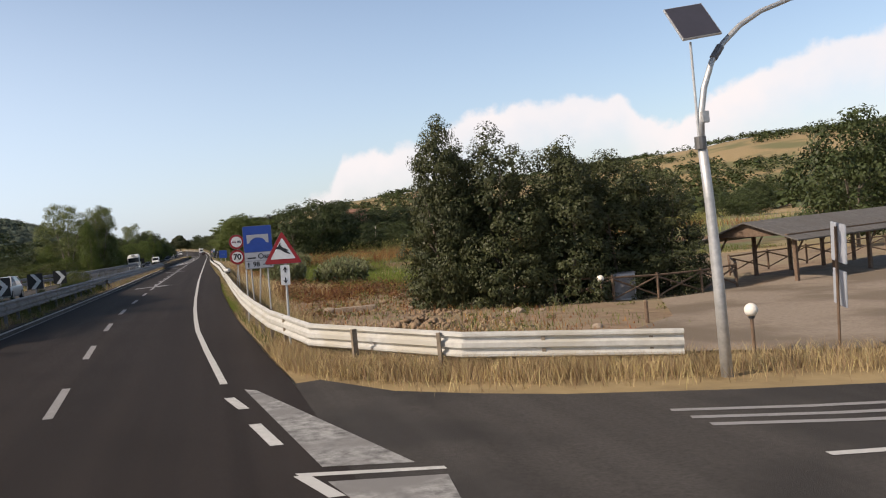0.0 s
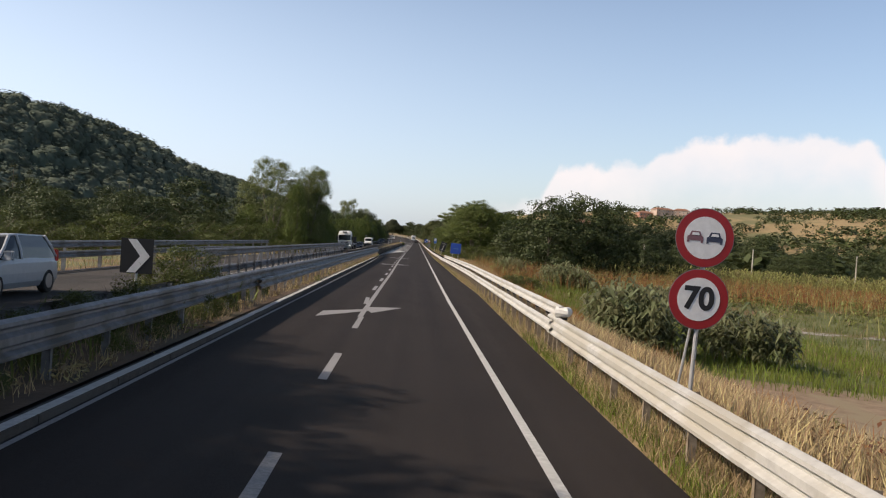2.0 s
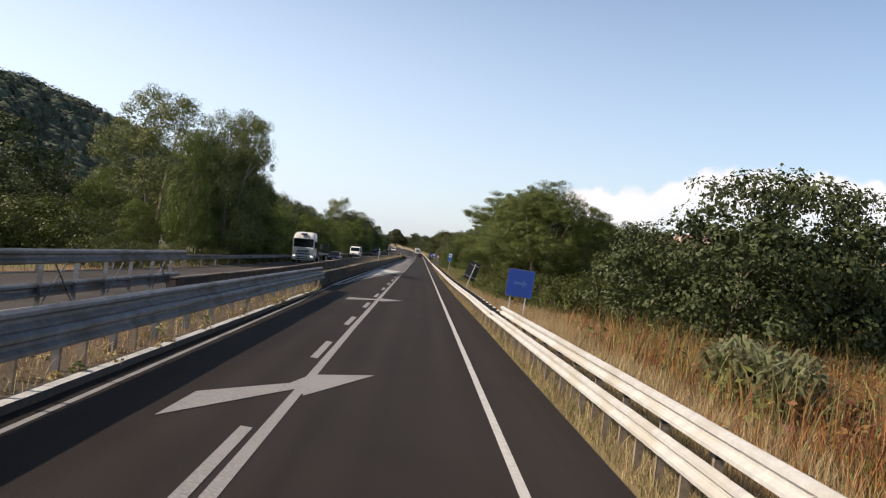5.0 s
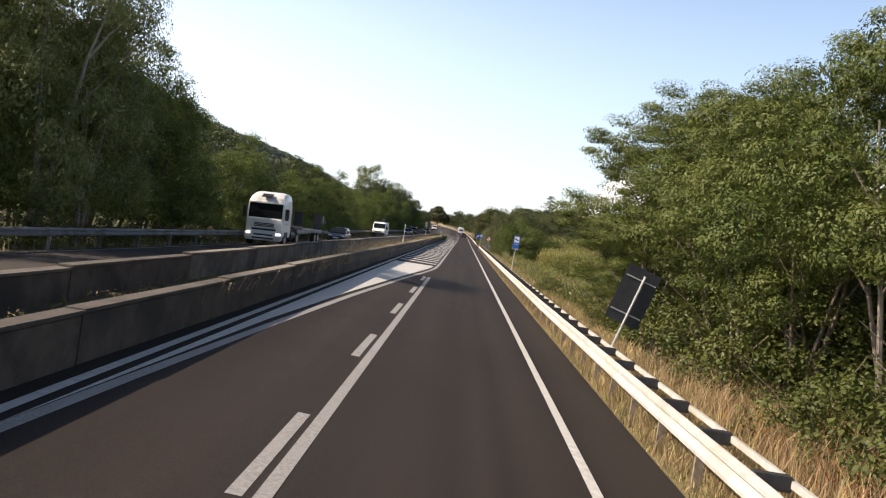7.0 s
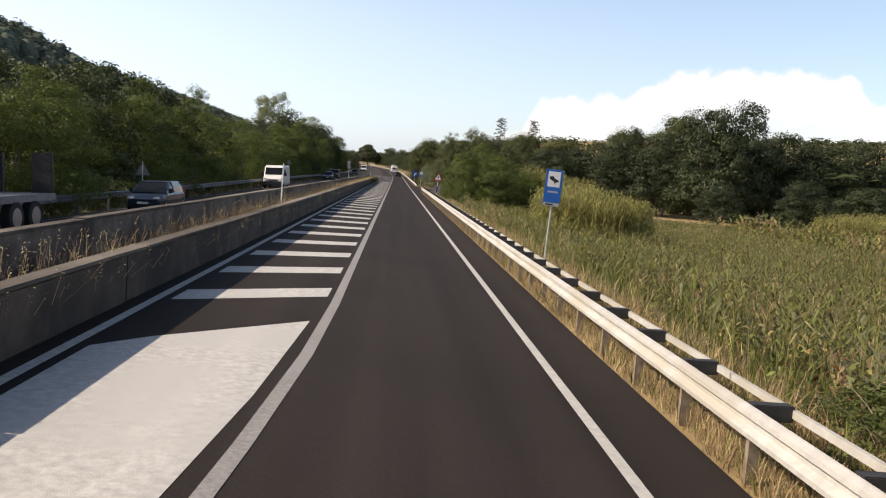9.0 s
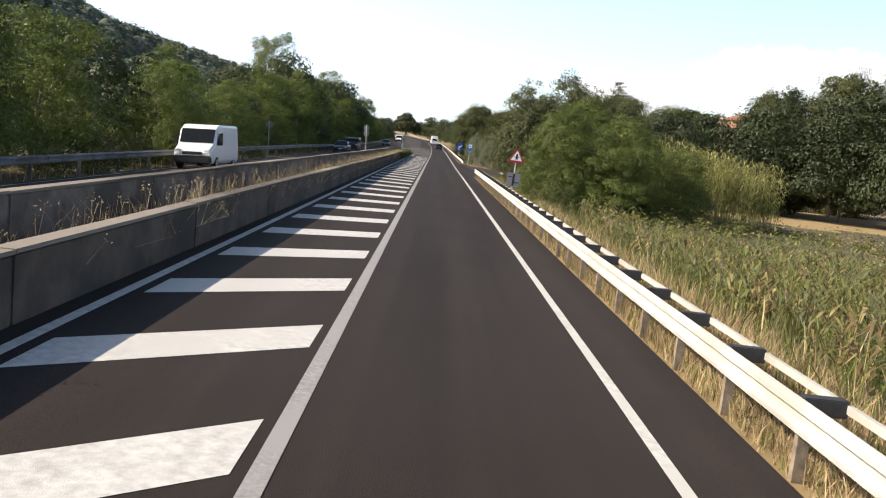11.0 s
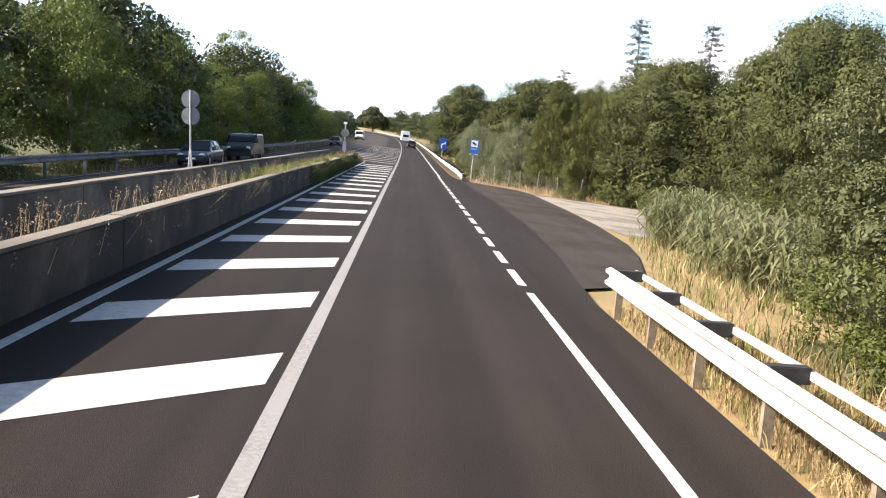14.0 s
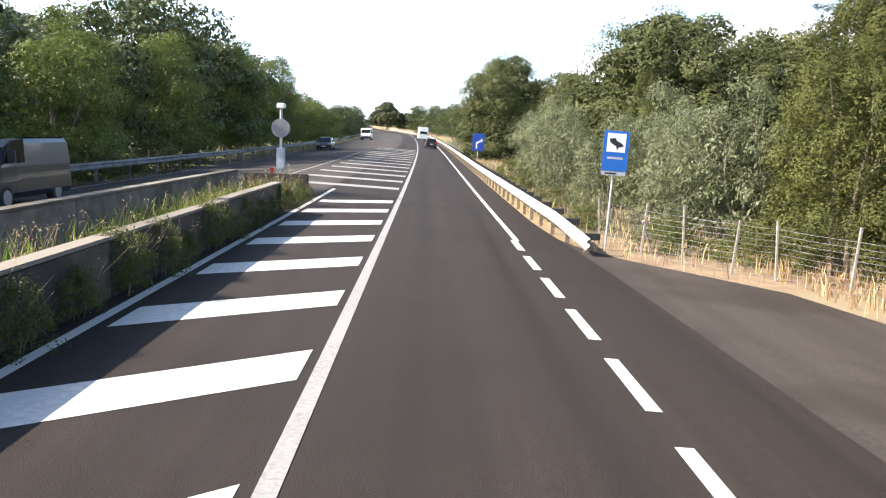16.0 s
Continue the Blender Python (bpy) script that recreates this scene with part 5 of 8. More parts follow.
x, y, rng = field(35, 3500, -6.6, -4.6, 0, 66, 0.2)
blades("median_weeds", x, y, np.full(len(x), 0.33), rng.uniform(0.2, 0.8, len(x)), rng.uniform(0.02, 0.05, len(x)), 0.35, GRASS_GREEN, 36, "green weeds under the median guardrail", "grass")
x, y, rng = field(37, 8000, -6.6, -5.05, 298, 336, -0.05)
blades("median_weeds", x, y, np.full(len(x), 0.31), rng.uniform(0.35, 0.75, len(x)), rng.uniform(0.015, 0.04, len(x)), 0.35, GRASS_LUSH, 38, "green weeds between the median walls", "grass")

# seed-bearing stalks that lean over the near wall
def seed_stalks(n, seed, y0, y1, x0, x1, z, h0, h1, clump, label):
    x, y, rng = field(seed, n, x0, x1, y0, y1, clump)
    n = len(x)
    h = rng.uniform(h0, h1, n)
    a = rng.uniform(0, 6.283, n)
    base = np.stack([x, y, np.full(n, z)], 1)
    tip = base + np.stack([rng.normal(0.08, 0.14, n) * 1.3, rng.normal(0, 0.16, n), h], 1)
    d = np.stack([np.cos(a), np.sin(a), np.zeros(n)], 1) * 0.004
    stem = np.stack([base - d, base + d, tip + d * 0.5, tip - d * 0.5], 1).reshape(-1, 3)
    k = 7
    c = np.repeat(tip, k, 0) + rng.normal(0, 0.028, (n * k, 3)) * np.array([1, 1, 1.8])
    hv, hf = leaf_quads(c, rng.normal(size=c.shape), 0.015, rng, 0.4)
    v = np.concatenate([stem, hv])
    q = np.concatenate([np.arange(n * 4).reshape(-1, 4), hf + n * 4])
    return tagged(fast("seed_stalks", v, q, GRASS_PALE), label, "grass", kind="stuff")


seed_stalks(4600, 101, 168, 336, -5.3, -4.98, 0.30, 0.50, 1.05, -0.25, "bleached seed stalks behind the near wall")
seed_stalks(2300, 102, 171, 336, -6.7, -5.4, 0.30, 0.35, 0.80, -0.2, "bleached seed stalks between the median walls")
seed_stalks(900, 103, 150, 336, -4.74, -4.70, 0.62, 0.15, 0.45, -0.3, "dry stalks growing from the wall joints")
# weeds hanging down the front of the wall near its end
for k in range(22):
    plant("bush", -4.66, 306 + 1.42 * k, rv.uniform(0.45, 0.95), rv.uniform(0.55, 0.8), z=0.26)


def stalks(name, x, y, h, mat, seed, label, category, leaves=7, leaf=0.55, wide=0.05):
    """Cane or sorghum: an upright stalk with arching strap leaves."""
    rng = np.random.default_rng(seed)
    n = len(x)
    base = np.stack([x, y, land(x, y) - 0.05], 1)
    leanv = np.stack([rng.normal(0, 0.07, n), rng.normal(0, 0.07, n), np.ones(n)], 1) * h[:, None]
    V, T, k = [], [], 0
    d = np.stack([np.cos(a := rng.uniform(0, 6.283, n)), np.sin(a), np.zeros(n)], 1) * 0.014
    v = np.stack([base - d, base + d, base + leanv + d * 0.4, base + leanv - d * 0.4], 1)
    i = np.arange(n)[:, None] * 4
    V.append(v.reshape(-1, 3))
    T.append(np.concatenate([i + [0, 1, 2], i + [0, 2, 3]], 1).reshape(-1, 3))
    k = 4 * n
    for j in range(leaves):
        u = 0.25 + 0.72 * (j + rng.uniform(0, 0.8, n)) / leaves
        s = base + leanv * u[:, None]
        a = rng.uniform(0, 6.283, n)
        o = np.stack([np.cos(a), np.sin(a), np.zeros(n)], 1)
        w = np.stack([-np.sin(a), np.cos(a), np.zeros(n)], 1) * (wide * rng.uniform(0.6, 1.2, n))[:, None]
        L = (leaf * rng.uniform(0.6, 1.2, n))[:, None]
        up = np.array([0, 0, 1.0])
        m1, tip = s + o * L * 0.45 + up * L * 0.42, s + o * L * 0.95 + up * L * rng.uniform(-0.25, 0.45, (n, 1))
        v = np.stack([s - w * 0.4, s + w * 0.4, m1 + w, tip, m1 - w], 1)
        i = np.arange(n)[:, None] * 5 + k
        V.append(v.reshape(-1, 3))
        T.append(np.concatenate([i + [0, 1, 2], i + [0, 2, 4], i + [4, 2, 3]], 1).reshape(-1, 3))
        k += 5 * n
    return tagged(fast(name, np.concatenate(V), np.concatenate(T), mat, None, True), label, category, kind="stuff")


for seed, n, mat, h0, h1, cl, lab in ((41, 7500, LEAF_CORN, 0.7, 1.6, 0.1, "yellow-green sorghum crop"), (45, 3200, LEAF_DRY, 0.6, 1.2, -0.2, "dried brown sorghum among the green"), (46, 3500, LEAF_MAIZE, 0.7, 1.3, -0.1, "pale grey-green weeds in the crop")):
    x, y, rng = field(seed, n, 5.2, 34, 178, 252, cl)
    stalks("sorghum_field", x, y, rng.uniform(h0, h1, len(x)), mat, seed + 1, lab, "crop", 7, 0.42, 0.034)
for seed, n, mat, cl in ((43, 4500, LEAF_CORN, 0.5), (47, 1800, LEAF_DRY, -0.1)):
    x, y, rng = field(seed, n, 34, 100, 175, 262, cl)
    stalks("sorghum_field", x, y, rng.uniform(1.2, 2.0, len(x)), mat, seed + 1, "yellow-green sorghum crop, partly dried", "crop", 6, 0.8, 0.12)
# broad-leaved weeds below the acacias
for k in range(46):
    plant("bush", rv.uniform(5.0, 15), rv.uniform(166, 186), rv.uniform(0.6, 1.2), 1.4)
for k in range(14):
    plant("bush", rv.uniform(7, 34), rv.uniform(52, 136), rv.uniform(0.6, 1.3), 1.3)


def cane(cx, cy, rx, ry, n, h0, h1, seed, mat=LEAF_CANE, label="dense clump of yellow-green giant cane"):
    rng = np.random.default_rng(seed)
    r, a = np.sqrt(rng.uniform(0, 1, n)), rng.uniform(0, 6.283, n)
    x, y = cx + rx * r * np.cos(a), cy + ry * r * np.sin(a)
    return stalks("cane_thicket", x, y, rng.uniform(h0, h1, n) * (1 - 0.25 * r), mat, seed, label, "cane", 9, 0.62, 0.035)


cane(12.7, 230.5, 4.1, 4.0, 1000, 3.3, 4.3, 61)
cane(16, 272, 7, 5, 1300, 4.0, 6.0, 62)
cane(53, 262, 7, 6, 1000, 2.6, 3.7, 63)


def maize(cx, cy, rx, ry, n, h0, h1, seed):
    rng = np.random.default_rng(seed)
    r, a = np.sqrt(rng.uniform(0, 1, n)), rng.uniform(0, 6.283, n)
    x, y = cx + rx * r * np.cos(a), cy + ry * r * np.sin(a)
    return stalks("maize_clump", x, y, rng.uniform(h0, h1, n) * (1 - 0.3 * r), LEAF_MAIZE, seed, "clump of tall pale green maize with broad leaves", "maize", 9, 0.75, 0.075)


maize(8.6, 70, 1.6, 3.2, 170, 2.4, 3.3, 65)
maize(13.6, 71, 2.2, 2.2, 120, 1.9, 2.8, 66)
maize(13.2, 108, 2.2, 2.6, 130, 1.6, 2.4, 67)
maize(9.4, 118, 1.3, 2.2, 90, 1.5, 2.2, 68)
cane(8.8, 298.3, 1.6, 2.6, 290, 1.3, 2.4, 69, LEAF_MAIZE, "pale grey-green cane clump beside the lay-by")
cane(8.0, 291.5, 1.5, 3.2, 290, 1.2, 2.2, 71, LEAF_MAIZE, "pale grey-green cane clump beside the lay-by")
maize(18, 96, 2.6, 3.0, 110, 1.6, 2.4, 70)


def thicket(name, n, x0, x1, y0, y1, size, leaf, seed, mat, label, per=46, clump=0.3):
    """Waist-high weeds past counting: leafy mounds of many small leaves."""
    x, y, rng = field(seed, n, x0, x1, y0, y1, clump)
    n = len(x)
    s = size * rng.uniform(0.5, 1.3, n)
    e = unit(rng.normal(size=(n * per, 3))) * rng.uniform(0.5, 1.0, (n * per, 1))
    e[:, 2] = np.abs(e[:, 2]) * 1.2
    c = np.repeat(np.stack([x, y, np.where((x > -7) & (x < -4), 0.30, land(x, y) - 0.02)], 1), per, 0) + e * np.repeat(s, per)[:, None]
    v, f = leaf_quads(c, e, leaf, rng, 0.4, 0.4)
    return tagged(fast(name, v, f, mat), label, "weeds", kind="stuff")


thicket("weed_thicket", 40, 5.6, 11, 28, 36, 0.42, 0.06, 81, LEAF_RUST, "dark rust-brown dead weeds on brown soil", 60, 0.0)
thicket("weed_thicket", 330, 5.8, 13, 35.5, 47, 0.52, 0.05, 84, LEAF_RUST, "dark rust-brown dead weeds on brown soil", 90, 0.05)
thicket("weed_thicket", 120, 8.0, 16, 35, 46, 0.42, 0.045, 85, LEAF_WEED, "low green weeds among the dead ones", 70, -0.1)
thicket("weed_thicket", 60, 5.4, 13, 20, 34, 0.26, 0.045, 82, LEAF_WEED, "low green weeds on brown soil", 50, -0.1)
thicket("weed_thicket", 420, 6.0, 12.0, 41, 51, 0.80, 0.07, 91, LEAF_RUST, "dark rust-brown dead weeds below the road", 90, 0.2)
thicket("weed_thicket", 420, 10.5, 30, 44, 51, 0.75, 0.07, 191, LEAF_RUST, "dark rust-brown dead weeds on the bank", 80, 0.0)
thicket("weed_thicket", 360, 8.5, 32, 43, 51, 0.70, 0.07, 192, LEAF_WEED, "green weeds along the top of the bank", 80, 0.0)
thicket("weed_thicket", 110, 6.5, 18, 24, 40, 0.20, 0.04, 193, LEAF_WEED, "low green weeds on bare soil", 50, -0.1)
thicket("median_scrub", 620, -6.4, -4.25, 30, 133, 0.20, 0.045, 89, LEAF_DRY, "dry brown scrub under the median guardrail", 40, 0.3)
thicket("median_scrub", 260, -6.4, -4.25, 30, 133, 0.26, 0.05, 88, LEAF_WEED, "green scrub under the median guardrail", 40, -0.1)
thicket("median_scrub", 420, -6.5, -5.1, 137, 335, 0.26, 0.04, 189, LEAF_DRY, "bleached dead shrubs between the median walls", 60, -0.15)
thicket("median_scrub", 220, -6.5, -5.1, 137, 335, 0.24, 0.05, 188, LEAF_WEED, "low green shrubs between the median walls", 50, -0.3)
thicket("weed_thicket", 60, 6.0, 12, 36, 60, 0.55, 0.065, 92, LEAF_WEED, "green weeds among the dead ones", 60, -0.1)
thicket("weed_thicket", 900, 8.5, 66, 110, 126, 1.15, 0.14, 93, LEAF_RUST, "band of rust-brown dead weeds", 40, 0.1)
thicket("weed_thicket", 420, 7.0, 46, 96, 138, 1.2, 0.15, 94, LEAF_WEED, "green weeds among the dead ones", 44, 0.0)
thicket("weed_thicket", 420, 7.5, 45, 251, 269, 0.9, 0.10, 95, LEAF_WEED, "tangled green weeds before the cane", 50, 0.5)
thicket("weed_thicket", 200, 7.5, 45, 249, 268, 0.9, 0.10, 96, LEAF_DRY, "dried weeds before the cane", 46, 0.1)
thicket("weed_thicket", 900, 6.0, 40, 178, 252, 0.62, 0.075, 194, LEAF_WEED, "dark green leafy weeds in the crop", 50, -0.05)
thicket("weed_thicket", 160, 5.0, 16, 163, 190, 0.7, 0.085, 97, LEAF_RUST, "rust-brown weeds beside the crop", 50, 0.0)
thicket("weed_thicket", 420, 4.8, 24, 163, 192, 0.75, 0.09, 98, LEAF_WEED, "leafy green weeds below the acacias", 54, 0.3)
x, y, rng = field(99, 2600, 18, 100, 136, 146, 0.6)
stalks("cane_row", x, y, rng.uniform(1.8, 2.9, len(x)), LEAF_CANE, 99, "row of yellow-green cane across the field", "cane", 7, 0.7, 0.06)


def clods(n, seed, place, r0, r1, label):
    """Loose lumps of earth past counting: small uneven eight-sided pieces."""
    rng = np.random.default_rng(seed)
    x, y, lift = place(rng, n)
    n = len(x)
    rad = r0 + (r1 - r0) * rng.uniform(0, 1, n) ** 3
    base = np.array([(1, 0, 0), (-1, 0, 0), (0, 1, 0), (0, -1, 0), (0, 0, 0.8), (0, 0, -0.5)], float)
    v = base[None] * rng.uniform(0.6, 1.35, (n, 6, 1)) + rng.normal(0, 0.15, (n, 6, 3))
    v = v * rad[:, None, None] + np.stack([x, y, land(x, y) + 0.03 + lift], 1)[:, None]
    f = np.array([(0, 2, 4), (2, 1, 4), (1, 3, 4), (3, 0, 4), (2, 0, 5), (1, 2, 5), (3, 1, 5), (0, 3, 5)])
    f = (np.arange(n)[:, None, None] * 6 + f[None]).reshape(-1, 3)
    return tagged(fast("soil_clods", v.reshape(-1, 3), f, BROWN, None, True), label, "soil", kind="stuff")


def over_soil(rng, n):
    x, y = rng.uniform(4.9, 12.5, n), rng.uniform(17.5, 36, n)
    keep = (fbm(x, y, 2.5, 5.0) > -0.2) & ((x < 11.2) | (y > 28.5))
    return x[keep][:n], y[keep][:n], np.zeros(keep.sum())


def in_heap(rng, n):
    a, q = rng.uniform(0, 6.283, n), np.sqrt(rng.uniform(0, 1, n))
    return 8.5 + 1.1 * q * np.cos(a), 23.6 + 0.8 * q * np.sin(a), 0.34 * (1 - q) * rng.uniform(0.3, 1, n)


def woods(name, n, size, seed, mat, label, place, per=24, leaf=0.30, core=0.0, loose=0.2, up=0.7):
    """Far woodland: many small leafy domes."""
    rng = np.random.default_rng(seed)
    x, y = place(rng, n)
    n = len(x)
    z = land(x, y)
    s = size * rng.uniform(0.5, 1.25, n)
    e = unit(rng.normal(size=(n * per, 3)))
    e[:, 2] = np.abs(e[:, 2]) * 1.25 - 0.15
    c = np.repeat(np.stack([x, y, z + s * 0.35], 1), per, 0) + e * np.repeat(s, per)[:, None] * rng.uniform(0.8, 1.1, (n * per, 1))
    v, f = leaf_quads(c, e, 1.0, rng, 0.75, up, loose)
    q = v.reshape(-1, 4, 3)
    q = c[:, None] + (q - c[:, None]) * (np.repeat(s, per) * leaf)[:, None, None]
    v = q.reshape(-1, 3)
    if core:
        # a closed lumpy inside, so that the crowns hide the ground
        ball = bmesh.new()
        bmesh.ops.create_uvsphere(ball, u_segments=10, v_segments=6, radius=1.0)
        bmesh.ops.triangulate(ball, faces=ball.faces[:])
        b = np.array([p.co for p in ball.verts])
        t = np.array([[p.index for p in q.verts] for q in ball.faces])
        ball.free()
        w = b[None] * (rng.uniform(0.82, 1.08, (n, len(b), 1)) * s[:, None, None] * core) * np.array([1, 1, 1.1]) + np.stack([x, y, z + s * 0.30], 1)[:, None]
        t = (np.arange(n)[:, None, None] * len(b) + t[None]).reshape(-1, 3) + len(v)
        v = np.concatenate([v, w.reshape(-1, 3)])
        f = np.concatenate([f[:, [0, 1, 2]], f[:, [0, 2, 3]], t])
    return tagged(fast(name, v, f, mat, None, bool(core)), label, "woodland", kind="stuff")


clods(5200, 201, over_soil, 0.02, 0.13, "brown clods scattered over bare soil")
clods(260, 202, in_heap, 0.05, 0.20, "small heap of reddish-brown rubble and earth")


def on_left_hill(rng, n):
    x, y = rng.uniform(-255, -97, n), 170 + 1180 * rng.uniform(0, 1, n) ** 1.35
    keep = (land(x, y) > 0.2 + rng.uniform(0, 1, n)) & (fbm(x, y, 45.0, 3.0) > -0.6)
    return x[keep], y[keep]


def on_right_hills(rng, n):
    x, y = rng.uniform(60, 950, n), rng.uniform(240, 1250, n)
    keep = (fbm(x, y, 120.0, 7.0) > 0.05) | ((np.hypot(x, y - 80) < 640) & (rng.uniform(0, 1, n) < 0.85))
    keep &= x > 0.05 * y
    return x[keep], y[keep]


woods("hill_woodland", 5400, 5.2, 81, LEAF_HAZED, "green scrub woodland covering the hill, distance haze put into its colour", on_left_hill, 64, 0.15, core=0.9, loose=0.1, up=0.3)
def past_road_end(rng, n):
    x, y = rng.uniform(-420, 90, n), rng.uniform(830, 1250, n)
    return x, y


woods("far_wood", 800, 5.0, 83, LEAF_DARK, "dark wood closing the view past the road", past_road_end)
woods("hill_scrub", 9000, 4.4, 82, LEAF_DARK, "dark scrub patches on the golden hills", on_right_hills)


# ---- guardrails ----
W2 = [(0.0, 0.155), (0.018, 0.15), (0.08, 0.118), (0.083, 0.072), (0.012, 0.024), (0.012, -0.024), (0.083, -0.072), (0.08, -0.118), (0.018, -0.15), (0.0, -0.155)]
W3 = [(0.0, 0.25), (0.018, 0.245), (0.08, 0.215), (0.083, 0.17), (0.012, 0.125), (0.012, 0.09), (0.083, 0.045), (0.083, -0.045), (0.012, -0.09), (0.012, -0.125), (0.083, -0.17), (0.08, -0.215), (0.018, -0.245), (0.0, -0.25)]


def beam_mesh(profile, mat, name):
    """One metre of pressed beam along y, its waves towards -x, sheet 6 mm thick."""
    vs, fs, n = [], [], len(profile)
    for y in (0.0, 1.0):
        vs += [(-d, y, z) for d, z in profile] + [(0.006 - d, y, z) for d, z in profile]
    for i in range(n - 1):
        fs += [(i, i + 1, 2 * n + i + 1, 2 * n + i), (n + i + 1, n + i, 3 * n + i, 3 * n + i + 1)]
    fs += [(0, 2 * n, 3 * n, n), (n - 1, 2 * n - 1, 4 * n - 1, 3 * n - 1)]
    me = bpy.data.meshes.new(name)
    me.from_pydata(vs, [], fs)
    me.materials.append(mat)
    return me


def along(line, s):
    """Point and heading at the length s of a plan line of (x, y, z)."""
    for a, b in zip(line, line[1:]):
        l = math.hypot(b[0] - a[0], b[1] - a[1])
        if s <= l or b is line[-1]:
            u = min(s / l, 1.0)
            return Vector(a).lerp(Vector(b), u), math.atan2(b[1] - a[1], b[0] - a[0]) - math.pi / 2
        s -= l


def guardrail(name, line, profile, mat, label, pitch, post_mat, block=0.0, flip=False, foot=0.72, panel=4.0, back=False, posts=True):
    """line: x, y and the height of the beam's middle. The waves face -x along a line that runs up y, or +x if flipped."""
    g = thing(name, pose(0, 0, 0), label, "guardrail")
    total = sum(math.hypot(b[0] - a[0], b[1] - a[1]) for a, b in zip(line, line[1:]))
    me = beam_mesh(profile, mat, "beam")
    half = profile[0][1]
    n = max(1, round(total / panel))
    for k in range(n):
        p, _ = along(line, total * k / n)
        q, _ = along(line, total * (k + 1) / n)
        d = q - p
        yaw = math.degrees(math.atan2(d.y, d.x)) - 90
        o = new("beam", me)
        o.parent = g
        lap = 0.012 if k % 2 else 0.0
        o.matrix_basis = Matrix.Translation(p) @ pose(0, 0, 0, math.degrees(math.atan2(d.z, math.hypot(d.x, d.y))), 0, yaw) @ Matrix.Diagonal(((-1 if flip else 1), d.length + 0.05, 1, 1)) @ Matrix.Translation((-lap * 0.5, 0, 0))
        if back:
            b = new("back_strap", strap)
            b.parent = g
            b.matrix_basis = Matrix.Translation(p) @ pose(0, 0, 0, 0, 0, yaw) @ Matrix.Diagonal((1, d.length + 0.03, 1, 1)) @ Matrix.Translation((block + 0.06, 0, half - 0.06))
    if posts:
        m = int(total / pitch)
        sx = -1 if flip else 1
        post = block_ob = None
        for k in range(m + 1):
            p, yaw = along(line, min(total, pitch * (k + 0.3)))
            at = Matrix.Translation(p) @ pose(0, 0, 0, 0, 0, math.degrees(yaw))
            if post is None:
                post = part("post", add_box(box(0.02, 0.13, -0.05, -0.042, -foot - 0.25, half - 0.02), 0.02, 0.028, -0.05, 0.02, -foot - 0.25, half - 0.02), post_mat, g)
                post.matrix_basis = at @ Matrix.Diagonal((sx, 1, 1, 1))
                if block:
                    block_ob = part("spacer_block", box(0.01, block + 0.08, -0.07, 0.07, half - 0.15, half + 0.012, 0.01), BOLT_DARK, g)
                    block_ob.matrix_basis = at
            else:
                same("post", post, at @ Matrix.Diagonal((sx, 1, 1, 1)), g)
                if block:
                    same("spacer_block", block_ob, at, g)
    return g


strap = bpy.data.meshes.new("back_strap")
sb = box(0, 0.05, 0, 1, -0.04, 0.04)
sb.to_mesh(strap)
sb.free()
strap.materials.append(STEEL)


def rz(x, y, up):
    return (x, y, float(road_z(x, y)) + up)


RAIL_A = [rz(10.9, 13.2, 0.46), rz(9.3, 13.75, 0.46), rz(7.9, 14.4, 0.48), rz(6.4, 15.1, 0.52), rz(5.3, 16.1, 0.55), rz(4.6, 17.7, 0.58), rz(4.1, 20.5, 0.62), rz(3.85, 24, 0.66), rz(3.66, 30, 0.70), rz(3.58, 40, 0.72), rz(3.55, 58.5, 0.74)]
guardrail("guardrail", RAIL_A, W3, STEEL, "pale galvanised three-wave guardrail curving into the side road", 2.0, POST_RUST, foot=0.75)
RAIL_B = [rz(3.50, 58, 0.70), rz(3.50, 90, 0.70), rz(3.28, 110, 0.66), rz(3.05, 128, 0.62)]
guardrail("guardrail", RAIL_B, W2, STEEL, "lower beam of the bridge guardrail, pale galvanised", 1.9, POST_RUST, foot=0.70)
RAIL_B2 = [rz(3.62, 57.4, 1.12), rz(3.62, 90, 1.12), rz(3.40, 110, 1.06), rz(3.18, 126, 0.98)]
guardrail("guardrail", RAIL_B2, W2, STEEL, "upper beam of the bridge guardrail on dark blocks", 1.9, POST_RUST, block=0.16, foot=1.1)
part("end_cap", tube([(3.48, 57.5, 0.92), (3.7, 57.42, 0.92), (3.78, 57.6, 0.92)], 0.13, 10), STEEL_WHITE, bpy.data.objects["guardrail.002"], "white end cap of the upper beam")
for o in [bpy.data.objects["guardrail.002"].children[-1]]:
    o.data.transform(Matrix.Translation((0, 0, 0.92)) @ Matrix.Diagonal((1, 1, 1.25, 1)) @ Matrix.Translation((0, 0, -0.92)))
RAIL_C = [rz(3.02, 128, 0.60), rz(2.98, 140, 0.59), rz(2.86, 150, 0.58), rz(2.72, 165, 0.57), rz(2.68, 190, 0.57), rz(2.68, 240, 0.57), rz(2.68, 285.4, 0.57)]
guardrail("guardrail", RAIL_C, W2, STEEL, "sunlit pale guardrail with dark spacer blocks and a back strap", 1.82, POST_RUST, block=0.34, back=True)
RAIL_D = [rz(3.05, 328.2, 0.25), rz(2.85, 331.5, 0.5), rz(2.72, 336, 0.57), rz(2.68, 360, 0.57)] + [(2.7 + float(bend(y)), y, float(road_z(2.7, y)) + 0.57) for y in range(370, 640, 15)]
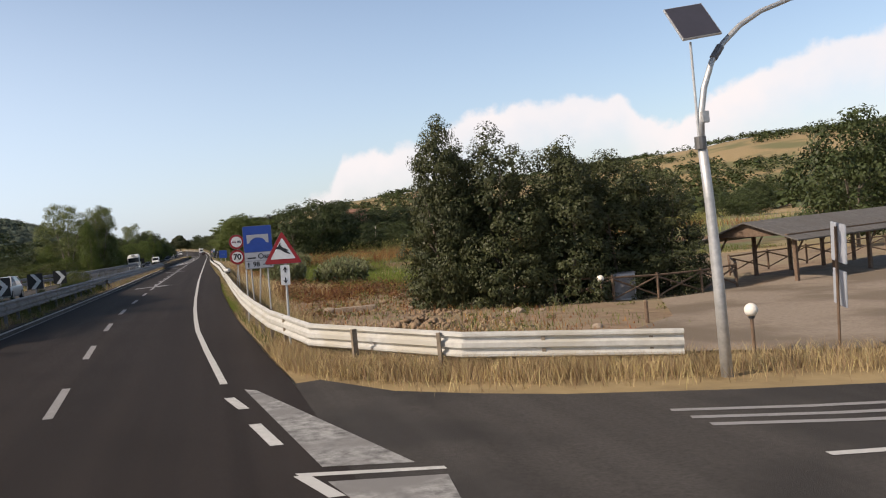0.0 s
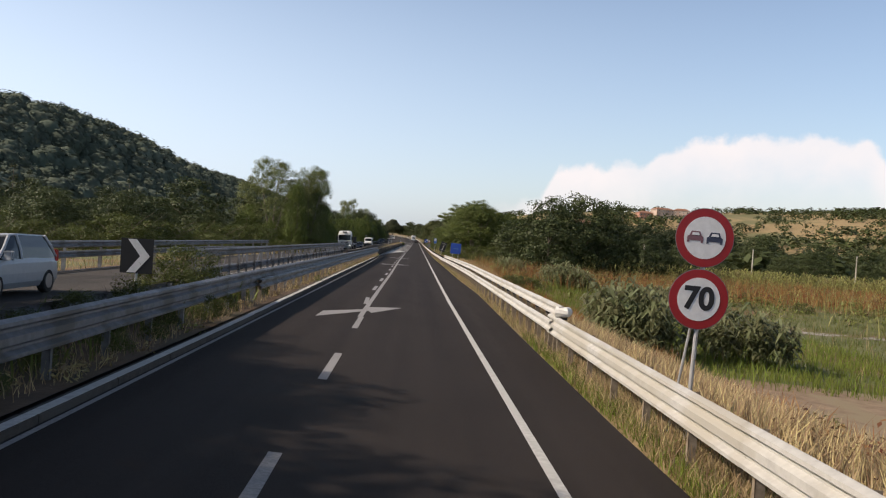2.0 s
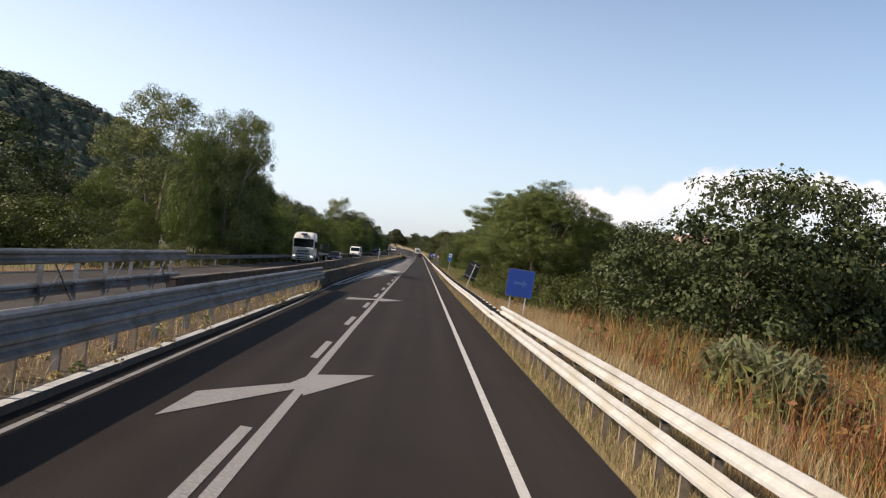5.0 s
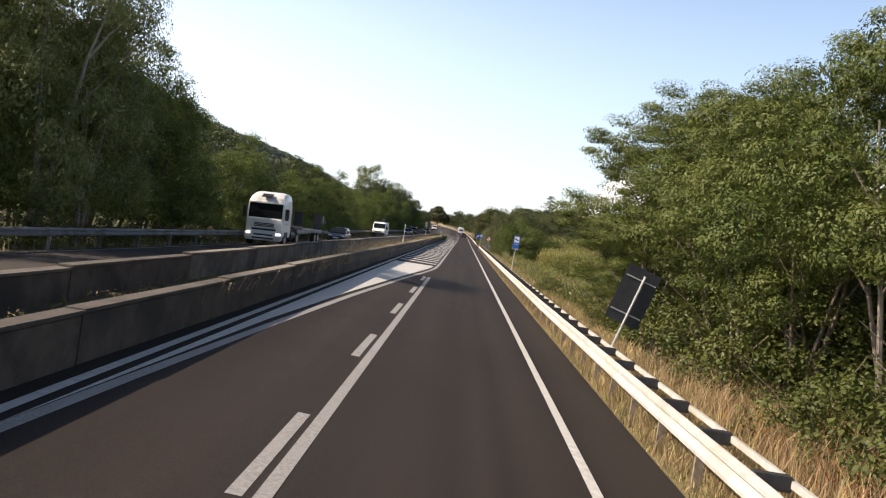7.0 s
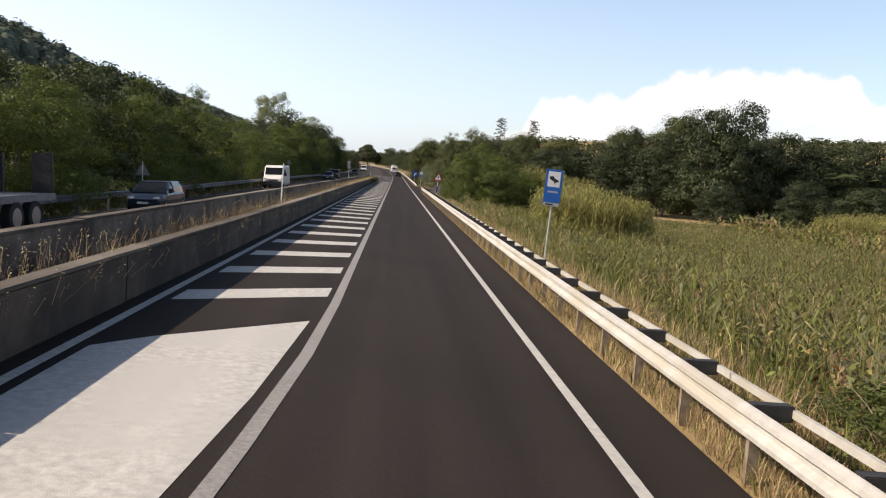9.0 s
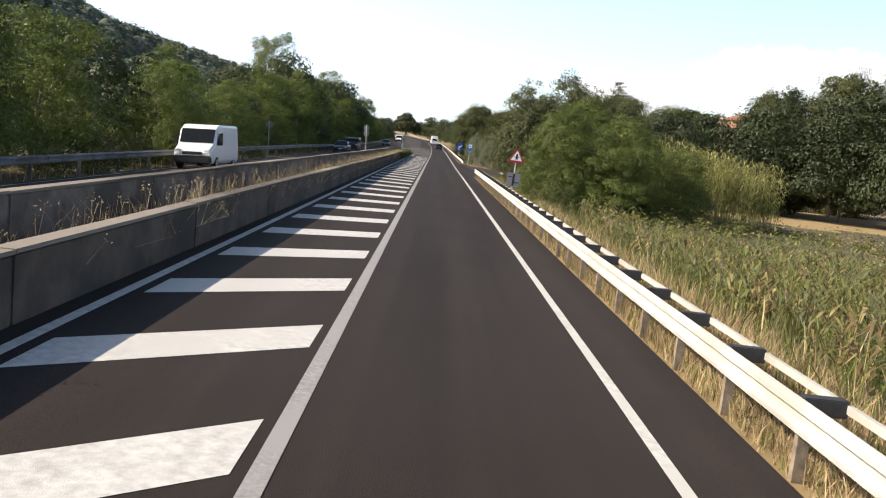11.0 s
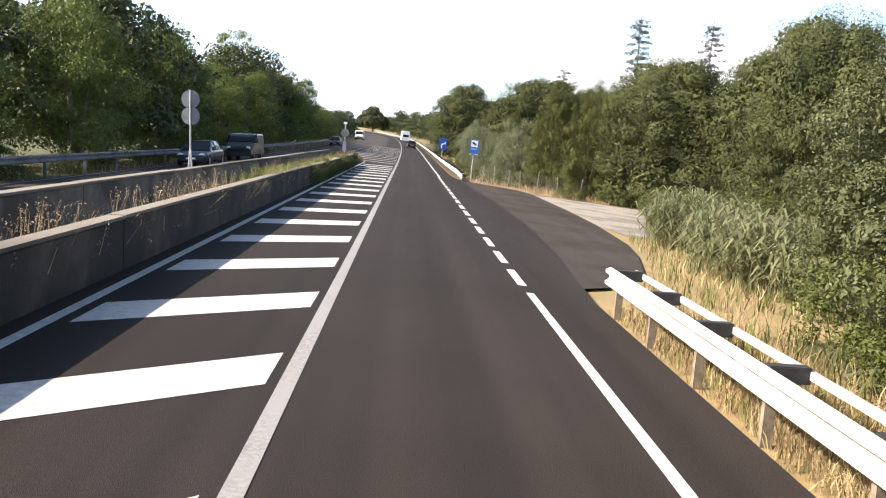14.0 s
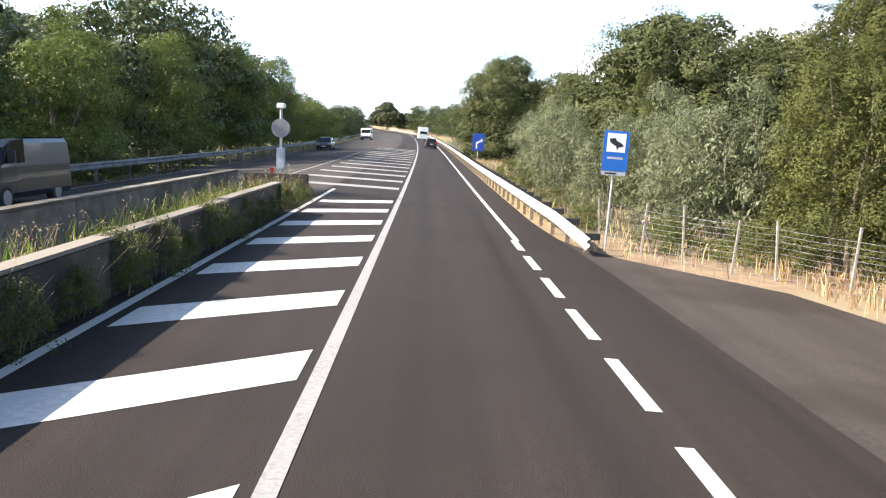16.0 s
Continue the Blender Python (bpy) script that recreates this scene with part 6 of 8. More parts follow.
guardrail("guardrail", RAIL_D, W2, STEEL, "pale guardrail rising out of the verge past the lay-by", 2.0, POST_RUST, block=0.3)
FAR = [(-15.0 + float(bend(y)), y, float(np.interp(y, [-40, 100, 150, 210, 255, 290, 345], [0.80, 0.80, 0.30, 0.18, 0.42, 0.58, 0.68])) + float(rise(y))) for y in list(range(-40, 340, 20)) + list(range(340, 640, 15))]
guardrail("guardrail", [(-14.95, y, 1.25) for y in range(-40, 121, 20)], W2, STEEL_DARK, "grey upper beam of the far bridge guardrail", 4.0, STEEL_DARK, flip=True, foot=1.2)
guardrail("guardrail", FAR, W2, STEEL_DARK, "dark grey guardrail beyond the oncoming carriageway", 4.0, STEEL_DARK, flip=True, foot=0.6)
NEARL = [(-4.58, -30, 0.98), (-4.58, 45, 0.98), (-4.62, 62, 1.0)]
guardrail("guardrail", NEARL, W3, STEEL_DARK, "dark grey three-wave guardrail along the median kerb", 2.0, STEEL_DARK, flip=True, foot=0.72)
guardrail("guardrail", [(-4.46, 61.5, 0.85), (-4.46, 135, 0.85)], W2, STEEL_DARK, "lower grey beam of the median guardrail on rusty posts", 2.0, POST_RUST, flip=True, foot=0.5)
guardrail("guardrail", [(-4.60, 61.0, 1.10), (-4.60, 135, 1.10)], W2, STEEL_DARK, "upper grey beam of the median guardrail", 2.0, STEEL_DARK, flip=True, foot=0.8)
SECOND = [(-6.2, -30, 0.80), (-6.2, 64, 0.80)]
guardrail("guardrail", SECOND, W2, STEEL_DARK, "dark grey guardrail on the far edge of the median", 2.0, STEEL_DARK, foot=0.5)

# bridge parapet of the other carriageway: posts, raking braces and beams
par = thing("bridge_parapet", pose(0, 0, 0), "grey steel bridge parapet with posts, braces and two beams", "parapet")
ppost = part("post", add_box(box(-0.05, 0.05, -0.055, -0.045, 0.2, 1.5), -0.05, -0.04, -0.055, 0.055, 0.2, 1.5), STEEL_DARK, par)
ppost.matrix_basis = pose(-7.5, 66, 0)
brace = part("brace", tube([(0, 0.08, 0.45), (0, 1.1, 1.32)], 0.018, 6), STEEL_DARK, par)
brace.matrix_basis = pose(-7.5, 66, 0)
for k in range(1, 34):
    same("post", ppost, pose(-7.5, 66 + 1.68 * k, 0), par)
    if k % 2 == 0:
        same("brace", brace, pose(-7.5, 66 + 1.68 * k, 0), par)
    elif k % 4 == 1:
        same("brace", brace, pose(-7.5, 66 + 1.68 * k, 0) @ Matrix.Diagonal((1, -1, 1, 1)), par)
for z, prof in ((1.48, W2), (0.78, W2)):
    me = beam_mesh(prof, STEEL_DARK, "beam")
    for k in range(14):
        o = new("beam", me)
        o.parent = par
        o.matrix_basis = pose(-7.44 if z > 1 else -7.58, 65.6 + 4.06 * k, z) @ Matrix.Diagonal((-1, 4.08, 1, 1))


# ---- signs ----
def plate(outline, y0, y1):
    """A flat piece: an outline in x and z between two depths."""
    bm = bmesh.new()
    a = [bm.verts.new((x, y0, z)) for x, z in outline]
    b = [bm.verts.new((x, y1, z)) for x, z in outline]
    bm.faces.new(a)
    bm.faces.new(b[::-1])
    n = len(a)
    for i in range(n):
        bm.faces.new((a[i], b[i], b[(i + 1) % n], a[(i + 1) % n]))
    bmesh.ops.recalc_face_normals(bm, faces=bm.faces[:])
    return bm


def circle(cx, cz, r, n=36):
    return [(cx + r * math.cos(2 * math.pi * k / n), cz + r * math.sin(2 * math.pi * k / n)) for k in range(n)]


def rect(x0, x1, z0, z1):
    return [(x0, z0), (x1, z0), (x1, z1), (x0, z1)]


def soft_rect(x0, x1, z0, z1, r=0.04):
    out = []
    for cx, cz, a0 in ((x1 - r, z0 + r, -90), (x1 - r, z1 - r, 0), (x0 + r, z1 - r, 90), (x0 + r, z0 + r, 180)):
        out += [(cx + r * math.cos(radians(a0 + 22.5 * k)), cz + r * math.sin(radians(a0 + 22.5 * k))) for k in range(5)]
    return out


def triangle(cx, z0, side, r=0.05):
    pts = [(cx - side / 2, z0), (cx + side / 2, z0), (cx, z0 + side * 0.866)]
    mid = Vector((cx, z0 + side * 0.289))
    out = []
    for i, p in enumerate(pts):
        a, b, p = Vector(pts[i - 1]), Vector(pts[(i + 1) % 3]), Vector(p)
        out += [tuple(p.lerp(a, r / side * 1.4)), tuple(p.lerp(mid, r / side * 0.9)), tuple(p.lerp(b, r / side * 1.4))]
    return out


def lettering(name, text, x, y, z, size, mat, parent, bold=0.012):
    cu = bpy.data.curves.new(name, "FONT")
    cu.body, cu.size, cu.align_x, cu.align_y, cu.extrude, cu.offset = text, size, "CENTER", "CENTER", 0.002, bold
    tmp = bpy.data.objects.new(name, cu)
    me = bpy.data.meshes.new_from_object(tmp)
    bpy.data.objects.remove(tmp)
    me.transform(pose(x, y, z, 90, 0, 0))
    me.materials.clear()
    me.materials.append(mat)
    ob = new(name, me)
    ob.parent = parent
    return ob


def sign_thing(name, x, y, label, turn=0.0, tilt=0.0, group=""):
    return thing(name, pose(x, y, 0, 0, tilt, turn), label, "road sign", group)


def face(name, outline, depth, mat, parent, label=""):
    """Sign layers step towards the driver by depth, in 3 mm layers."""
    return part(name, plate(outline, -0.003 * depth - 0.004, -0.003 * depth), mat, parent, label)


def pole(s, x, z0, z1, r=0.032, y=0.035, mat=None):
    return part("pole", tube([(x, y, z0), (x, y, z1)], r, 10), mat or POLE, s)


def g0(x, y):
    return float(land(x, y)) - 0.3


# deer crossing
s = sign_thing("warning_sign", 4.26, 19.9, "red-bordered triangular deer warning sign on a steel pole", 0, 2)
face("back_plate", triangle(0, 1.87, 0.93), 0, SIGN_BACK, s)
face("border", triangle(0, 1.88, 0.91), 1.5, SIGN_RED, s)
face("panel", triangle(0, 1.99, 0.60, 0.02), 3, SIGN_WHITE, s)
face("symbol", [(-0.16, 2.24), (-0.06, 2.22), (0.06, 2.14), (0.17, 2.10), (0.18, 2.12), (0.10, 2.17), (0.14, 2.20), (0.09, 2.23), (0.0, 2.27), (-0.05, 2.34), (-0.03, 2.38), (-0.07, 2.37), (-0.10, 2.31), (-0.12, 2.29), (-0.17, 2.26)], 4.5, SIGN_BLACK, s)
face("distance_plate", soft_rect(-0.08, 0.14, 1.36, 1.84, 0.02), 1, SIGN_WHITE, s)
face("symbol", [(0.015, 1.66), (0.045, 1.66), (0.045, 1.74), (0.09, 1.71), (0.03, 1.81), (-0.03, 1.71), (0.015, 1.74)], 3, SIGN_BLACK, s)
face("symbol", [(0.015, 1.54), (0.045, 1.54), (0.045, 1.46), (0.09, 1.49), (0.03, 1.39), (-0.03, 1.49), (0.015, 1.46)], 3, SIGN_BLACK, s)
pole(s, 0.05, g0(4.3, 19.9), 2.5)
# bridge sign
s = sign_thing("bridge_sign", 4.2, 28.2, "tall blue bridge name sign on slanted steel legs", 0, 1)
face("back_plate", soft_rect(-0.48, 0.48, 1.60, 3.06, 0.05), 0, SIGN_BACK, s)
face("panel", soft_rect(-0.47, 0.47, 2.17, 3.05, 0.05), 2, SIGN_BLUE, s)
arch = [(-0.36, 2.47), (-0.36, 2.76), (0.36, 2.76), (0.36, 2.47), (0.30, 2.47)] + [(0.29 * math.cos(radians(a)), 2.42 + 0.24 * math.sin(radians(a))) for a in range(15, 166, 15)] + [(-0.30, 2.47)]
face("symbol", arch, 4, SIGN_GREY, s)
face("name_plate", rect(-0.46, 0.46, 1.88, 2.155), 2, SIGN_GREY, s)
lettering("lettering", "Osa", 0.17, -0.014, 2.01, 0.25, SIGN_BLACK, s, 0.003)
face("small_bar", rect(-0.38, -0.10, 1.95, 1.99), 4, SIGN_BLACK, s)
face("distance_plate", rect(-0.46, 0.46, 1.62, 1.865), 2, SIGN_GREY, s)
lettering("lettering", "98", -0.1, -0.014, 1.745, 0.23, SIGN_BLACK, s, 0.004)
for ax in (-0.36, 0.38):
    face("symbol", [(ax - 0.015, 1.66), (ax + 0.015, 1.66), (ax + 0.015, 1.77), (ax + 0.045, 1.76), (ax, 1.83), (ax - 0.045, 1.76), (ax - 0.015, 1.77)], 4, SIGN_BLACK, s)
face("small_bar", rect(0.12, 0.24, 1.72, 1.75), 4, SIGN_BLACK, s)
for x0, x1, yy in ((-0.42, -0.5, 0.05), (-0.30, -0.22, 0.5), (0.12, -0.14, 0.5), (0.27, 0.27, 0.05)):
    part("leg", tube([(x0, 0.05, 2.6), (x1, yy, g0(4.2, 28.2))], 0.028, 8), POLE, s)
# no overtaking and speed limit
s = sign_thing("speed_limit_sign", 4.14, 49.8, "two round red-bordered signs, no overtaking over a 70 limit", 0, 2)
for z, r in ((2.75, 0.44), (1.84, 0.45)):
    face("back_plate", circle(0, z, r), 0, SIGN_BACK, s)
    face("border", circle(0, z, r - 0.01), 1.5, SIGN_RED, s)
    face("panel", circle(0, z, r * 0.71), 3, SIGN_WHITE, s)
lettering("lettering", "70", 0.0, -0.016, 1.84, 0.46, SIGN_BLACK, s, 0.016)
for cx, mt in ((-0.145, plain("sign_red_faded", (0.20, 0.10, 0.12), 0.6)), (0.145, plain("sign_slate", (0.035, 0.045, 0.085), 0.6))):
    face("symbol", [(cx - 0.12, 2.67), (cx - 0.12, 2.76), (cx - 0.09, 2.775), (cx - 0.065, 2.84), (cx + 0.065, 2.84), (cx + 0.09, 2.775), (cx + 0.12, 2.76), (cx + 0.12, 2.67), (cx + 0.085, 2.67), (cx + 0.085, 2.70), (cx - 0.085, 2.70), (cx - 0.085, 2.67)], 4.5, mt, s)
    face("symbol_window", [(cx - 0.06, 2.78), (cx + 0.06, 2.78), (cx + 0.045, 2.82), (cx - 0.045, 2.82)], 6, SIGN_WHITE, s)
pole(s, 0.03, g0(4.2, 49.8), 3.05)
part("brace", tube([(-0.0, 0.06, 1.9), (-0.12, 0.5, g0(4.2, 50.2))], 0.022, 8), POLE, s)
# chevrons on the median
chev = sign_thing("chevron_board", -6.95, 50.4, "black and white chevron board on a steel post", 3, 0, "chevron boards")
face("panel", rect(-0.4, 0.4, 1.12, 2.0), 0, SIGN_BLACK, chev)
face("symbol", [(-0.24, 1.98), (-0.02, 1.98), (0.32, 1.56), (-0.02, 1.14), (-0.24, 1.14), (0.08, 1.56)], 2, SIGN_WHITE, chev)
pole(chev, 0, 0.1, 1.3)
copy_thing(chev, pose(-7.0, 58.6, 0.0, 0, 0, 3))
copy_thing(chev, pose(-6.9, 42.3, 0.0, 0, 0, 3))
# plain blue sign and the dark leaning sign turned away
s = sign_thing("direction_sign", 4.62, 133.7, "plain dark blue square sign with a pale arrow", 0, 2)
face("back_plate", soft_rect(-0.62, 0.62, 1.05, 2.32, 0.06), 0, SIGN_BACK, s)
face("panel", soft_rect(-0.60, 0.60, 1.07, 2.30, 0.06), 1.5, SIGN_BLUE, s)
face("symbol", [(-0.3, 1.62), (0.12, 1.62), (0.12, 1.5), (0.34, 1.68), (0.12, 1.86), (0.12, 1.74), (-0.3, 1.74)], 3, plain("sign_faded_blue", (0.05, 0.12, 0.32)), s)
pole(s, -0.35, g0(4.6, 133.7), 2.0)
pole(s, 0.35, g0(4.6, 133.7), 2.0)
s = thing("leaning_sign", pose(3.50, 156.2, 0.45, 0, 16.5, 0), "dark sign turned away, leaning over on its pale pole", "road sign")
# Blackish instead of SIGN_BACK grey: the back's shade is in the colour.
face("panel", soft_rect(-0.40, 0.46, 0.56, 1.97, 0.03), 0, material("sign_back_shaded", (0.010, 0.012, 0.016), (0.028, 0.030, 0.034), 5, 0.6), s)
part("pole", tube([(0.08, -0.05, -0.8), (0.08, -0.05, 1.82)], 0.03, 8), POLE, s)
part("bracket", box(-0.36, 0.42, -0.03, -0.012, 0.80, 0.83), POLE, s)
part("bracket", box(-0.36, 0.42, -0.03, -0.012, 1.68, 1.71), POLE, s)


# lay-by signs
def layby_sign(x, y, w, z0, z1, px):
    s = sign_thing("lay_by_sign", x, y, "blue emergency lay-by sign with a white pictogram on a pole", 0, 2.5, "lay-by signs")
    h = z1 - z0
    face("back_plate", soft_rect(-w / 2, w / 2, z0, z1, 0.03), 0, SIGN_BACK, s)
    face("panel", soft_rect(-w / 2 + 0.005, w / 2 - 0.005, z0 + 0.1 * h, z1 - 0.005, 0.03), 1.5, plain("sign_sky_blue", (0.012, 0.11, 0.42), 0.4), s)
    a, b, cz = -w * 0.36, w * 0.36, z0 + 0.72 * h
    face("pictogram_panel", rect(a, b, z0 + 0.52 * h, z0 + 0.94 * h), 3, SIGN_WHITE, s)
    k = w
    face("pictogram", [(-0.28 * k, cz + 0.16 * k), (-0.05 * k, cz + 0.2 * k), (0.0, cz + 0.1 * k), (0.24 * k, cz - 0.02 * k), (0.3 * k, cz - 0.1 * k), (0.1 * k, cz - 0.16 * k), (0.04 * k, cz - 0.26 * k), (0.0, cz - 0.12 * k), (-0.18 * k, cz - 0.02 * k), (-0.26 * k, cz + 0.04 * k)], 4.5, SIGN_BLACK, s)
    face("text_bar", rect(-w * 0.3, w * 0.3, z0 + 0.36 * h, z0 + 0.41 * h), 3, SIGN_GREY, s)
    face("plate", rect(-w * 0.46, w * 0.46, z0, z0 + 0.085 * h), 3, SIGN_GREY, s)
    face("text_bar", rect(-w * 0.34, w * 0.1, z0 + 0.025 * h, z0 + 0.06 * h), 4.5, SIGN_BLACK, s)
    pole(s, px, g0(x, y), z0 + 0.6 * h, 0.028)
    return s


layby_sign(3.6, 199.0, 0.50, 1.86, 2.92, 0.03)
layby_sign(3.7, 329.5, 0.63, 1.66, 2.74, 0.0)
s = sign_thing("turn_sign", 3.8, 385, "blue square sign with a white turning arrow", 0, 2)
face("back_plate", soft_rect(-0.55, 0.55, 1.3, 2.9, 0.06), 0, SIGN_BACK, s)
face("panel", soft_rect(-0.54, 0.54, 1.31, 2.89, 0.06), 1.5, SIGN_BLUE, s)
face("symbol", [(-0.2, 1.5), (-0.08, 1.5), (-0.08, 1.95), (0.28, 2.2), (0.28, 2.0), (0.4, 2.3), (0.28, 2.5), (0.28, 2.34), (-0.2, 2.1)], 3, SIGN_WHITE, s)
pole(s, 0, g0(3.8, 385), 2.6)
# junction warning with its panel
s = sign_thing("warning_sign", 3.36, 259.0, "red-bordered triangular junction sign over a grey lane panel", 0, 2.5)
face("back_plate", triangle(0, 1.85, 0.92), 0, SIGN_BACK, s)
face("border", triangle(0, 1.86, 0.90), 1.5, SIGN_RED, s)
face("panel", triangle(0, 1.97, 0.60, 0.02), 3, SIGN_WHITE, s)
face("symbol", [(-0.055, 2.0), (0, 2.05), (0.055, 2.0), (0.055, 2.14), (0.14, 2.14), (0.14, 2.18), (0.055, 2.18), (0.05, 2.28), (0, 2.34), (-0.05, 2.28), (-0.055, 2.18), (-0.14, 2.18), (-0.14, 2.14), (-0.055, 2.14)], 4.5, SIGN_BLACK, s)
face("lane_panel", rect(-0.35, 0.35, 0.60, 1.31), 1, plain("panel_grey_violet", (0.17, 0.165, 0.19), 0.6), s)
face("symbol", rect(-0.05, 0.05, 0.64, 1.27), 3, SIGN_BLACK, s)
face("symbol", rect(-0.29, -0.05, 1.08, 1.12), 3, SIGN_BLACK, s)
face("symbol", rect(0.05, 0.29, 0.80, 0.84), 3, SIGN_BLACK, s)
pole(s, 0.0, g0(3.4, 259), 2.3)
# signs of the other carriageway, seen from behind
s = thing("round_sign", pose(-8.05, 300.2, 0.3, 0, 2, 180), "pair of round signs seen from behind on a forked pole", "road sign")
for z in (2.35, 2.9):
    part("panel", plate(circle(0, z, 0.30), -0.02, 0.0), SIGN_BACK, s)
part("pole", tube([(0, 0.03, 0.6), (0, 0.03, 3.2)], 0.03, 8), POLE, s)
part("leg", tube([(0, 0.03, 1.4), (0.12, 0.1, -0.2)], 0.025, 8), POLE, s)
part("leg", tube([(0, 0.03, 1.4), (-0.12, 0.1, -0.2)], 0.025, 8), POLE, s)
s = thing("round_sign", pose(-15.5, 288, 0.0, 0, 2, 180), "single round sign seen from behind on a pole", "road sign")
part("panel", plate(circle(0, 2.5, 0.32), -0.02, 0.0), SIGN_BACK, s)
part("pole", tube([(0, 0.03, -0.3), (0, 0.03, 2.8)], 0.03, 8), POLE, s)
s = thing("triangle_sign", pose(-15.8, 225, -0.2, 0, 2, 180), "triangular sign seen from behind on a pole", "road sign")
part("panel", plate(triangle(0, 1.3, 0.85), -0.02, 0.0), SIGN_BACK, s)
part("pole", tube([(0, 0.03, -0.3), (0, 0.03, 2.1)], 0.03, 8), POLE, s)
s = thing("marker_pole", pose(-6.0, 213.3, 0.5), "thin pale marker pole between the median walls", "pole")
part("shaft", tube([(0, 0, -0.2), (0, 0, 1.95)], 0.028, 8), SIGN_WHITE, s)
# speed camera post at the end of the walls
s = thing("camera_post", pose(-6.0, 339, 0.35), "grey post with a camera box and a round sign", "camera post")
part("shaft", tube([(0, 0, -0.1), (0, 0, 2.9)], 0.05, 10), POLE, s)
part("camera_box", box(-0.13, 0.13, -0.2, 0.2, 2.9, 3.08, 0.02), SIGN_WHITE, s)
part("round_panel", plate(circle(0, 2.2, 0.33), -0.09, -0.07), SIGN_BACK, s)
part("cabinet", box(-0.14, 0.14, -0.12, 0.12, 0.75, 1.5, 0.02), SIGN_GREY, s)
part("marker_band", box(-0.36, -0.24, -0.1, 0.02, 0.0, 0.8, 0.01), SIGN_RED, s)

# ---- street lamp with solar panel ----
lz = float(land(11.1, 12.2))
lamp = thing("street_lamp", pose(11.08, 12.2, 0), "curved grey steel street lamp with a solar panel", "street lamp")
part("shaft", tube([(0.0, 0, lz - 0.3), (-0.02, 0, 1.0), (-0.06, 0, 2.4), (-0.12, 0, 3.5)], [0.105, 0.098, 0.085, 0.08], 14), POLE, lamp, shade=True)
part("arm", tube([(-0.12, 0, 3.45), (-0.08, 0, 3.9), (0.02, 0, 4.35), (0.22, 0, 4.8), (0.48, 0, 5.12), (0.85, 0, 5.42), (1.3, 0, 5.66), (1.97, 0, 5.88), (2.5, 0, 5.98)], [0.062, 0.058, 0.055, 0.052, 0.05, 0.048, 0.045, 0.042, 0.04], 12), POLE, lamp, shade=True)
part("sleeve", tube([(0.26, 0, 4.86), (0.42, 0, 5.06)], 0.07, 12), STEEL_DARK, lamp)
part("control_box", box(-0.12, 0.02, -0.1, -0.02, 3.75, 3.95, 0.01), POLE, lamp)
part("collar", tube([(-0.14, 0, 3.3), (-0.14, 0, 3.52)], 0.1, 12), STEEL_DARK, lamp)
part("panel_mast", tube([(-0.16, 0, 3.4), (-0.17, 0, 5.15)], 0.022, 8), POLE, lamp)
sp = thing("tmp", pose(0, 0, 0), "", "")
bpy.data.objects.remove(sp)
pan = part("solar_panel", box(-0.36, 0.36, -0.42, 0.42, -0.02, 0.02, 0.006), plain("panel_frame", (0.5, 0.5, 0.5), 0.4, 0.5), lamp)
pan.matrix_basis = pose(-0.1, 0.0, 5.5, 52, -6, -8)
part("cell_panel", box(-0.34, 0.34, -0.40, 0.40, -0.026, -0.021), plain("solar_cells", (0.050, 0.050, 0.065), 0.3), pan)
part("cell_panel", box(-0.34, 0.34, -0.40, 0.40, 0.021, 0.026), plain("solar_cells", (0.050, 0.050, 0.065), 0.3), pan)
head = part("lamp_head", box(-0.12, 0.32, -0.1, 0.1, -0.05, 0.06, 0.03), POLE, lamp)
head.matrix_basis = pose(2.6, 0, 6.0, 0, -8, 0)
GLOBE = plain("opal_globe", (0.78, 0.74, 0.66), 0.35)


def globe_lamp(x, y, h):
    z = float(land(x, y))
    s = thing("globe_lamp", pose(x, y, z), "low garden lamp with a white globe on a dark post", "lamp", "garden lamps")
    part("post", tube([(0, 0, -0.2), (0, 0, h - 0.14)], 0.035, 8), WOOD, s)
    bm = bmesh.new()
    bmesh.ops.create_uvsphere(bm, u_segments=18, v_segments=12, radius=0.135)
    bmesh.ops.translate(bm, verts=bm.verts, vec=(0, 0, h))
    part("globe", bm, GLOBE, s, shade=True)
    part("collar", tube([(0, 0, h - 0.17), (0, 0, h - 0.11)], 0.06, 10), SIGN_BLACK, s)


globe_lamp(12.78, 13.7, 0.96)
globe_lamp(16.4, 27.2, 0.95)
s = thing("information_sign", pose(14.3, 13.0, 0, 0, -6, 70), "narrow pale sign boards seen nearly edge-on on a pole", "sign")
part("upper_board", box(-0.32, 0.32, -0.02, 0.02, 1.0, 1.76, 0.01), SIGN_GREY, s)
part("lower_board", box(-0.28, 0.28, -0.02, 0.02, 0.15, 0.85, 0.01), SIGN_GREY, s)
part("pole", tube([(0, 0.05, g0(14.4, 13)), (0, 0.05, 1.7)], 0.03, 8), WOOD, s)
for x, y, w, h, lab in ((17.9, 28.3, 0.9, 1.05, "grey metal utility cabinet under the oaks"), (16.9, 28.6, 0.5, 0.55, "small grey utility box under the oaks")):
    z = float(land(x, y))
    s = thing("utility_cabinet", pose(x, y, z, 0, 0, -18), lab, "utility cabinet")
    part("body", box(-w / 2, w / 2, -0.2, 0.2, -0.05, h, 0.015), SIGN_GREY, s)
    part("door", box(-w / 2 + 0.05, w / 2 - 0.05, -0.215, -0.2, 0.08, h - 0.08, 0.006), SIGN_BACK, s)
    part("roof", box(-w / 2 - 0.03, w / 2 + 0.03, -0.24, 0.24, h, h + 0.04, 0.01), SIGN_BACK, s)
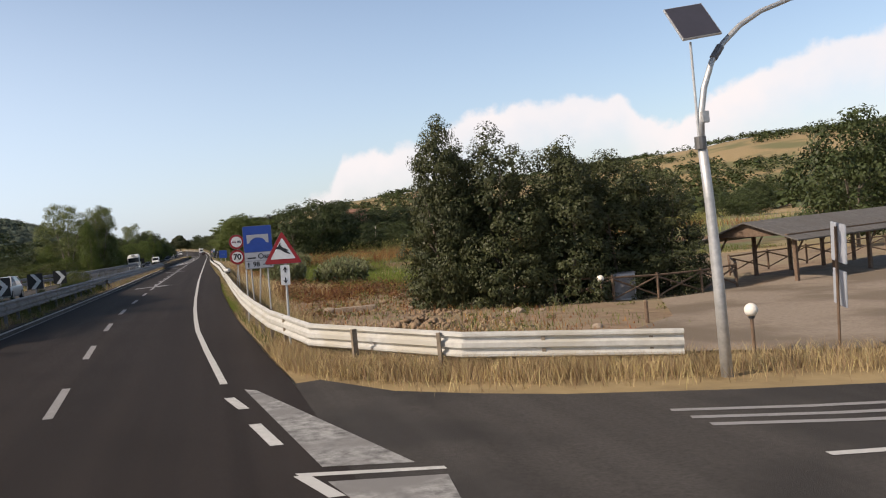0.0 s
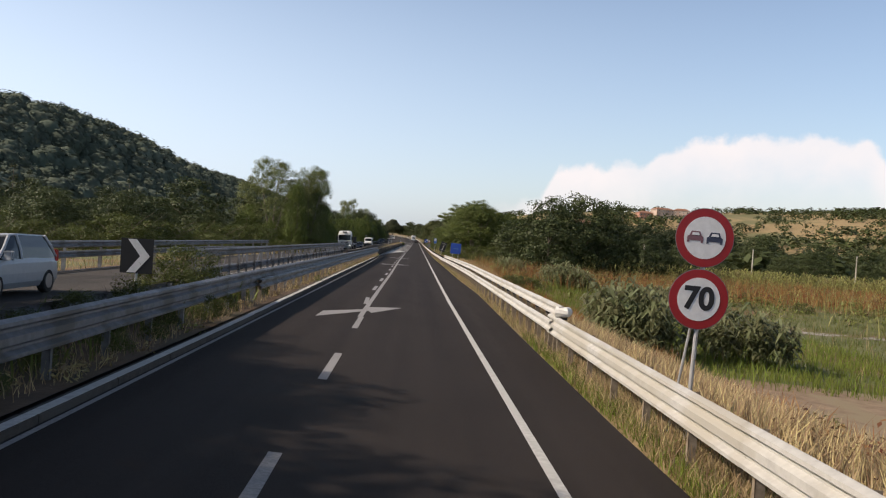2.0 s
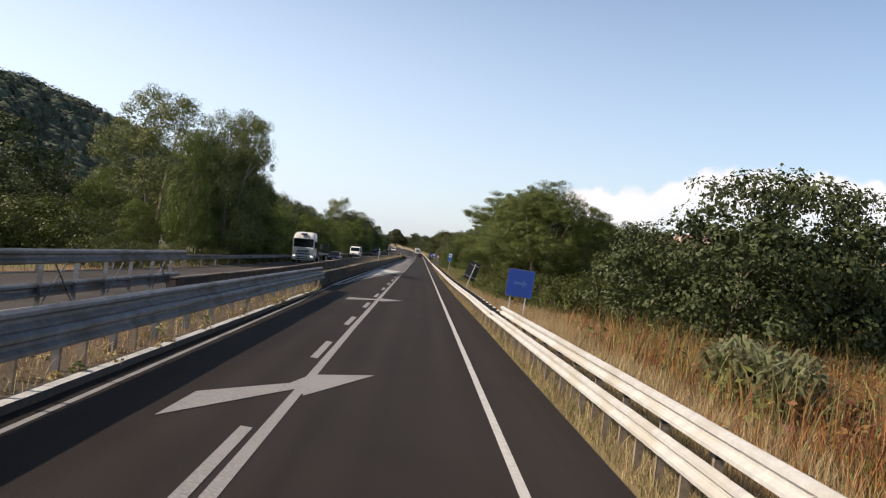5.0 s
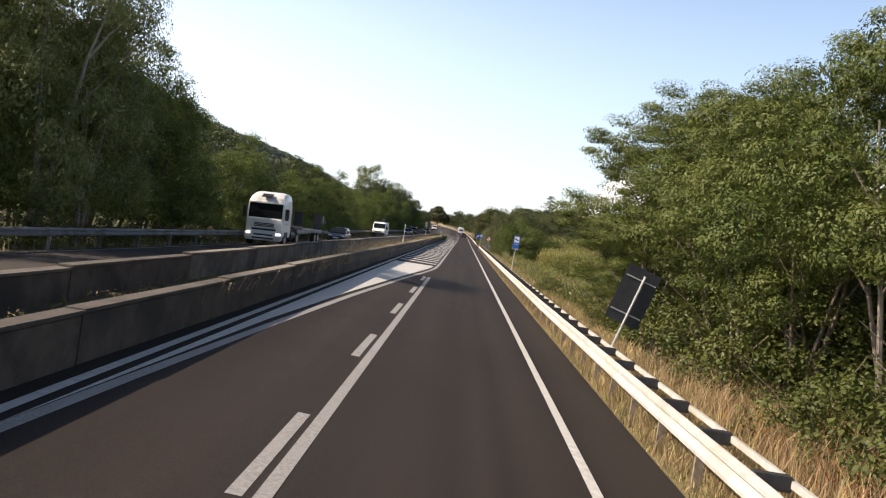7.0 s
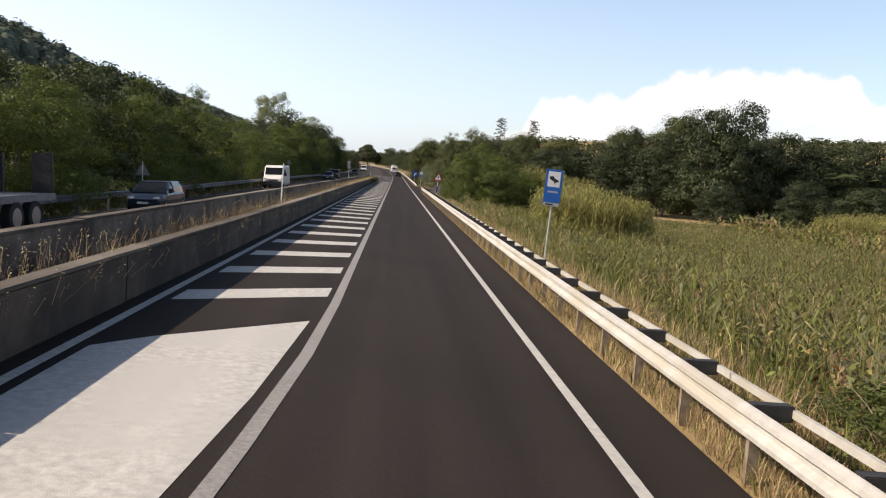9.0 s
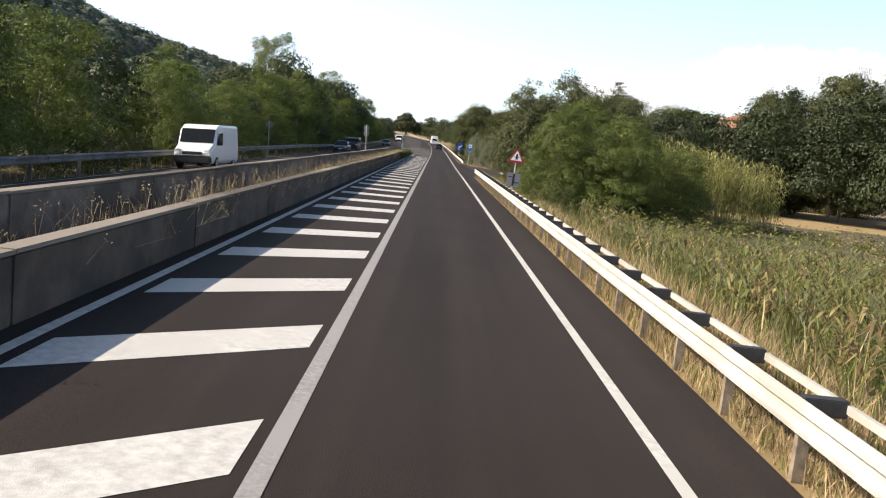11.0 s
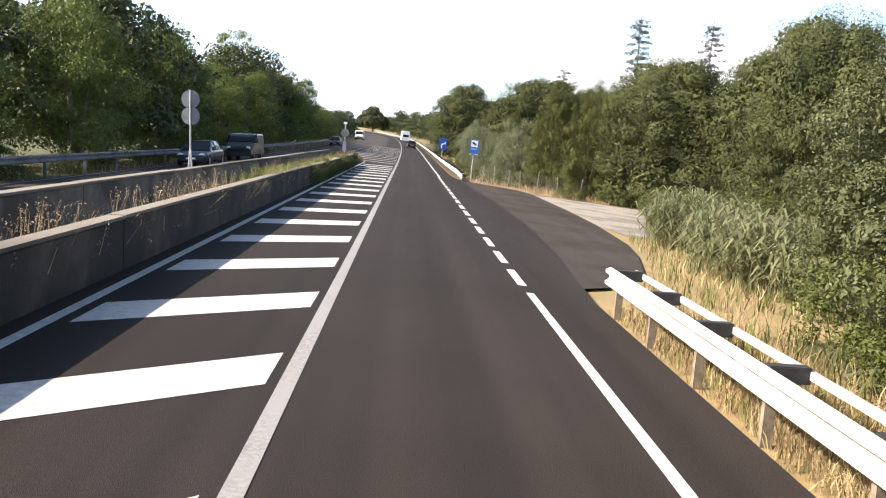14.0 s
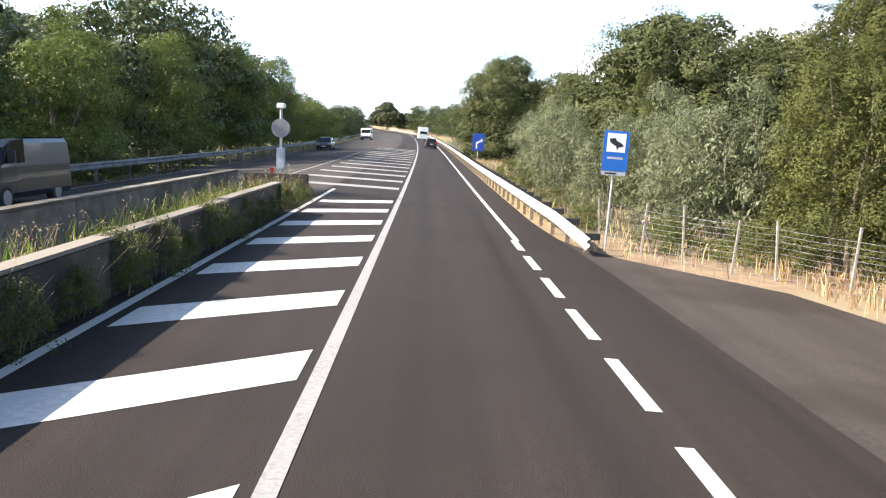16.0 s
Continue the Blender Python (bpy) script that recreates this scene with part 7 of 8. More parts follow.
s = thing("bollard", pose(14.3, 20.4, float(land(14.3, 20.4))), "short dark wooden bollard beside the forecourt", "bollard")
part("shaft", tube([(0, 0, -0.2), (0, 0, 0.62)], [0.06, 0.055], 9), WOOD, s)
part("cap", tube([(0, 0, 0.62), (0, 0, 0.68)], [0.065, 0.03], 9), WOOD, s)

# ---- timber shelter ----
ROOF = material("roof_shingle", (0.085, 0.078, 0.072), (0.15, 0.14, 0.13), 5, 0.9, 0.5, 30, big=(0.11, 0.10, 0.09), big_scale=1.0)
sh = thing("shelter", pose(29.8, 30.8, -1.5, 0, 0, 14), "open timber shelter with a dark low-pitched roof", "shelter")
for k in range(11):
    x0 = -5.6 + 1.02 * k
    for sgn in (-1, 1):
        o = part("roof_panel", box(x0 + 0.004, x0 + 1.016, 0, 2.75, -0.03, 0.03, 0.006), ROOF, sh)
        o.matrix_basis = pose(0, 0, 2.92 + 0.004 * (k % 2), -17.5 if sgn > 0 else 197.5, 0, 0) if sgn > 0 else pose(0, 0, 2.92 + 0.004 * (k % 2), 17.5, 0, 0) @ Matrix.Diagonal((1, -1, 1, 1))
for px in (-5.0, -2.5, 0.0, 2.5, 5.0):
    for py in (-2.0, 2.0):
        part("post", box(px - 0.075, px + 0.075, py - 0.075, py + 0.075, -0.1, 2.26, 0.012), WOOD, sh)
        part("brace", tube([(px + 0.05, py, 1.5), (px + 0.7, py, 2.2)], 0.045, 6), WOOD, sh)
for py in (-2.0, 2.0):
    part("eaves_beam", box(-5.5, 5.5, py - 0.07, py + 0.07, 2.2, 2.36, 0.01), WOOD, sh)
for px in (-5.3, 5.3):
    part("gable", plate([(-1.9, 2.3), (1.9, 2.3), (0.0, 2.86)], -0.02, 0.02), WOOD, sh).matrix_basis = pose(px, 0, 0, 0, 0, 90)
part("floor_slab", box(-5.3, 5.3, -2.6, 2.4, -0.06, 0.09, 0.02), CONCRETE_LIGHT, sh)


# ---- rustic fence ----
def rustic_bay(parent, a, b):
    za, zb = float(land(*a)), float(land(*b))
    p0, p1 = Vector((a[0], a[1], za)), Vector((b[0], b[1], zb))
    part("post", tube([p0 + Vector((0, 0, -0.2)), p0 + Vector((0, 0, 1.05))], 0.055, 7), WOOD, parent)
    up = Vector((0, 0, 1))
    part("rail", tube([p0 + up * 0.95, p1 + up * 0.95], 0.04, 6), WOOD, parent)
    part("cross_rail", tube([p0 + up * 0.15, p1 + up * 0.9], 0.035, 6), WOOD, parent)
    part("cross_rail", tube([p0 + up * 0.9, p1 + up * 0.15 + Vector((0.04, 0.04, 0))], 0.035, 6), WOOD, parent)


f = thing("rustic_fence", pose(0, 0, 0), "dark round-timber fence with crossed rails", "fence")
fp = [(15.0, 28.2), (17.0, 27.4), (19.0, 27.6), (21.2, 28.0), (23.4, 28.8), (24.6, 30.5), (26.5, 33.6), (29.5, 34.6), (32.5, 35.4), (35.5, 36.0), (38.5, 36.2), (41.5, 36.4)]
for a, b in zip(fp, fp[1:]):
    rustic_bay(f, a, b)

# ---- wire fence beside the lay-by ----
COPING_POST = material("grey_post", (0.20, 0.18, 0.15), (0.34, 0.31, 0.27), 6, 0.9)
f = thing("wire_fence", pose(0, 0, 0), "wire mesh fence on thin concrete posts beside the lay-by", "fence")
fl = [(3.9, 331.2), (4.5, 329.2), (5.25, 328.3), (6.1, 327.5), (6.9, 327.0), (7.8, 325.6), (9.0, 324.6), (10.4, 324.2)]
for i, (x, y) in enumerate(fl):
    z = float(land(x, y))
    o = part("post", box(-0.024, 0.024, -0.024, 0.024, -0.2, 1.25 + 0.1 * (i % 3), 0.006), COPING_POST, f)
    o.matrix_basis = pose(x, y, z, 0, (-3, 4, -2, 5)[i % 4], 0)
    if i:
        x0, y0 = fl[i - 1]
        z0 = float(land(x0, y0))
        for k in range(9):
            h = 0.12 + 0.13 * k
            part("wire", tube([(x0, y0, z0 + h), ((x + x0) / 2, (y + y0) / 2, (z + z0) / 2 + h - 0.015), (x, y, z + h)], 0.0045, 4), SIGN_BACK, f)
part("stay", tube([(4.5, 329.2, float(land(4.5, 329.2)) + 0.9), (5.0, 329.9, float(land(5, 329.9)))], 0.03, 6), CONCRETE_LIGHT, f)

# ---- utility poles in the field ----
for x, y in ((62, 150), (48, 152), (96, 168), (36, 165)):
    s = thing("utility_pole", pose(x, y, float(land(x, y))), "thin pale concrete pole standing in the field", "pole", "field poles")
    part("shaft", tube([(0, 0, -0.3), (0, 0, 5.5)], [0.11, 0.07], 9), CONCRETE_LIGHT, s)
    part("cap", tube([(0, 0, 5.5), (0, 0, 5.6)], [0.08, 0.03], 9), SIGN_BACK, s)

# ---- houses in the distance ----
PLASTER = material("old_plaster", (0.42, 0.33, 0.26), (0.55, 0.44, 0.36), 0.5, 0.9, big=(0.38, 0.28, 0.22), big_scale=0.15)
PLASTER_RED = material("red_plaster", (0.34, 0.17, 0.12), (0.44, 0.24, 0.17), 0.5, 0.9)
TILE = material("clay_tile", (0.20, 0.10, 0.065), (0.32, 0.17, 0.11), 2.0, 0.9, 0.4, 6)
GLASS = plain("window_glass", (0.02, 0.025, 0.03), 0.1)


def house(x, y, z, w, d, h, turn, wall, label, cols=4):
    s = thing("house", pose(x, y, z, 0, 0, turn), label, "house")
    part("wall", box(-w / 2, w / 2, -d / 2, d / 2, -1.5, h, 0.03), wall, s)
    bm = bmesh.new()
    v = [bm.verts.new(p) for p in ((-w / 2 - 0.5, -d / 2 - 0.5, h), (w / 2 + 0.5, -d / 2 - 0.5, h), (w / 2 + 0.5, d / 2 + 0.5, h), (-w / 2 - 0.5, d / 2 + 0.5, h), (-w / 2 + d / 3, 0, h + d * 0.2), (w / 2 - d / 3, 0, h + d * 0.2))]
    for q in ((0, 1, 5, 4), (1, 2, 5), (2, 3, 4, 5), (3, 0, 4), (3, 2, 1, 0)):
        bm.faces.new([v[i] for i in q])
    part("roof", bm, TILE, s)
    for fl in range(max(1, int(h // 3))):
        for k in range(cols):
            cx = -w / 2 + w * (k + 0.5) / cols
            wnd = part("window", box(cx - 0.55, cx + 0.55, -d / 2 - 0.06, -d / 2 + 0.05, 0.9 + 3 * fl, 2.3 + 3 * fl, 0.01), SIGN_WHITE, s)
            part("pane", box(cx - 0.45, cx + 0.45, -d / 2 - 0.075, -d / 2 - 0.062, 1.0 + 3 * fl, 2.2 + 3 * fl), GLASS, wnd)
    return s


for x, y, w, h, mt, tn in ((250, 862, 22, 9, PLASTER, 20), (275, 880, 16, 7, PLASTER, -10), (228, 850, 14, 6.5, PLASTER_RED, 5)):
    house(x, y, float(land(x, y)), w, 11, h, tn, mt, "pale hillside villa with a tiled roof")
house(77, 420, 8.0, 14, 9, 7.5, 10, PLASTER_RED, "reddish two-storey house above the pines", 5)
bpy.data.objects["house.003"]["label"] = "reddish two-storey house above the dark pines"
house(-104, 232, -0.5, 9, 7, 4.0, 25, PLASTER, "small pale farmhouse at the foot of the hill", 3)


# ---- path, stones and clods near the oaks ----
ob = make("footpath", *ribbon([(14, 94), (22, 92.5), (30, 91), (38, 90), (52, 91.5), (70, 93)], 1.6, 0.05, lambda x, y: float(land(x, y)), 3, 1.5), APRON)
tagged(ob, "pale trodden footpath across the meadow", "ground", kind="structure")
STONE = material("field_stone", (0.20, 0.15, 0.11), (0.36, 0.29, 0.22), 3.0, 0.9, 0.6, 20)


def rock(x, y, r, seed):
    rnd = random.Random(seed)
    bm = bmesh.new()
    bmesh.ops.create_icosphere(bm, subdivisions=2, radius=r)
    for v in bm.verts:
        k = 1 + 0.28 * noise.noise(v.co * (2.2 / r) + Vector((seed, 0, 0)))
        v.co = Vector((v.co.x * k * rnd.uniform(0.97, 1.03), v.co.y * k, v.co.z * k * 0.62))
    ob = part("rock", bm, STONE)
    ob.matrix_basis = pose(x, y, float(land(x, y)) + r * 0.25, 0, 0, rnd.uniform(0, 360))
    return tagged(ob, "rough brown field stone on dry soil", "rock", "field stones")


rr = random.Random(77)
for k in range(26):
    rock(rr.uniform(6.2, 14), rr.uniform(18.5, 33) if k % 3 else rr.uniform(30, 44), rr.uniform(0.08, 0.28), k)
slab = part("stone_slab", box(-0.75, 0.75, -0.25, 0.25, -0.1, 0.16, 0.04), STONE)
slab.matrix_basis = pose(7.7, 30.6, float(land(7.7, 30.6)) + 0.05, 0, 0, -8)
tagged(slab, "low brown stone block lying in the dry grass", "stone block")


# ---- vehicles ----
TYRE = plain("tyre_rubber", (0.014, 0.014, 0.014), 0.85)
RIM = plain("wheel_rim", (0.32, 0.32, 0.33), 0.35, 0.7)
CARGLASS = plain("car_glass", (0.012, 0.014, 0.016), 0.08, spec=0.45)
LAMP_RED = plain("tail_lamp", (0.42, 0.012, 0.015), 0.2)
LAMP_WHITE = plain("head_lamp", (0.70, 0.70, 0.68), 0.12)
LAMP_LIT = plain("head_lamp_on", (0.80, 0.80, 0.76), 0.12)
bulb = next(n for n in LAMP_LIT.node_tree.nodes if n.type == "BSDF_PRINCIPLED")
bulb.inputs["Emission Color"].default_value = (1.0, 0.95, 0.85, 1)
bulb.inputs["Emission Strength"].default_value = 1.2
TRIM = plain("black_trim", (0.016, 0.016, 0.017), 0.6)
PLATE_M = plain("plate_white", (0.55, 0.56, 0.58), 0.5)


def loft(stations):
    """Rings of (y, [(half width, z), ...]) from rear to front, mirrored and skinned."""
    bm = bmesh.new()
    rings = []
    for y, prof in stations:
        pts = [(w, z) for w, z in prof] + [(-w, z) for w, z in reversed(prof)]
        rings.append([bm.verts.new((x, y, z)) for x, z in pts])
    n = len(rings[0])
    for a, b in zip(rings, rings[1:]):
        for i in range(n):
            bm.faces.new((a[i], b[i], b[(i + 1) % n], a[(i + 1) % n]))
    bm.faces.new(rings[0])
    bm.faces.new(rings[-1][::-1])
    bmesh.ops.recalc_face_normals(bm, faces=bm.faces[:])
    return bm


def wheel(car, x, y, r, w=0.2):
    t = part("wheel", tube([(x - w / 2, y, r), (x - w / 2 + 0.03, y, r), (x + w / 2 - 0.03, y, r), (x + w / 2, y, r)], [r * 0.92, r, r, r * 0.92], 22), TYRE, car)
    sx = 1 if x > 0 else -1
    part("rim", tube([(x + sx * (w / 2 - 0.02), y, r), (x + sx * (w / 2 + 0.008), y, r)], [r * 0.64, r * 0.6], 18), RIM, t)


def paint(name, c, v=0.05):
    m = plain(name, c, 0.32, 0.0, 0.4, v)
    m.node_tree.nodes["Principled BSDF"].inputs["Coat Weight"].default_value = 0.25
    return m


def motor_car(m, col, label, L=4.05, W=1.69, H=1.49, hatch=True, hood=1.0):
    """A car facing +y, its wheels on z 0."""
    c = thing("car", m, label, "car")
    w, zb, zs = W / 2, 0.20, 0.92
    low = lambda k, top: [(w * 0.86 * k, zb), (w * 0.97 * k, zb + 0.14), (w * k, zb + 0.36), (w * 0.985 * k, top - 0.12), (w * 0.93 * k, top)]
    st = [(-L / 2, [(w * 0.74, 0.34), (w * 0.84, 0.42), (w * 0.86, 0.6), (w * 0.84, 0.74), (w * 0.76, 0.82)]), (-L / 2 + 0.1, low(0.93, zs - 0.04)), (-L / 2 + 0.5, low(0.985, zs)), (-0.4, low(1.0, zs)), (0.4, low(1.0, zs)),
          (L / 2 - hood - 0.05, low(1.0, zs - 0.02)), (L / 2 - 0.45, low(0.97, zs - 0.14)), (L / 2 - 0.12, low(0.88, zs - 0.26)), (L / 2, [(w * 0.66, 0.32), (w * 0.76, 0.4), (w * 0.78, 0.5), (w * 0.75, 0.58), (w * 0.68, 0.62)])]
    part("body", loft(st), col, c, shade=False)
    r0 = -L / 2 + (0.12 if hatch else 0.75)
    f0 = L / 2 - hood + 0.1
    cab = [(r0, [(w * 0.90, zs - 0.03), (w * 0.89, zs + 0.02), (w * 0.86, zs + 0.08)]), (r0 + 0.38, [(w * 0.93, zs - 0.03), (w * 0.86, zs + 0.25), (w * 0.72, H - 0.06)]), (0.0, [(w * 0.94, zs - 0.03), (w * 0.87, zs + 0.27), (w * 0.74, H - 0.035)]),
           (f0 - 0.85, [(w * 0.94, zs - 0.03), (w * 0.86, zs + 0.25), (w * 0.71, H - 0.06)]), (f0, [(w * 0.90, zs - 0.06), (w * 0.88, zs - 0.03), (w * 0.84, zs + 0.0)])]
    part("glasshouse", loft(cab), CARGLASS, c)
    part("roof", loft([(r0 + 0.3, [(w * 0.70, H - 0.07), (w * 0.66, H - 0.03)]), (-0.1, [(w * 0.755, H - 0.04), (w * 0.70, H)]), (f0 - 0.82, [(w * 0.72, H - 0.075), (w * 0.66, H - 0.035)])]), col, c)
    for sx in (-1, 1):
        for a, b in (((w * 0.89, r0 + 0.02, zs), (w * 0.73, r0 + 0.4, H - 0.05)), ((w * 0.95, 0.05, zs - 0.02), (w * 0.75, 0.0, H - 0.04)), ((w * 0.89, f0 - 0.02, zs - 0.04), (w * 0.715, f0 - 0.85, H - 0.06))):
            part("pillar", tube([(sx * a[0], a[1], a[2]), (sx * (a[0] * 0.45 + b[0] * 0.55 + 0.03), (a[1] + b[1]) / 2, (a[2] + b[2]) / 2), (sx * b[0], b[1], b[2])], 0.04, 6), col, c)
        part("mirror", box(sx * w * 0.98 - 0.02, sx * w * 0.98 + 0.02 + sx * 0.14, f0 - 0.35, f0 - 0.22, zs, zs + 0.16, 0.03), col, c)
        part("tail_light", box(sx * w * 0.84 - 0.07, sx * w * 0.84 + 0.07, -L / 2 - 0.0, -L / 2 + 0.22, 0.78, 1.12 if hatch else 0.94, 0.03), LAMP_RED, c)
        part("headlight", box(sx * w * 0.68 - 0.15, sx * w * 0.68 + 0.15, L / 2 - 0.30, L / 2 - 0.06, 0.58, 0.74, 0.04), LAMP_WHITE, c)
        for y in (-L / 2 + 0.72, L / 2 - 0.78):
            wheel(c, sx * (w - 0.11), y, 0.31)
    part("bumper", box(-w * 0.78, w * 0.78, -L / 2 - 0.04, -L / 2 + 0.1, 0.3, 0.5, 0.04), TRIM, c)
    part("number_plate", box(-0.26, 0.26, -L / 2 - 0.02, -L / 2 + 0.03, 0.62, 0.73), PLATE_M, c)
    part("grille", box(-w * 0.45, w * 0.45, L / 2 - 0.06, L / 2 + 0.012, 0.36, 0.52, 0.02), TRIM, c)
    part("number_plate", box(-0.26, 0.26, L / 2 + 0.008, L / 2 + 0.022, 0.40, 0.50), PLATE_M, c)
    return c


def van_body(m, col, label, L=5.4, W=2.05, H=2.3):
    c = thing("van", m, label, "van")
    w = W / 2
    sec = lambda k, top, zb=0.3: [(w * 0.92 * k, zb), (w * k, zb + 0.15), (w * k, 1.15 if top > 1.3 else top - 0.1), (w * 0.95 * k, top - 0.12), (w * 0.86 * k, top)]
    part("body", loft([(-L / 2, sec(0.96, H - 0.04)), (-L / 2 + 0.1, sec(1, H)), (0.6, sec(1, H)), (L / 2 - 1.55, sec(1, H - 0.05)), (L / 2 - 1.2, sec(0.99, H - 0.22)), (L / 2 - 0.75, sec(0.98, 1.32)), (L / 2 - 0.12, sec(0.93, 1.02)), (L / 2, sec(0.86, 0.86, 0.36))]), col, c)
    dz = H - 0.22 - 1.32
    half = math.hypot(0.45, dz) * 0.46
    part("windscreen", box(-w * 0.84, w * 0.84, -0.02, 0.02, -half, half, 0.015), CARGLASS, c).matrix_basis = pose(0, L / 2 - 0.955, (H + 1.10) / 2 + 0.012, math.degrees(math.atan2(0.45, dz)), 0, 0)
    for sx in (-1, 1):
        part("side_window", loft([(L / 2 - 2.0, [(0.012, 1.25), (0.012, 1.9)]), (L / 2 - 1.35, [(0.012, 1.25), (0.012, 1.85)]), (L / 2 - 0.95, [(0.012, 1.25), (0.012, 1.42)])]), CARGLASS, c).matrix_basis = pose(sx * w * 0.995, 0, 0)
        part("mirror", box(sx * (w + 0.12) - 0.1, sx * (w + 0.12) + 0.1, L / 2 - 1.15, L / 2 - 1.02, 1.25, 1.6, 0.03), TRIM, c)
        part("headlight", box(sx * w * 0.72 - 0.16, sx * w * 0.72 + 0.16, L / 2 - 0.3, L / 2 - 0.02, 0.78, 1.0, 0.04), LAMP_WHITE, c)
        part("tail_light", box(sx * w * 0.9 - 0.06, sx * w * 0.9 + 0.06, -L / 2 - 0.02, -L / 2 + 0.06, 0.9, 1.5, 0.02), LAMP_RED, c)
        for y in (-L / 2 + 1.0, L / 2 - 0.95):
            wheel(c, sx * (w - 0.12), y, 0.34, 0.22)
    part("bumper", box(-w * 0.93, w * 0.93, L / 2 - 0.25, L / 2 + 0.06, 0.30, 0.70, 0.06), TRIM, c)
    part("grille", box(-w * 0.5, w * 0.5, L / 2 - 0.09, L / 2 + 0.02, 0.74, 0.90, 0.02), TRIM, c)
    part("rear_window", box(-w * 0.75, w * 0.75, -L / 2 - 0.015, -L / 2 + 0.01, 1.35, 1.95, 0.01), CARGLASS, c)
    return c


def lorry(m, col, label):
    c = thing("lorry", m, label, "lorry")
    side = [(1.20, 0.62), (1.25, 0.72), (1.25, 2.70)]
    top = lambda k, h: side + [(1.23 * k, h - 0.50), (1.16 * k, h - 0.22), (0.98 * k, h - 0.06), (0.70 * k, h)]
    part("cab", loft([(0.0, top(0.97, 3.46)), (0.12, top(1, 3.56)), (0.9, top(1, 3.56)), (1.45, top(1, 3.44)), (1.85, side + [(1.22, 2.86), (1.15, 3.02), (0.98, 3.12), (0.70, 3.17)]), (2.05, side[:2] + [(1.23, 2.4), (1.20, 2.66), (1.14, 2.76), (0.98, 2.84), (0.70, 2.87)]), (2.16, [(1.17, 0.62), (1.21, 0.72), (1.20, 1.55), (1.18, 1.75), (1.14, 1.80), (0.98, 1.83), (0.70, 1.84)]), (2.26, [(1.10, 0.64), (1.15, 0.74), (1.14, 1.50), (1.12, 1.66), (1.08, 1.70), (0.95, 1.72), (0.70, 1.73)])]), col, c, shade=False)
    part("windscreen", box(-1.10, 1.10, -0.03, 0.03, -0.47, 0.47, 0.02), CARGLASS, c).matrix_basis = pose(0, 2.125, 2.29, 5.5, 0, 0)
    part("sun_visor", box(-1.12, 1.12, 2.04, 2.26, 2.76, 2.84, 0.02), col, c, "white visor over the windscreen")
    part("roof_hatch", box(-0.36, 0.36, 1.30, 1.80, 0, 0.05, 0.02), TRIM, c).matrix_basis = pose(0, 0.55, 3.92, -25, 0, 0)
    for z in (1.24, 1.33, 1.42):
        part("grille", box(-0.66, 0.66, 2.22, 2.29, z, z + 0.06, 0.01), TRIM, c)
    part("grille", box(-0.80, 0.80, 2.22, 2.29, 1.00, 1.12, 0.01), TRIM, c)
    part("bumper", box(-1.23, 1.23, 2.02, 2.36, 0.34, 0.94, 0.08), col, c)
    part("air_intake", box(-0.62, 0.62, 2.30, 2.375, 0.66, 0.76, 0.01), TRIM, c)
    part("air_intake", box(-0.72, 0.72, 2.30, 2.375, 0.44, 0.54, 0.01), TRIM, c)
    part("number_plate", box(-0.26, 0.26, 2.36, 2.385, 0.55, 0.66, 0.005), SIGN_WHITE, c)
    part("side_fairing", box(-1.2, 1.2, -0.5, -0.05, 0.8, 2.6, 0.04), TRIM, c)
    for sx in (-1, 1):
        part("headlight", box(sx * 0.98 - 0.18, sx * 0.98 + 0.18, 2.28, 2.39, 0.68, 0.88, 0.04), LAMP_LIT, c, "switched-on headlight")
        part("fog_light", box(sx * 0.98 - 0.10, sx * 0.98 + 0.10, 2.30, 2.38, 0.44, 0.54, 0.02), LAMP_WHITE, c)
        part("wheel_arch", box(sx * 1.16 - 0.1, sx * 1.16 + 0.1, 0.70, 1.90, 0.50, 1.08, 0.1), TRIM, c)
        part("quarter_window", box(sx * 1.24 - 0.02, sx * 1.24 + 0.02, 0.75, 1.12, 1.90, 2.45, 0.01), CARGLASS, c)
        part("door_handle", box(sx * 1.25 - 0.02, sx * 1.25 + 0.02, 1.15, 1.32, 1.50, 1.55, 0.01), TRIM, c)
        part("step", box(sx * 1.2 - 0.08, sx * 1.2 + 0.08, 1.95, 2.15, 0.42, 0.50, 0.01), TRIM, c)
        part("side_window", box(sx * 1.24 - 0.02, sx * 1.24 + 0.02, 1.2, 1.95, 1.75, 2.5, 0.01), CARGLASS, c)
        part("mirror", box(sx * 1.42 - 0.1, sx * 1.42 + 0.1, 2.0, 2.12, 1.75, 2.5, 0.03), TRIM, c)
        for y in (1.3, -2.6, -9.5, -10.8):
            wheel(c, sx * 1.08, y, 0.5, 0.3)
        part("tank", tube([(sx * 0.95, -0.4, 0.75), (sx * 0.95, -1.8, 0.75)], 0.32, 14), TRIM, c)
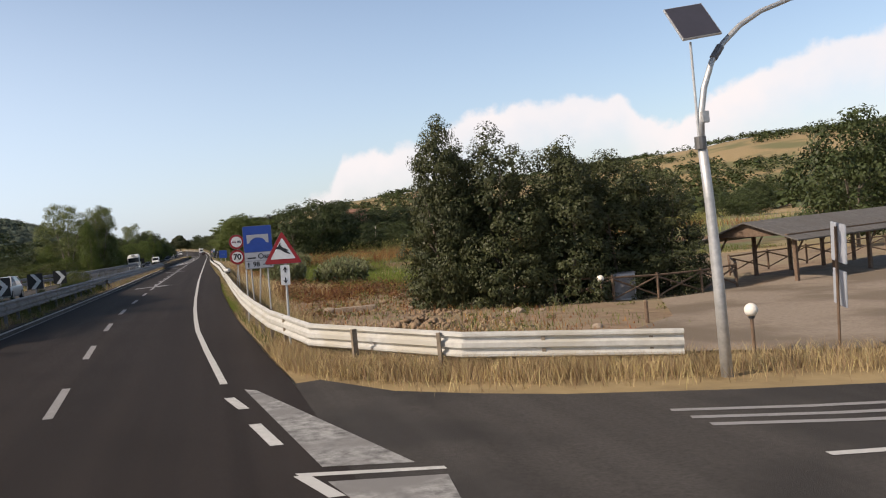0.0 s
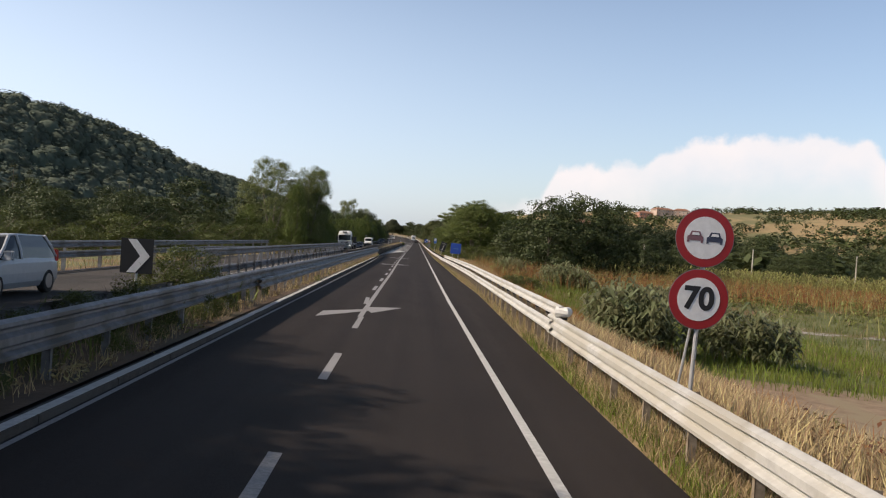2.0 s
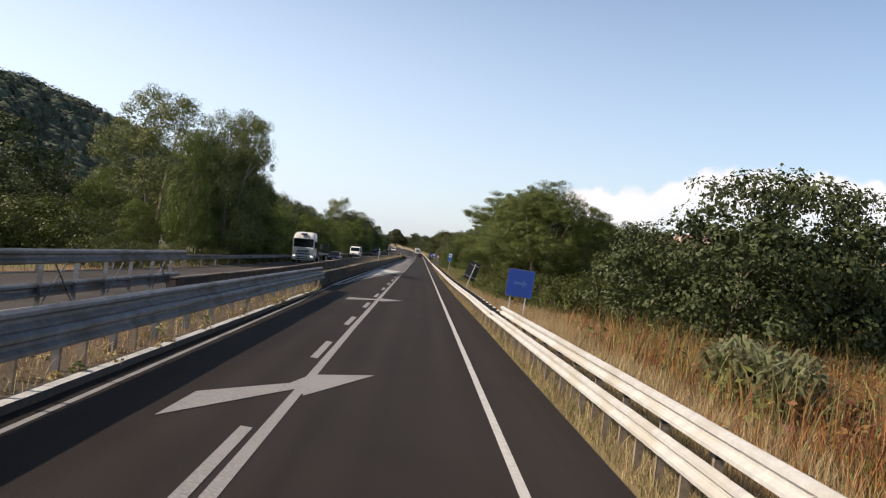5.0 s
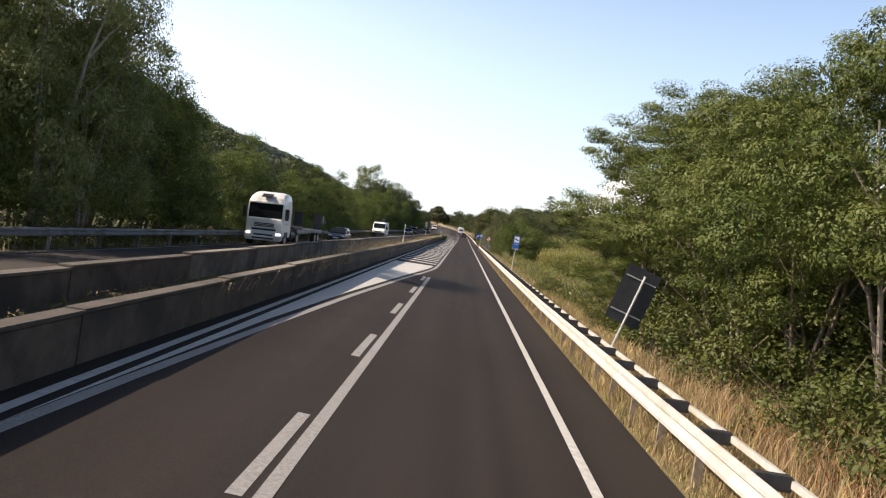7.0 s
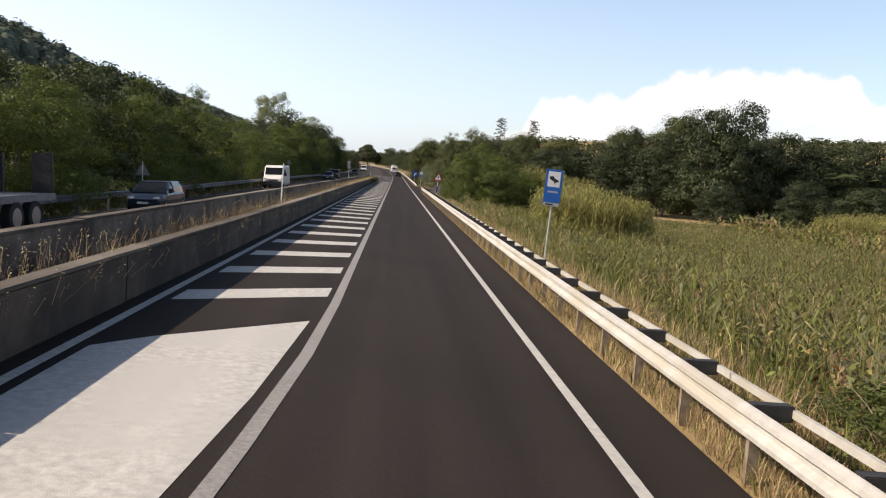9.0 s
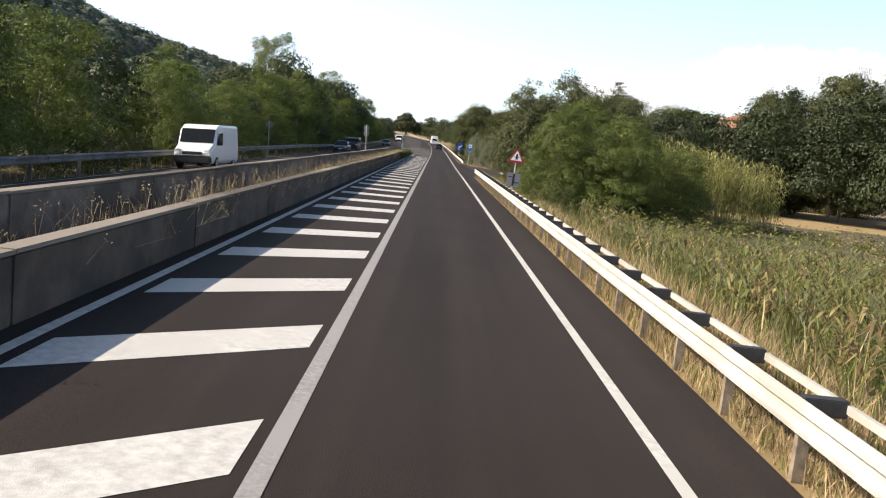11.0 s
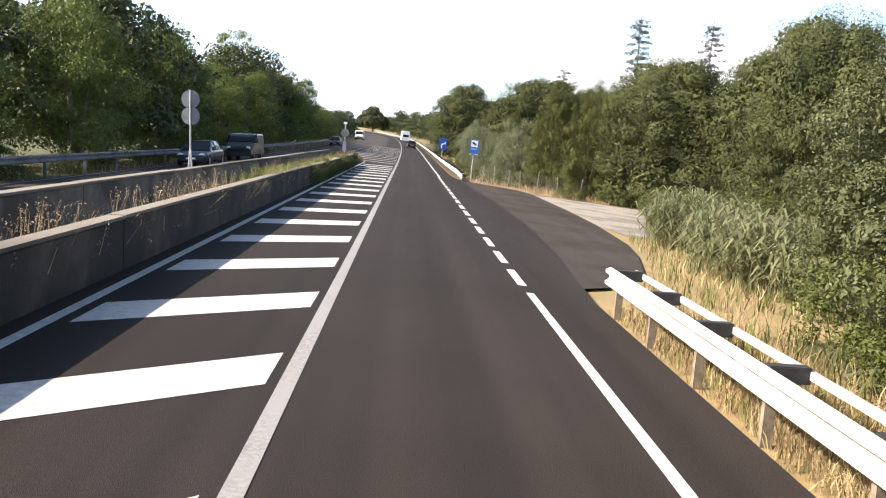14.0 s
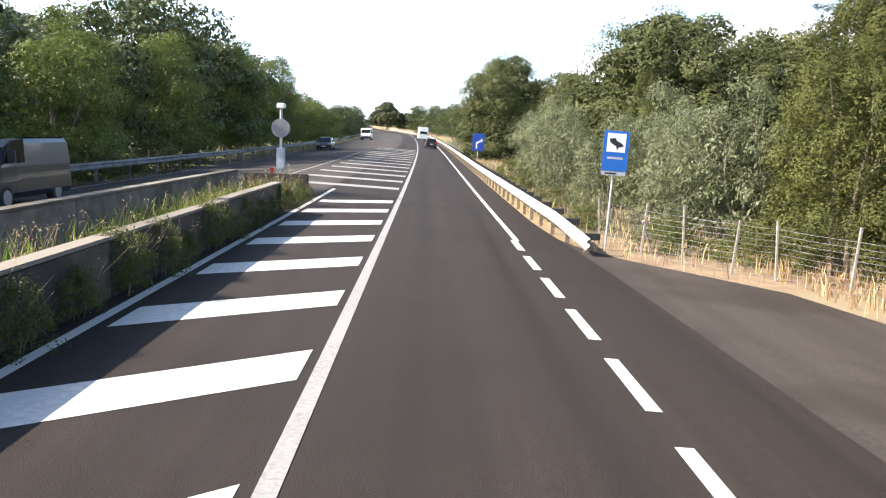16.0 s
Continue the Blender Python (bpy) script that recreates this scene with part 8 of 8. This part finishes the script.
        part("loading_ramp", box(sx * 0.8 - 0.33, sx * 0.8 + 0.33, -12.4, -12.25, 0.95, 2.5, 0.02), TRIM, c)
    part("chassis", box(-0.45, 0.45, -4.2, 0.6, 0.7, 0.95, 0.02), TRIM, c)
    part("trailer_bed", box(-1.22, 1.22, -12.4, -2.4, 0.95, 1.18, 0.03), STEEL_DARK, c)
    part("gooseneck", box(-1.2, 1.2, -4.6, -1.4, 1.2, 1.38, 0.02), TRIM, c)
    return c


BLACK = paint("car_black", (0.010, 0.010, 0.012))
NAVY = paint("car_dark_blue", (0.012, 0.020, 0.040))
SILVER = paint("car_silver", (0.42, 0.43, 0.45))
WHITE = paint("van_white", (0.72, 0.72, 0.71))


def on_far(x, y, turn=180):
    return pose(x + float(bend(y)), y, far_side_z(x, y) + 0.004, 0, 2.9, turn)


# ahead on the own carriageway, past the end of the drive
motor_car(pose(0.1 + float(bend(432)), 432, float(road_z(0.1, 432)) + 0.004, 0.9, 3.2, 4), BLACK, "black hatchback driving ahead on the lane")
van_body(pose(0.0 + float(bend(500)), 500, float(road_z(0, 500)) + 0.004, 1, 3.2, 5), WHITE, "white van far ahead on the lane", 5.8, 2.15, 2.9)
# oncoming traffic
lorry(on_far(-13.3, 191.3), paint("lorry_white", (0.66, 0.66, 0.64)), "white articulated lorry with an empty low trailer")
motor_car(on_far(-12.55, 216.7), NAVY, "dark blue oncoming estate car", 4.5, 1.76, 1.45, True, 1.1)
motor_car(on_far(-10.3, 58.0), SILVER, "silver oncoming compact car", 4.1, 1.72, 1.52, True, 1.0)
van_body(on_far(-13.1, 260.5), WHITE, "white oncoming panel van")
motor_car(on_far(-12.8, 320.5), NAVY, "dark blue oncoming saloon car", 4.6, 1.78, 1.44, False, 1.15)
van_body(on_far(-12.7, 332.8), paint("van_dark_grey", (0.018, 0.020, 0.024)), "dark grey oncoming people carrier", 4.9, 1.9, 1.9)
van_body(on_far(-11.5, 470.0), WHITE, "white oncoming van farther along the road")
motor_car(on_far(-12.4, 405.0), BLACK, "black oncoming car farther along the road", 4.4, 1.75, 1.46)
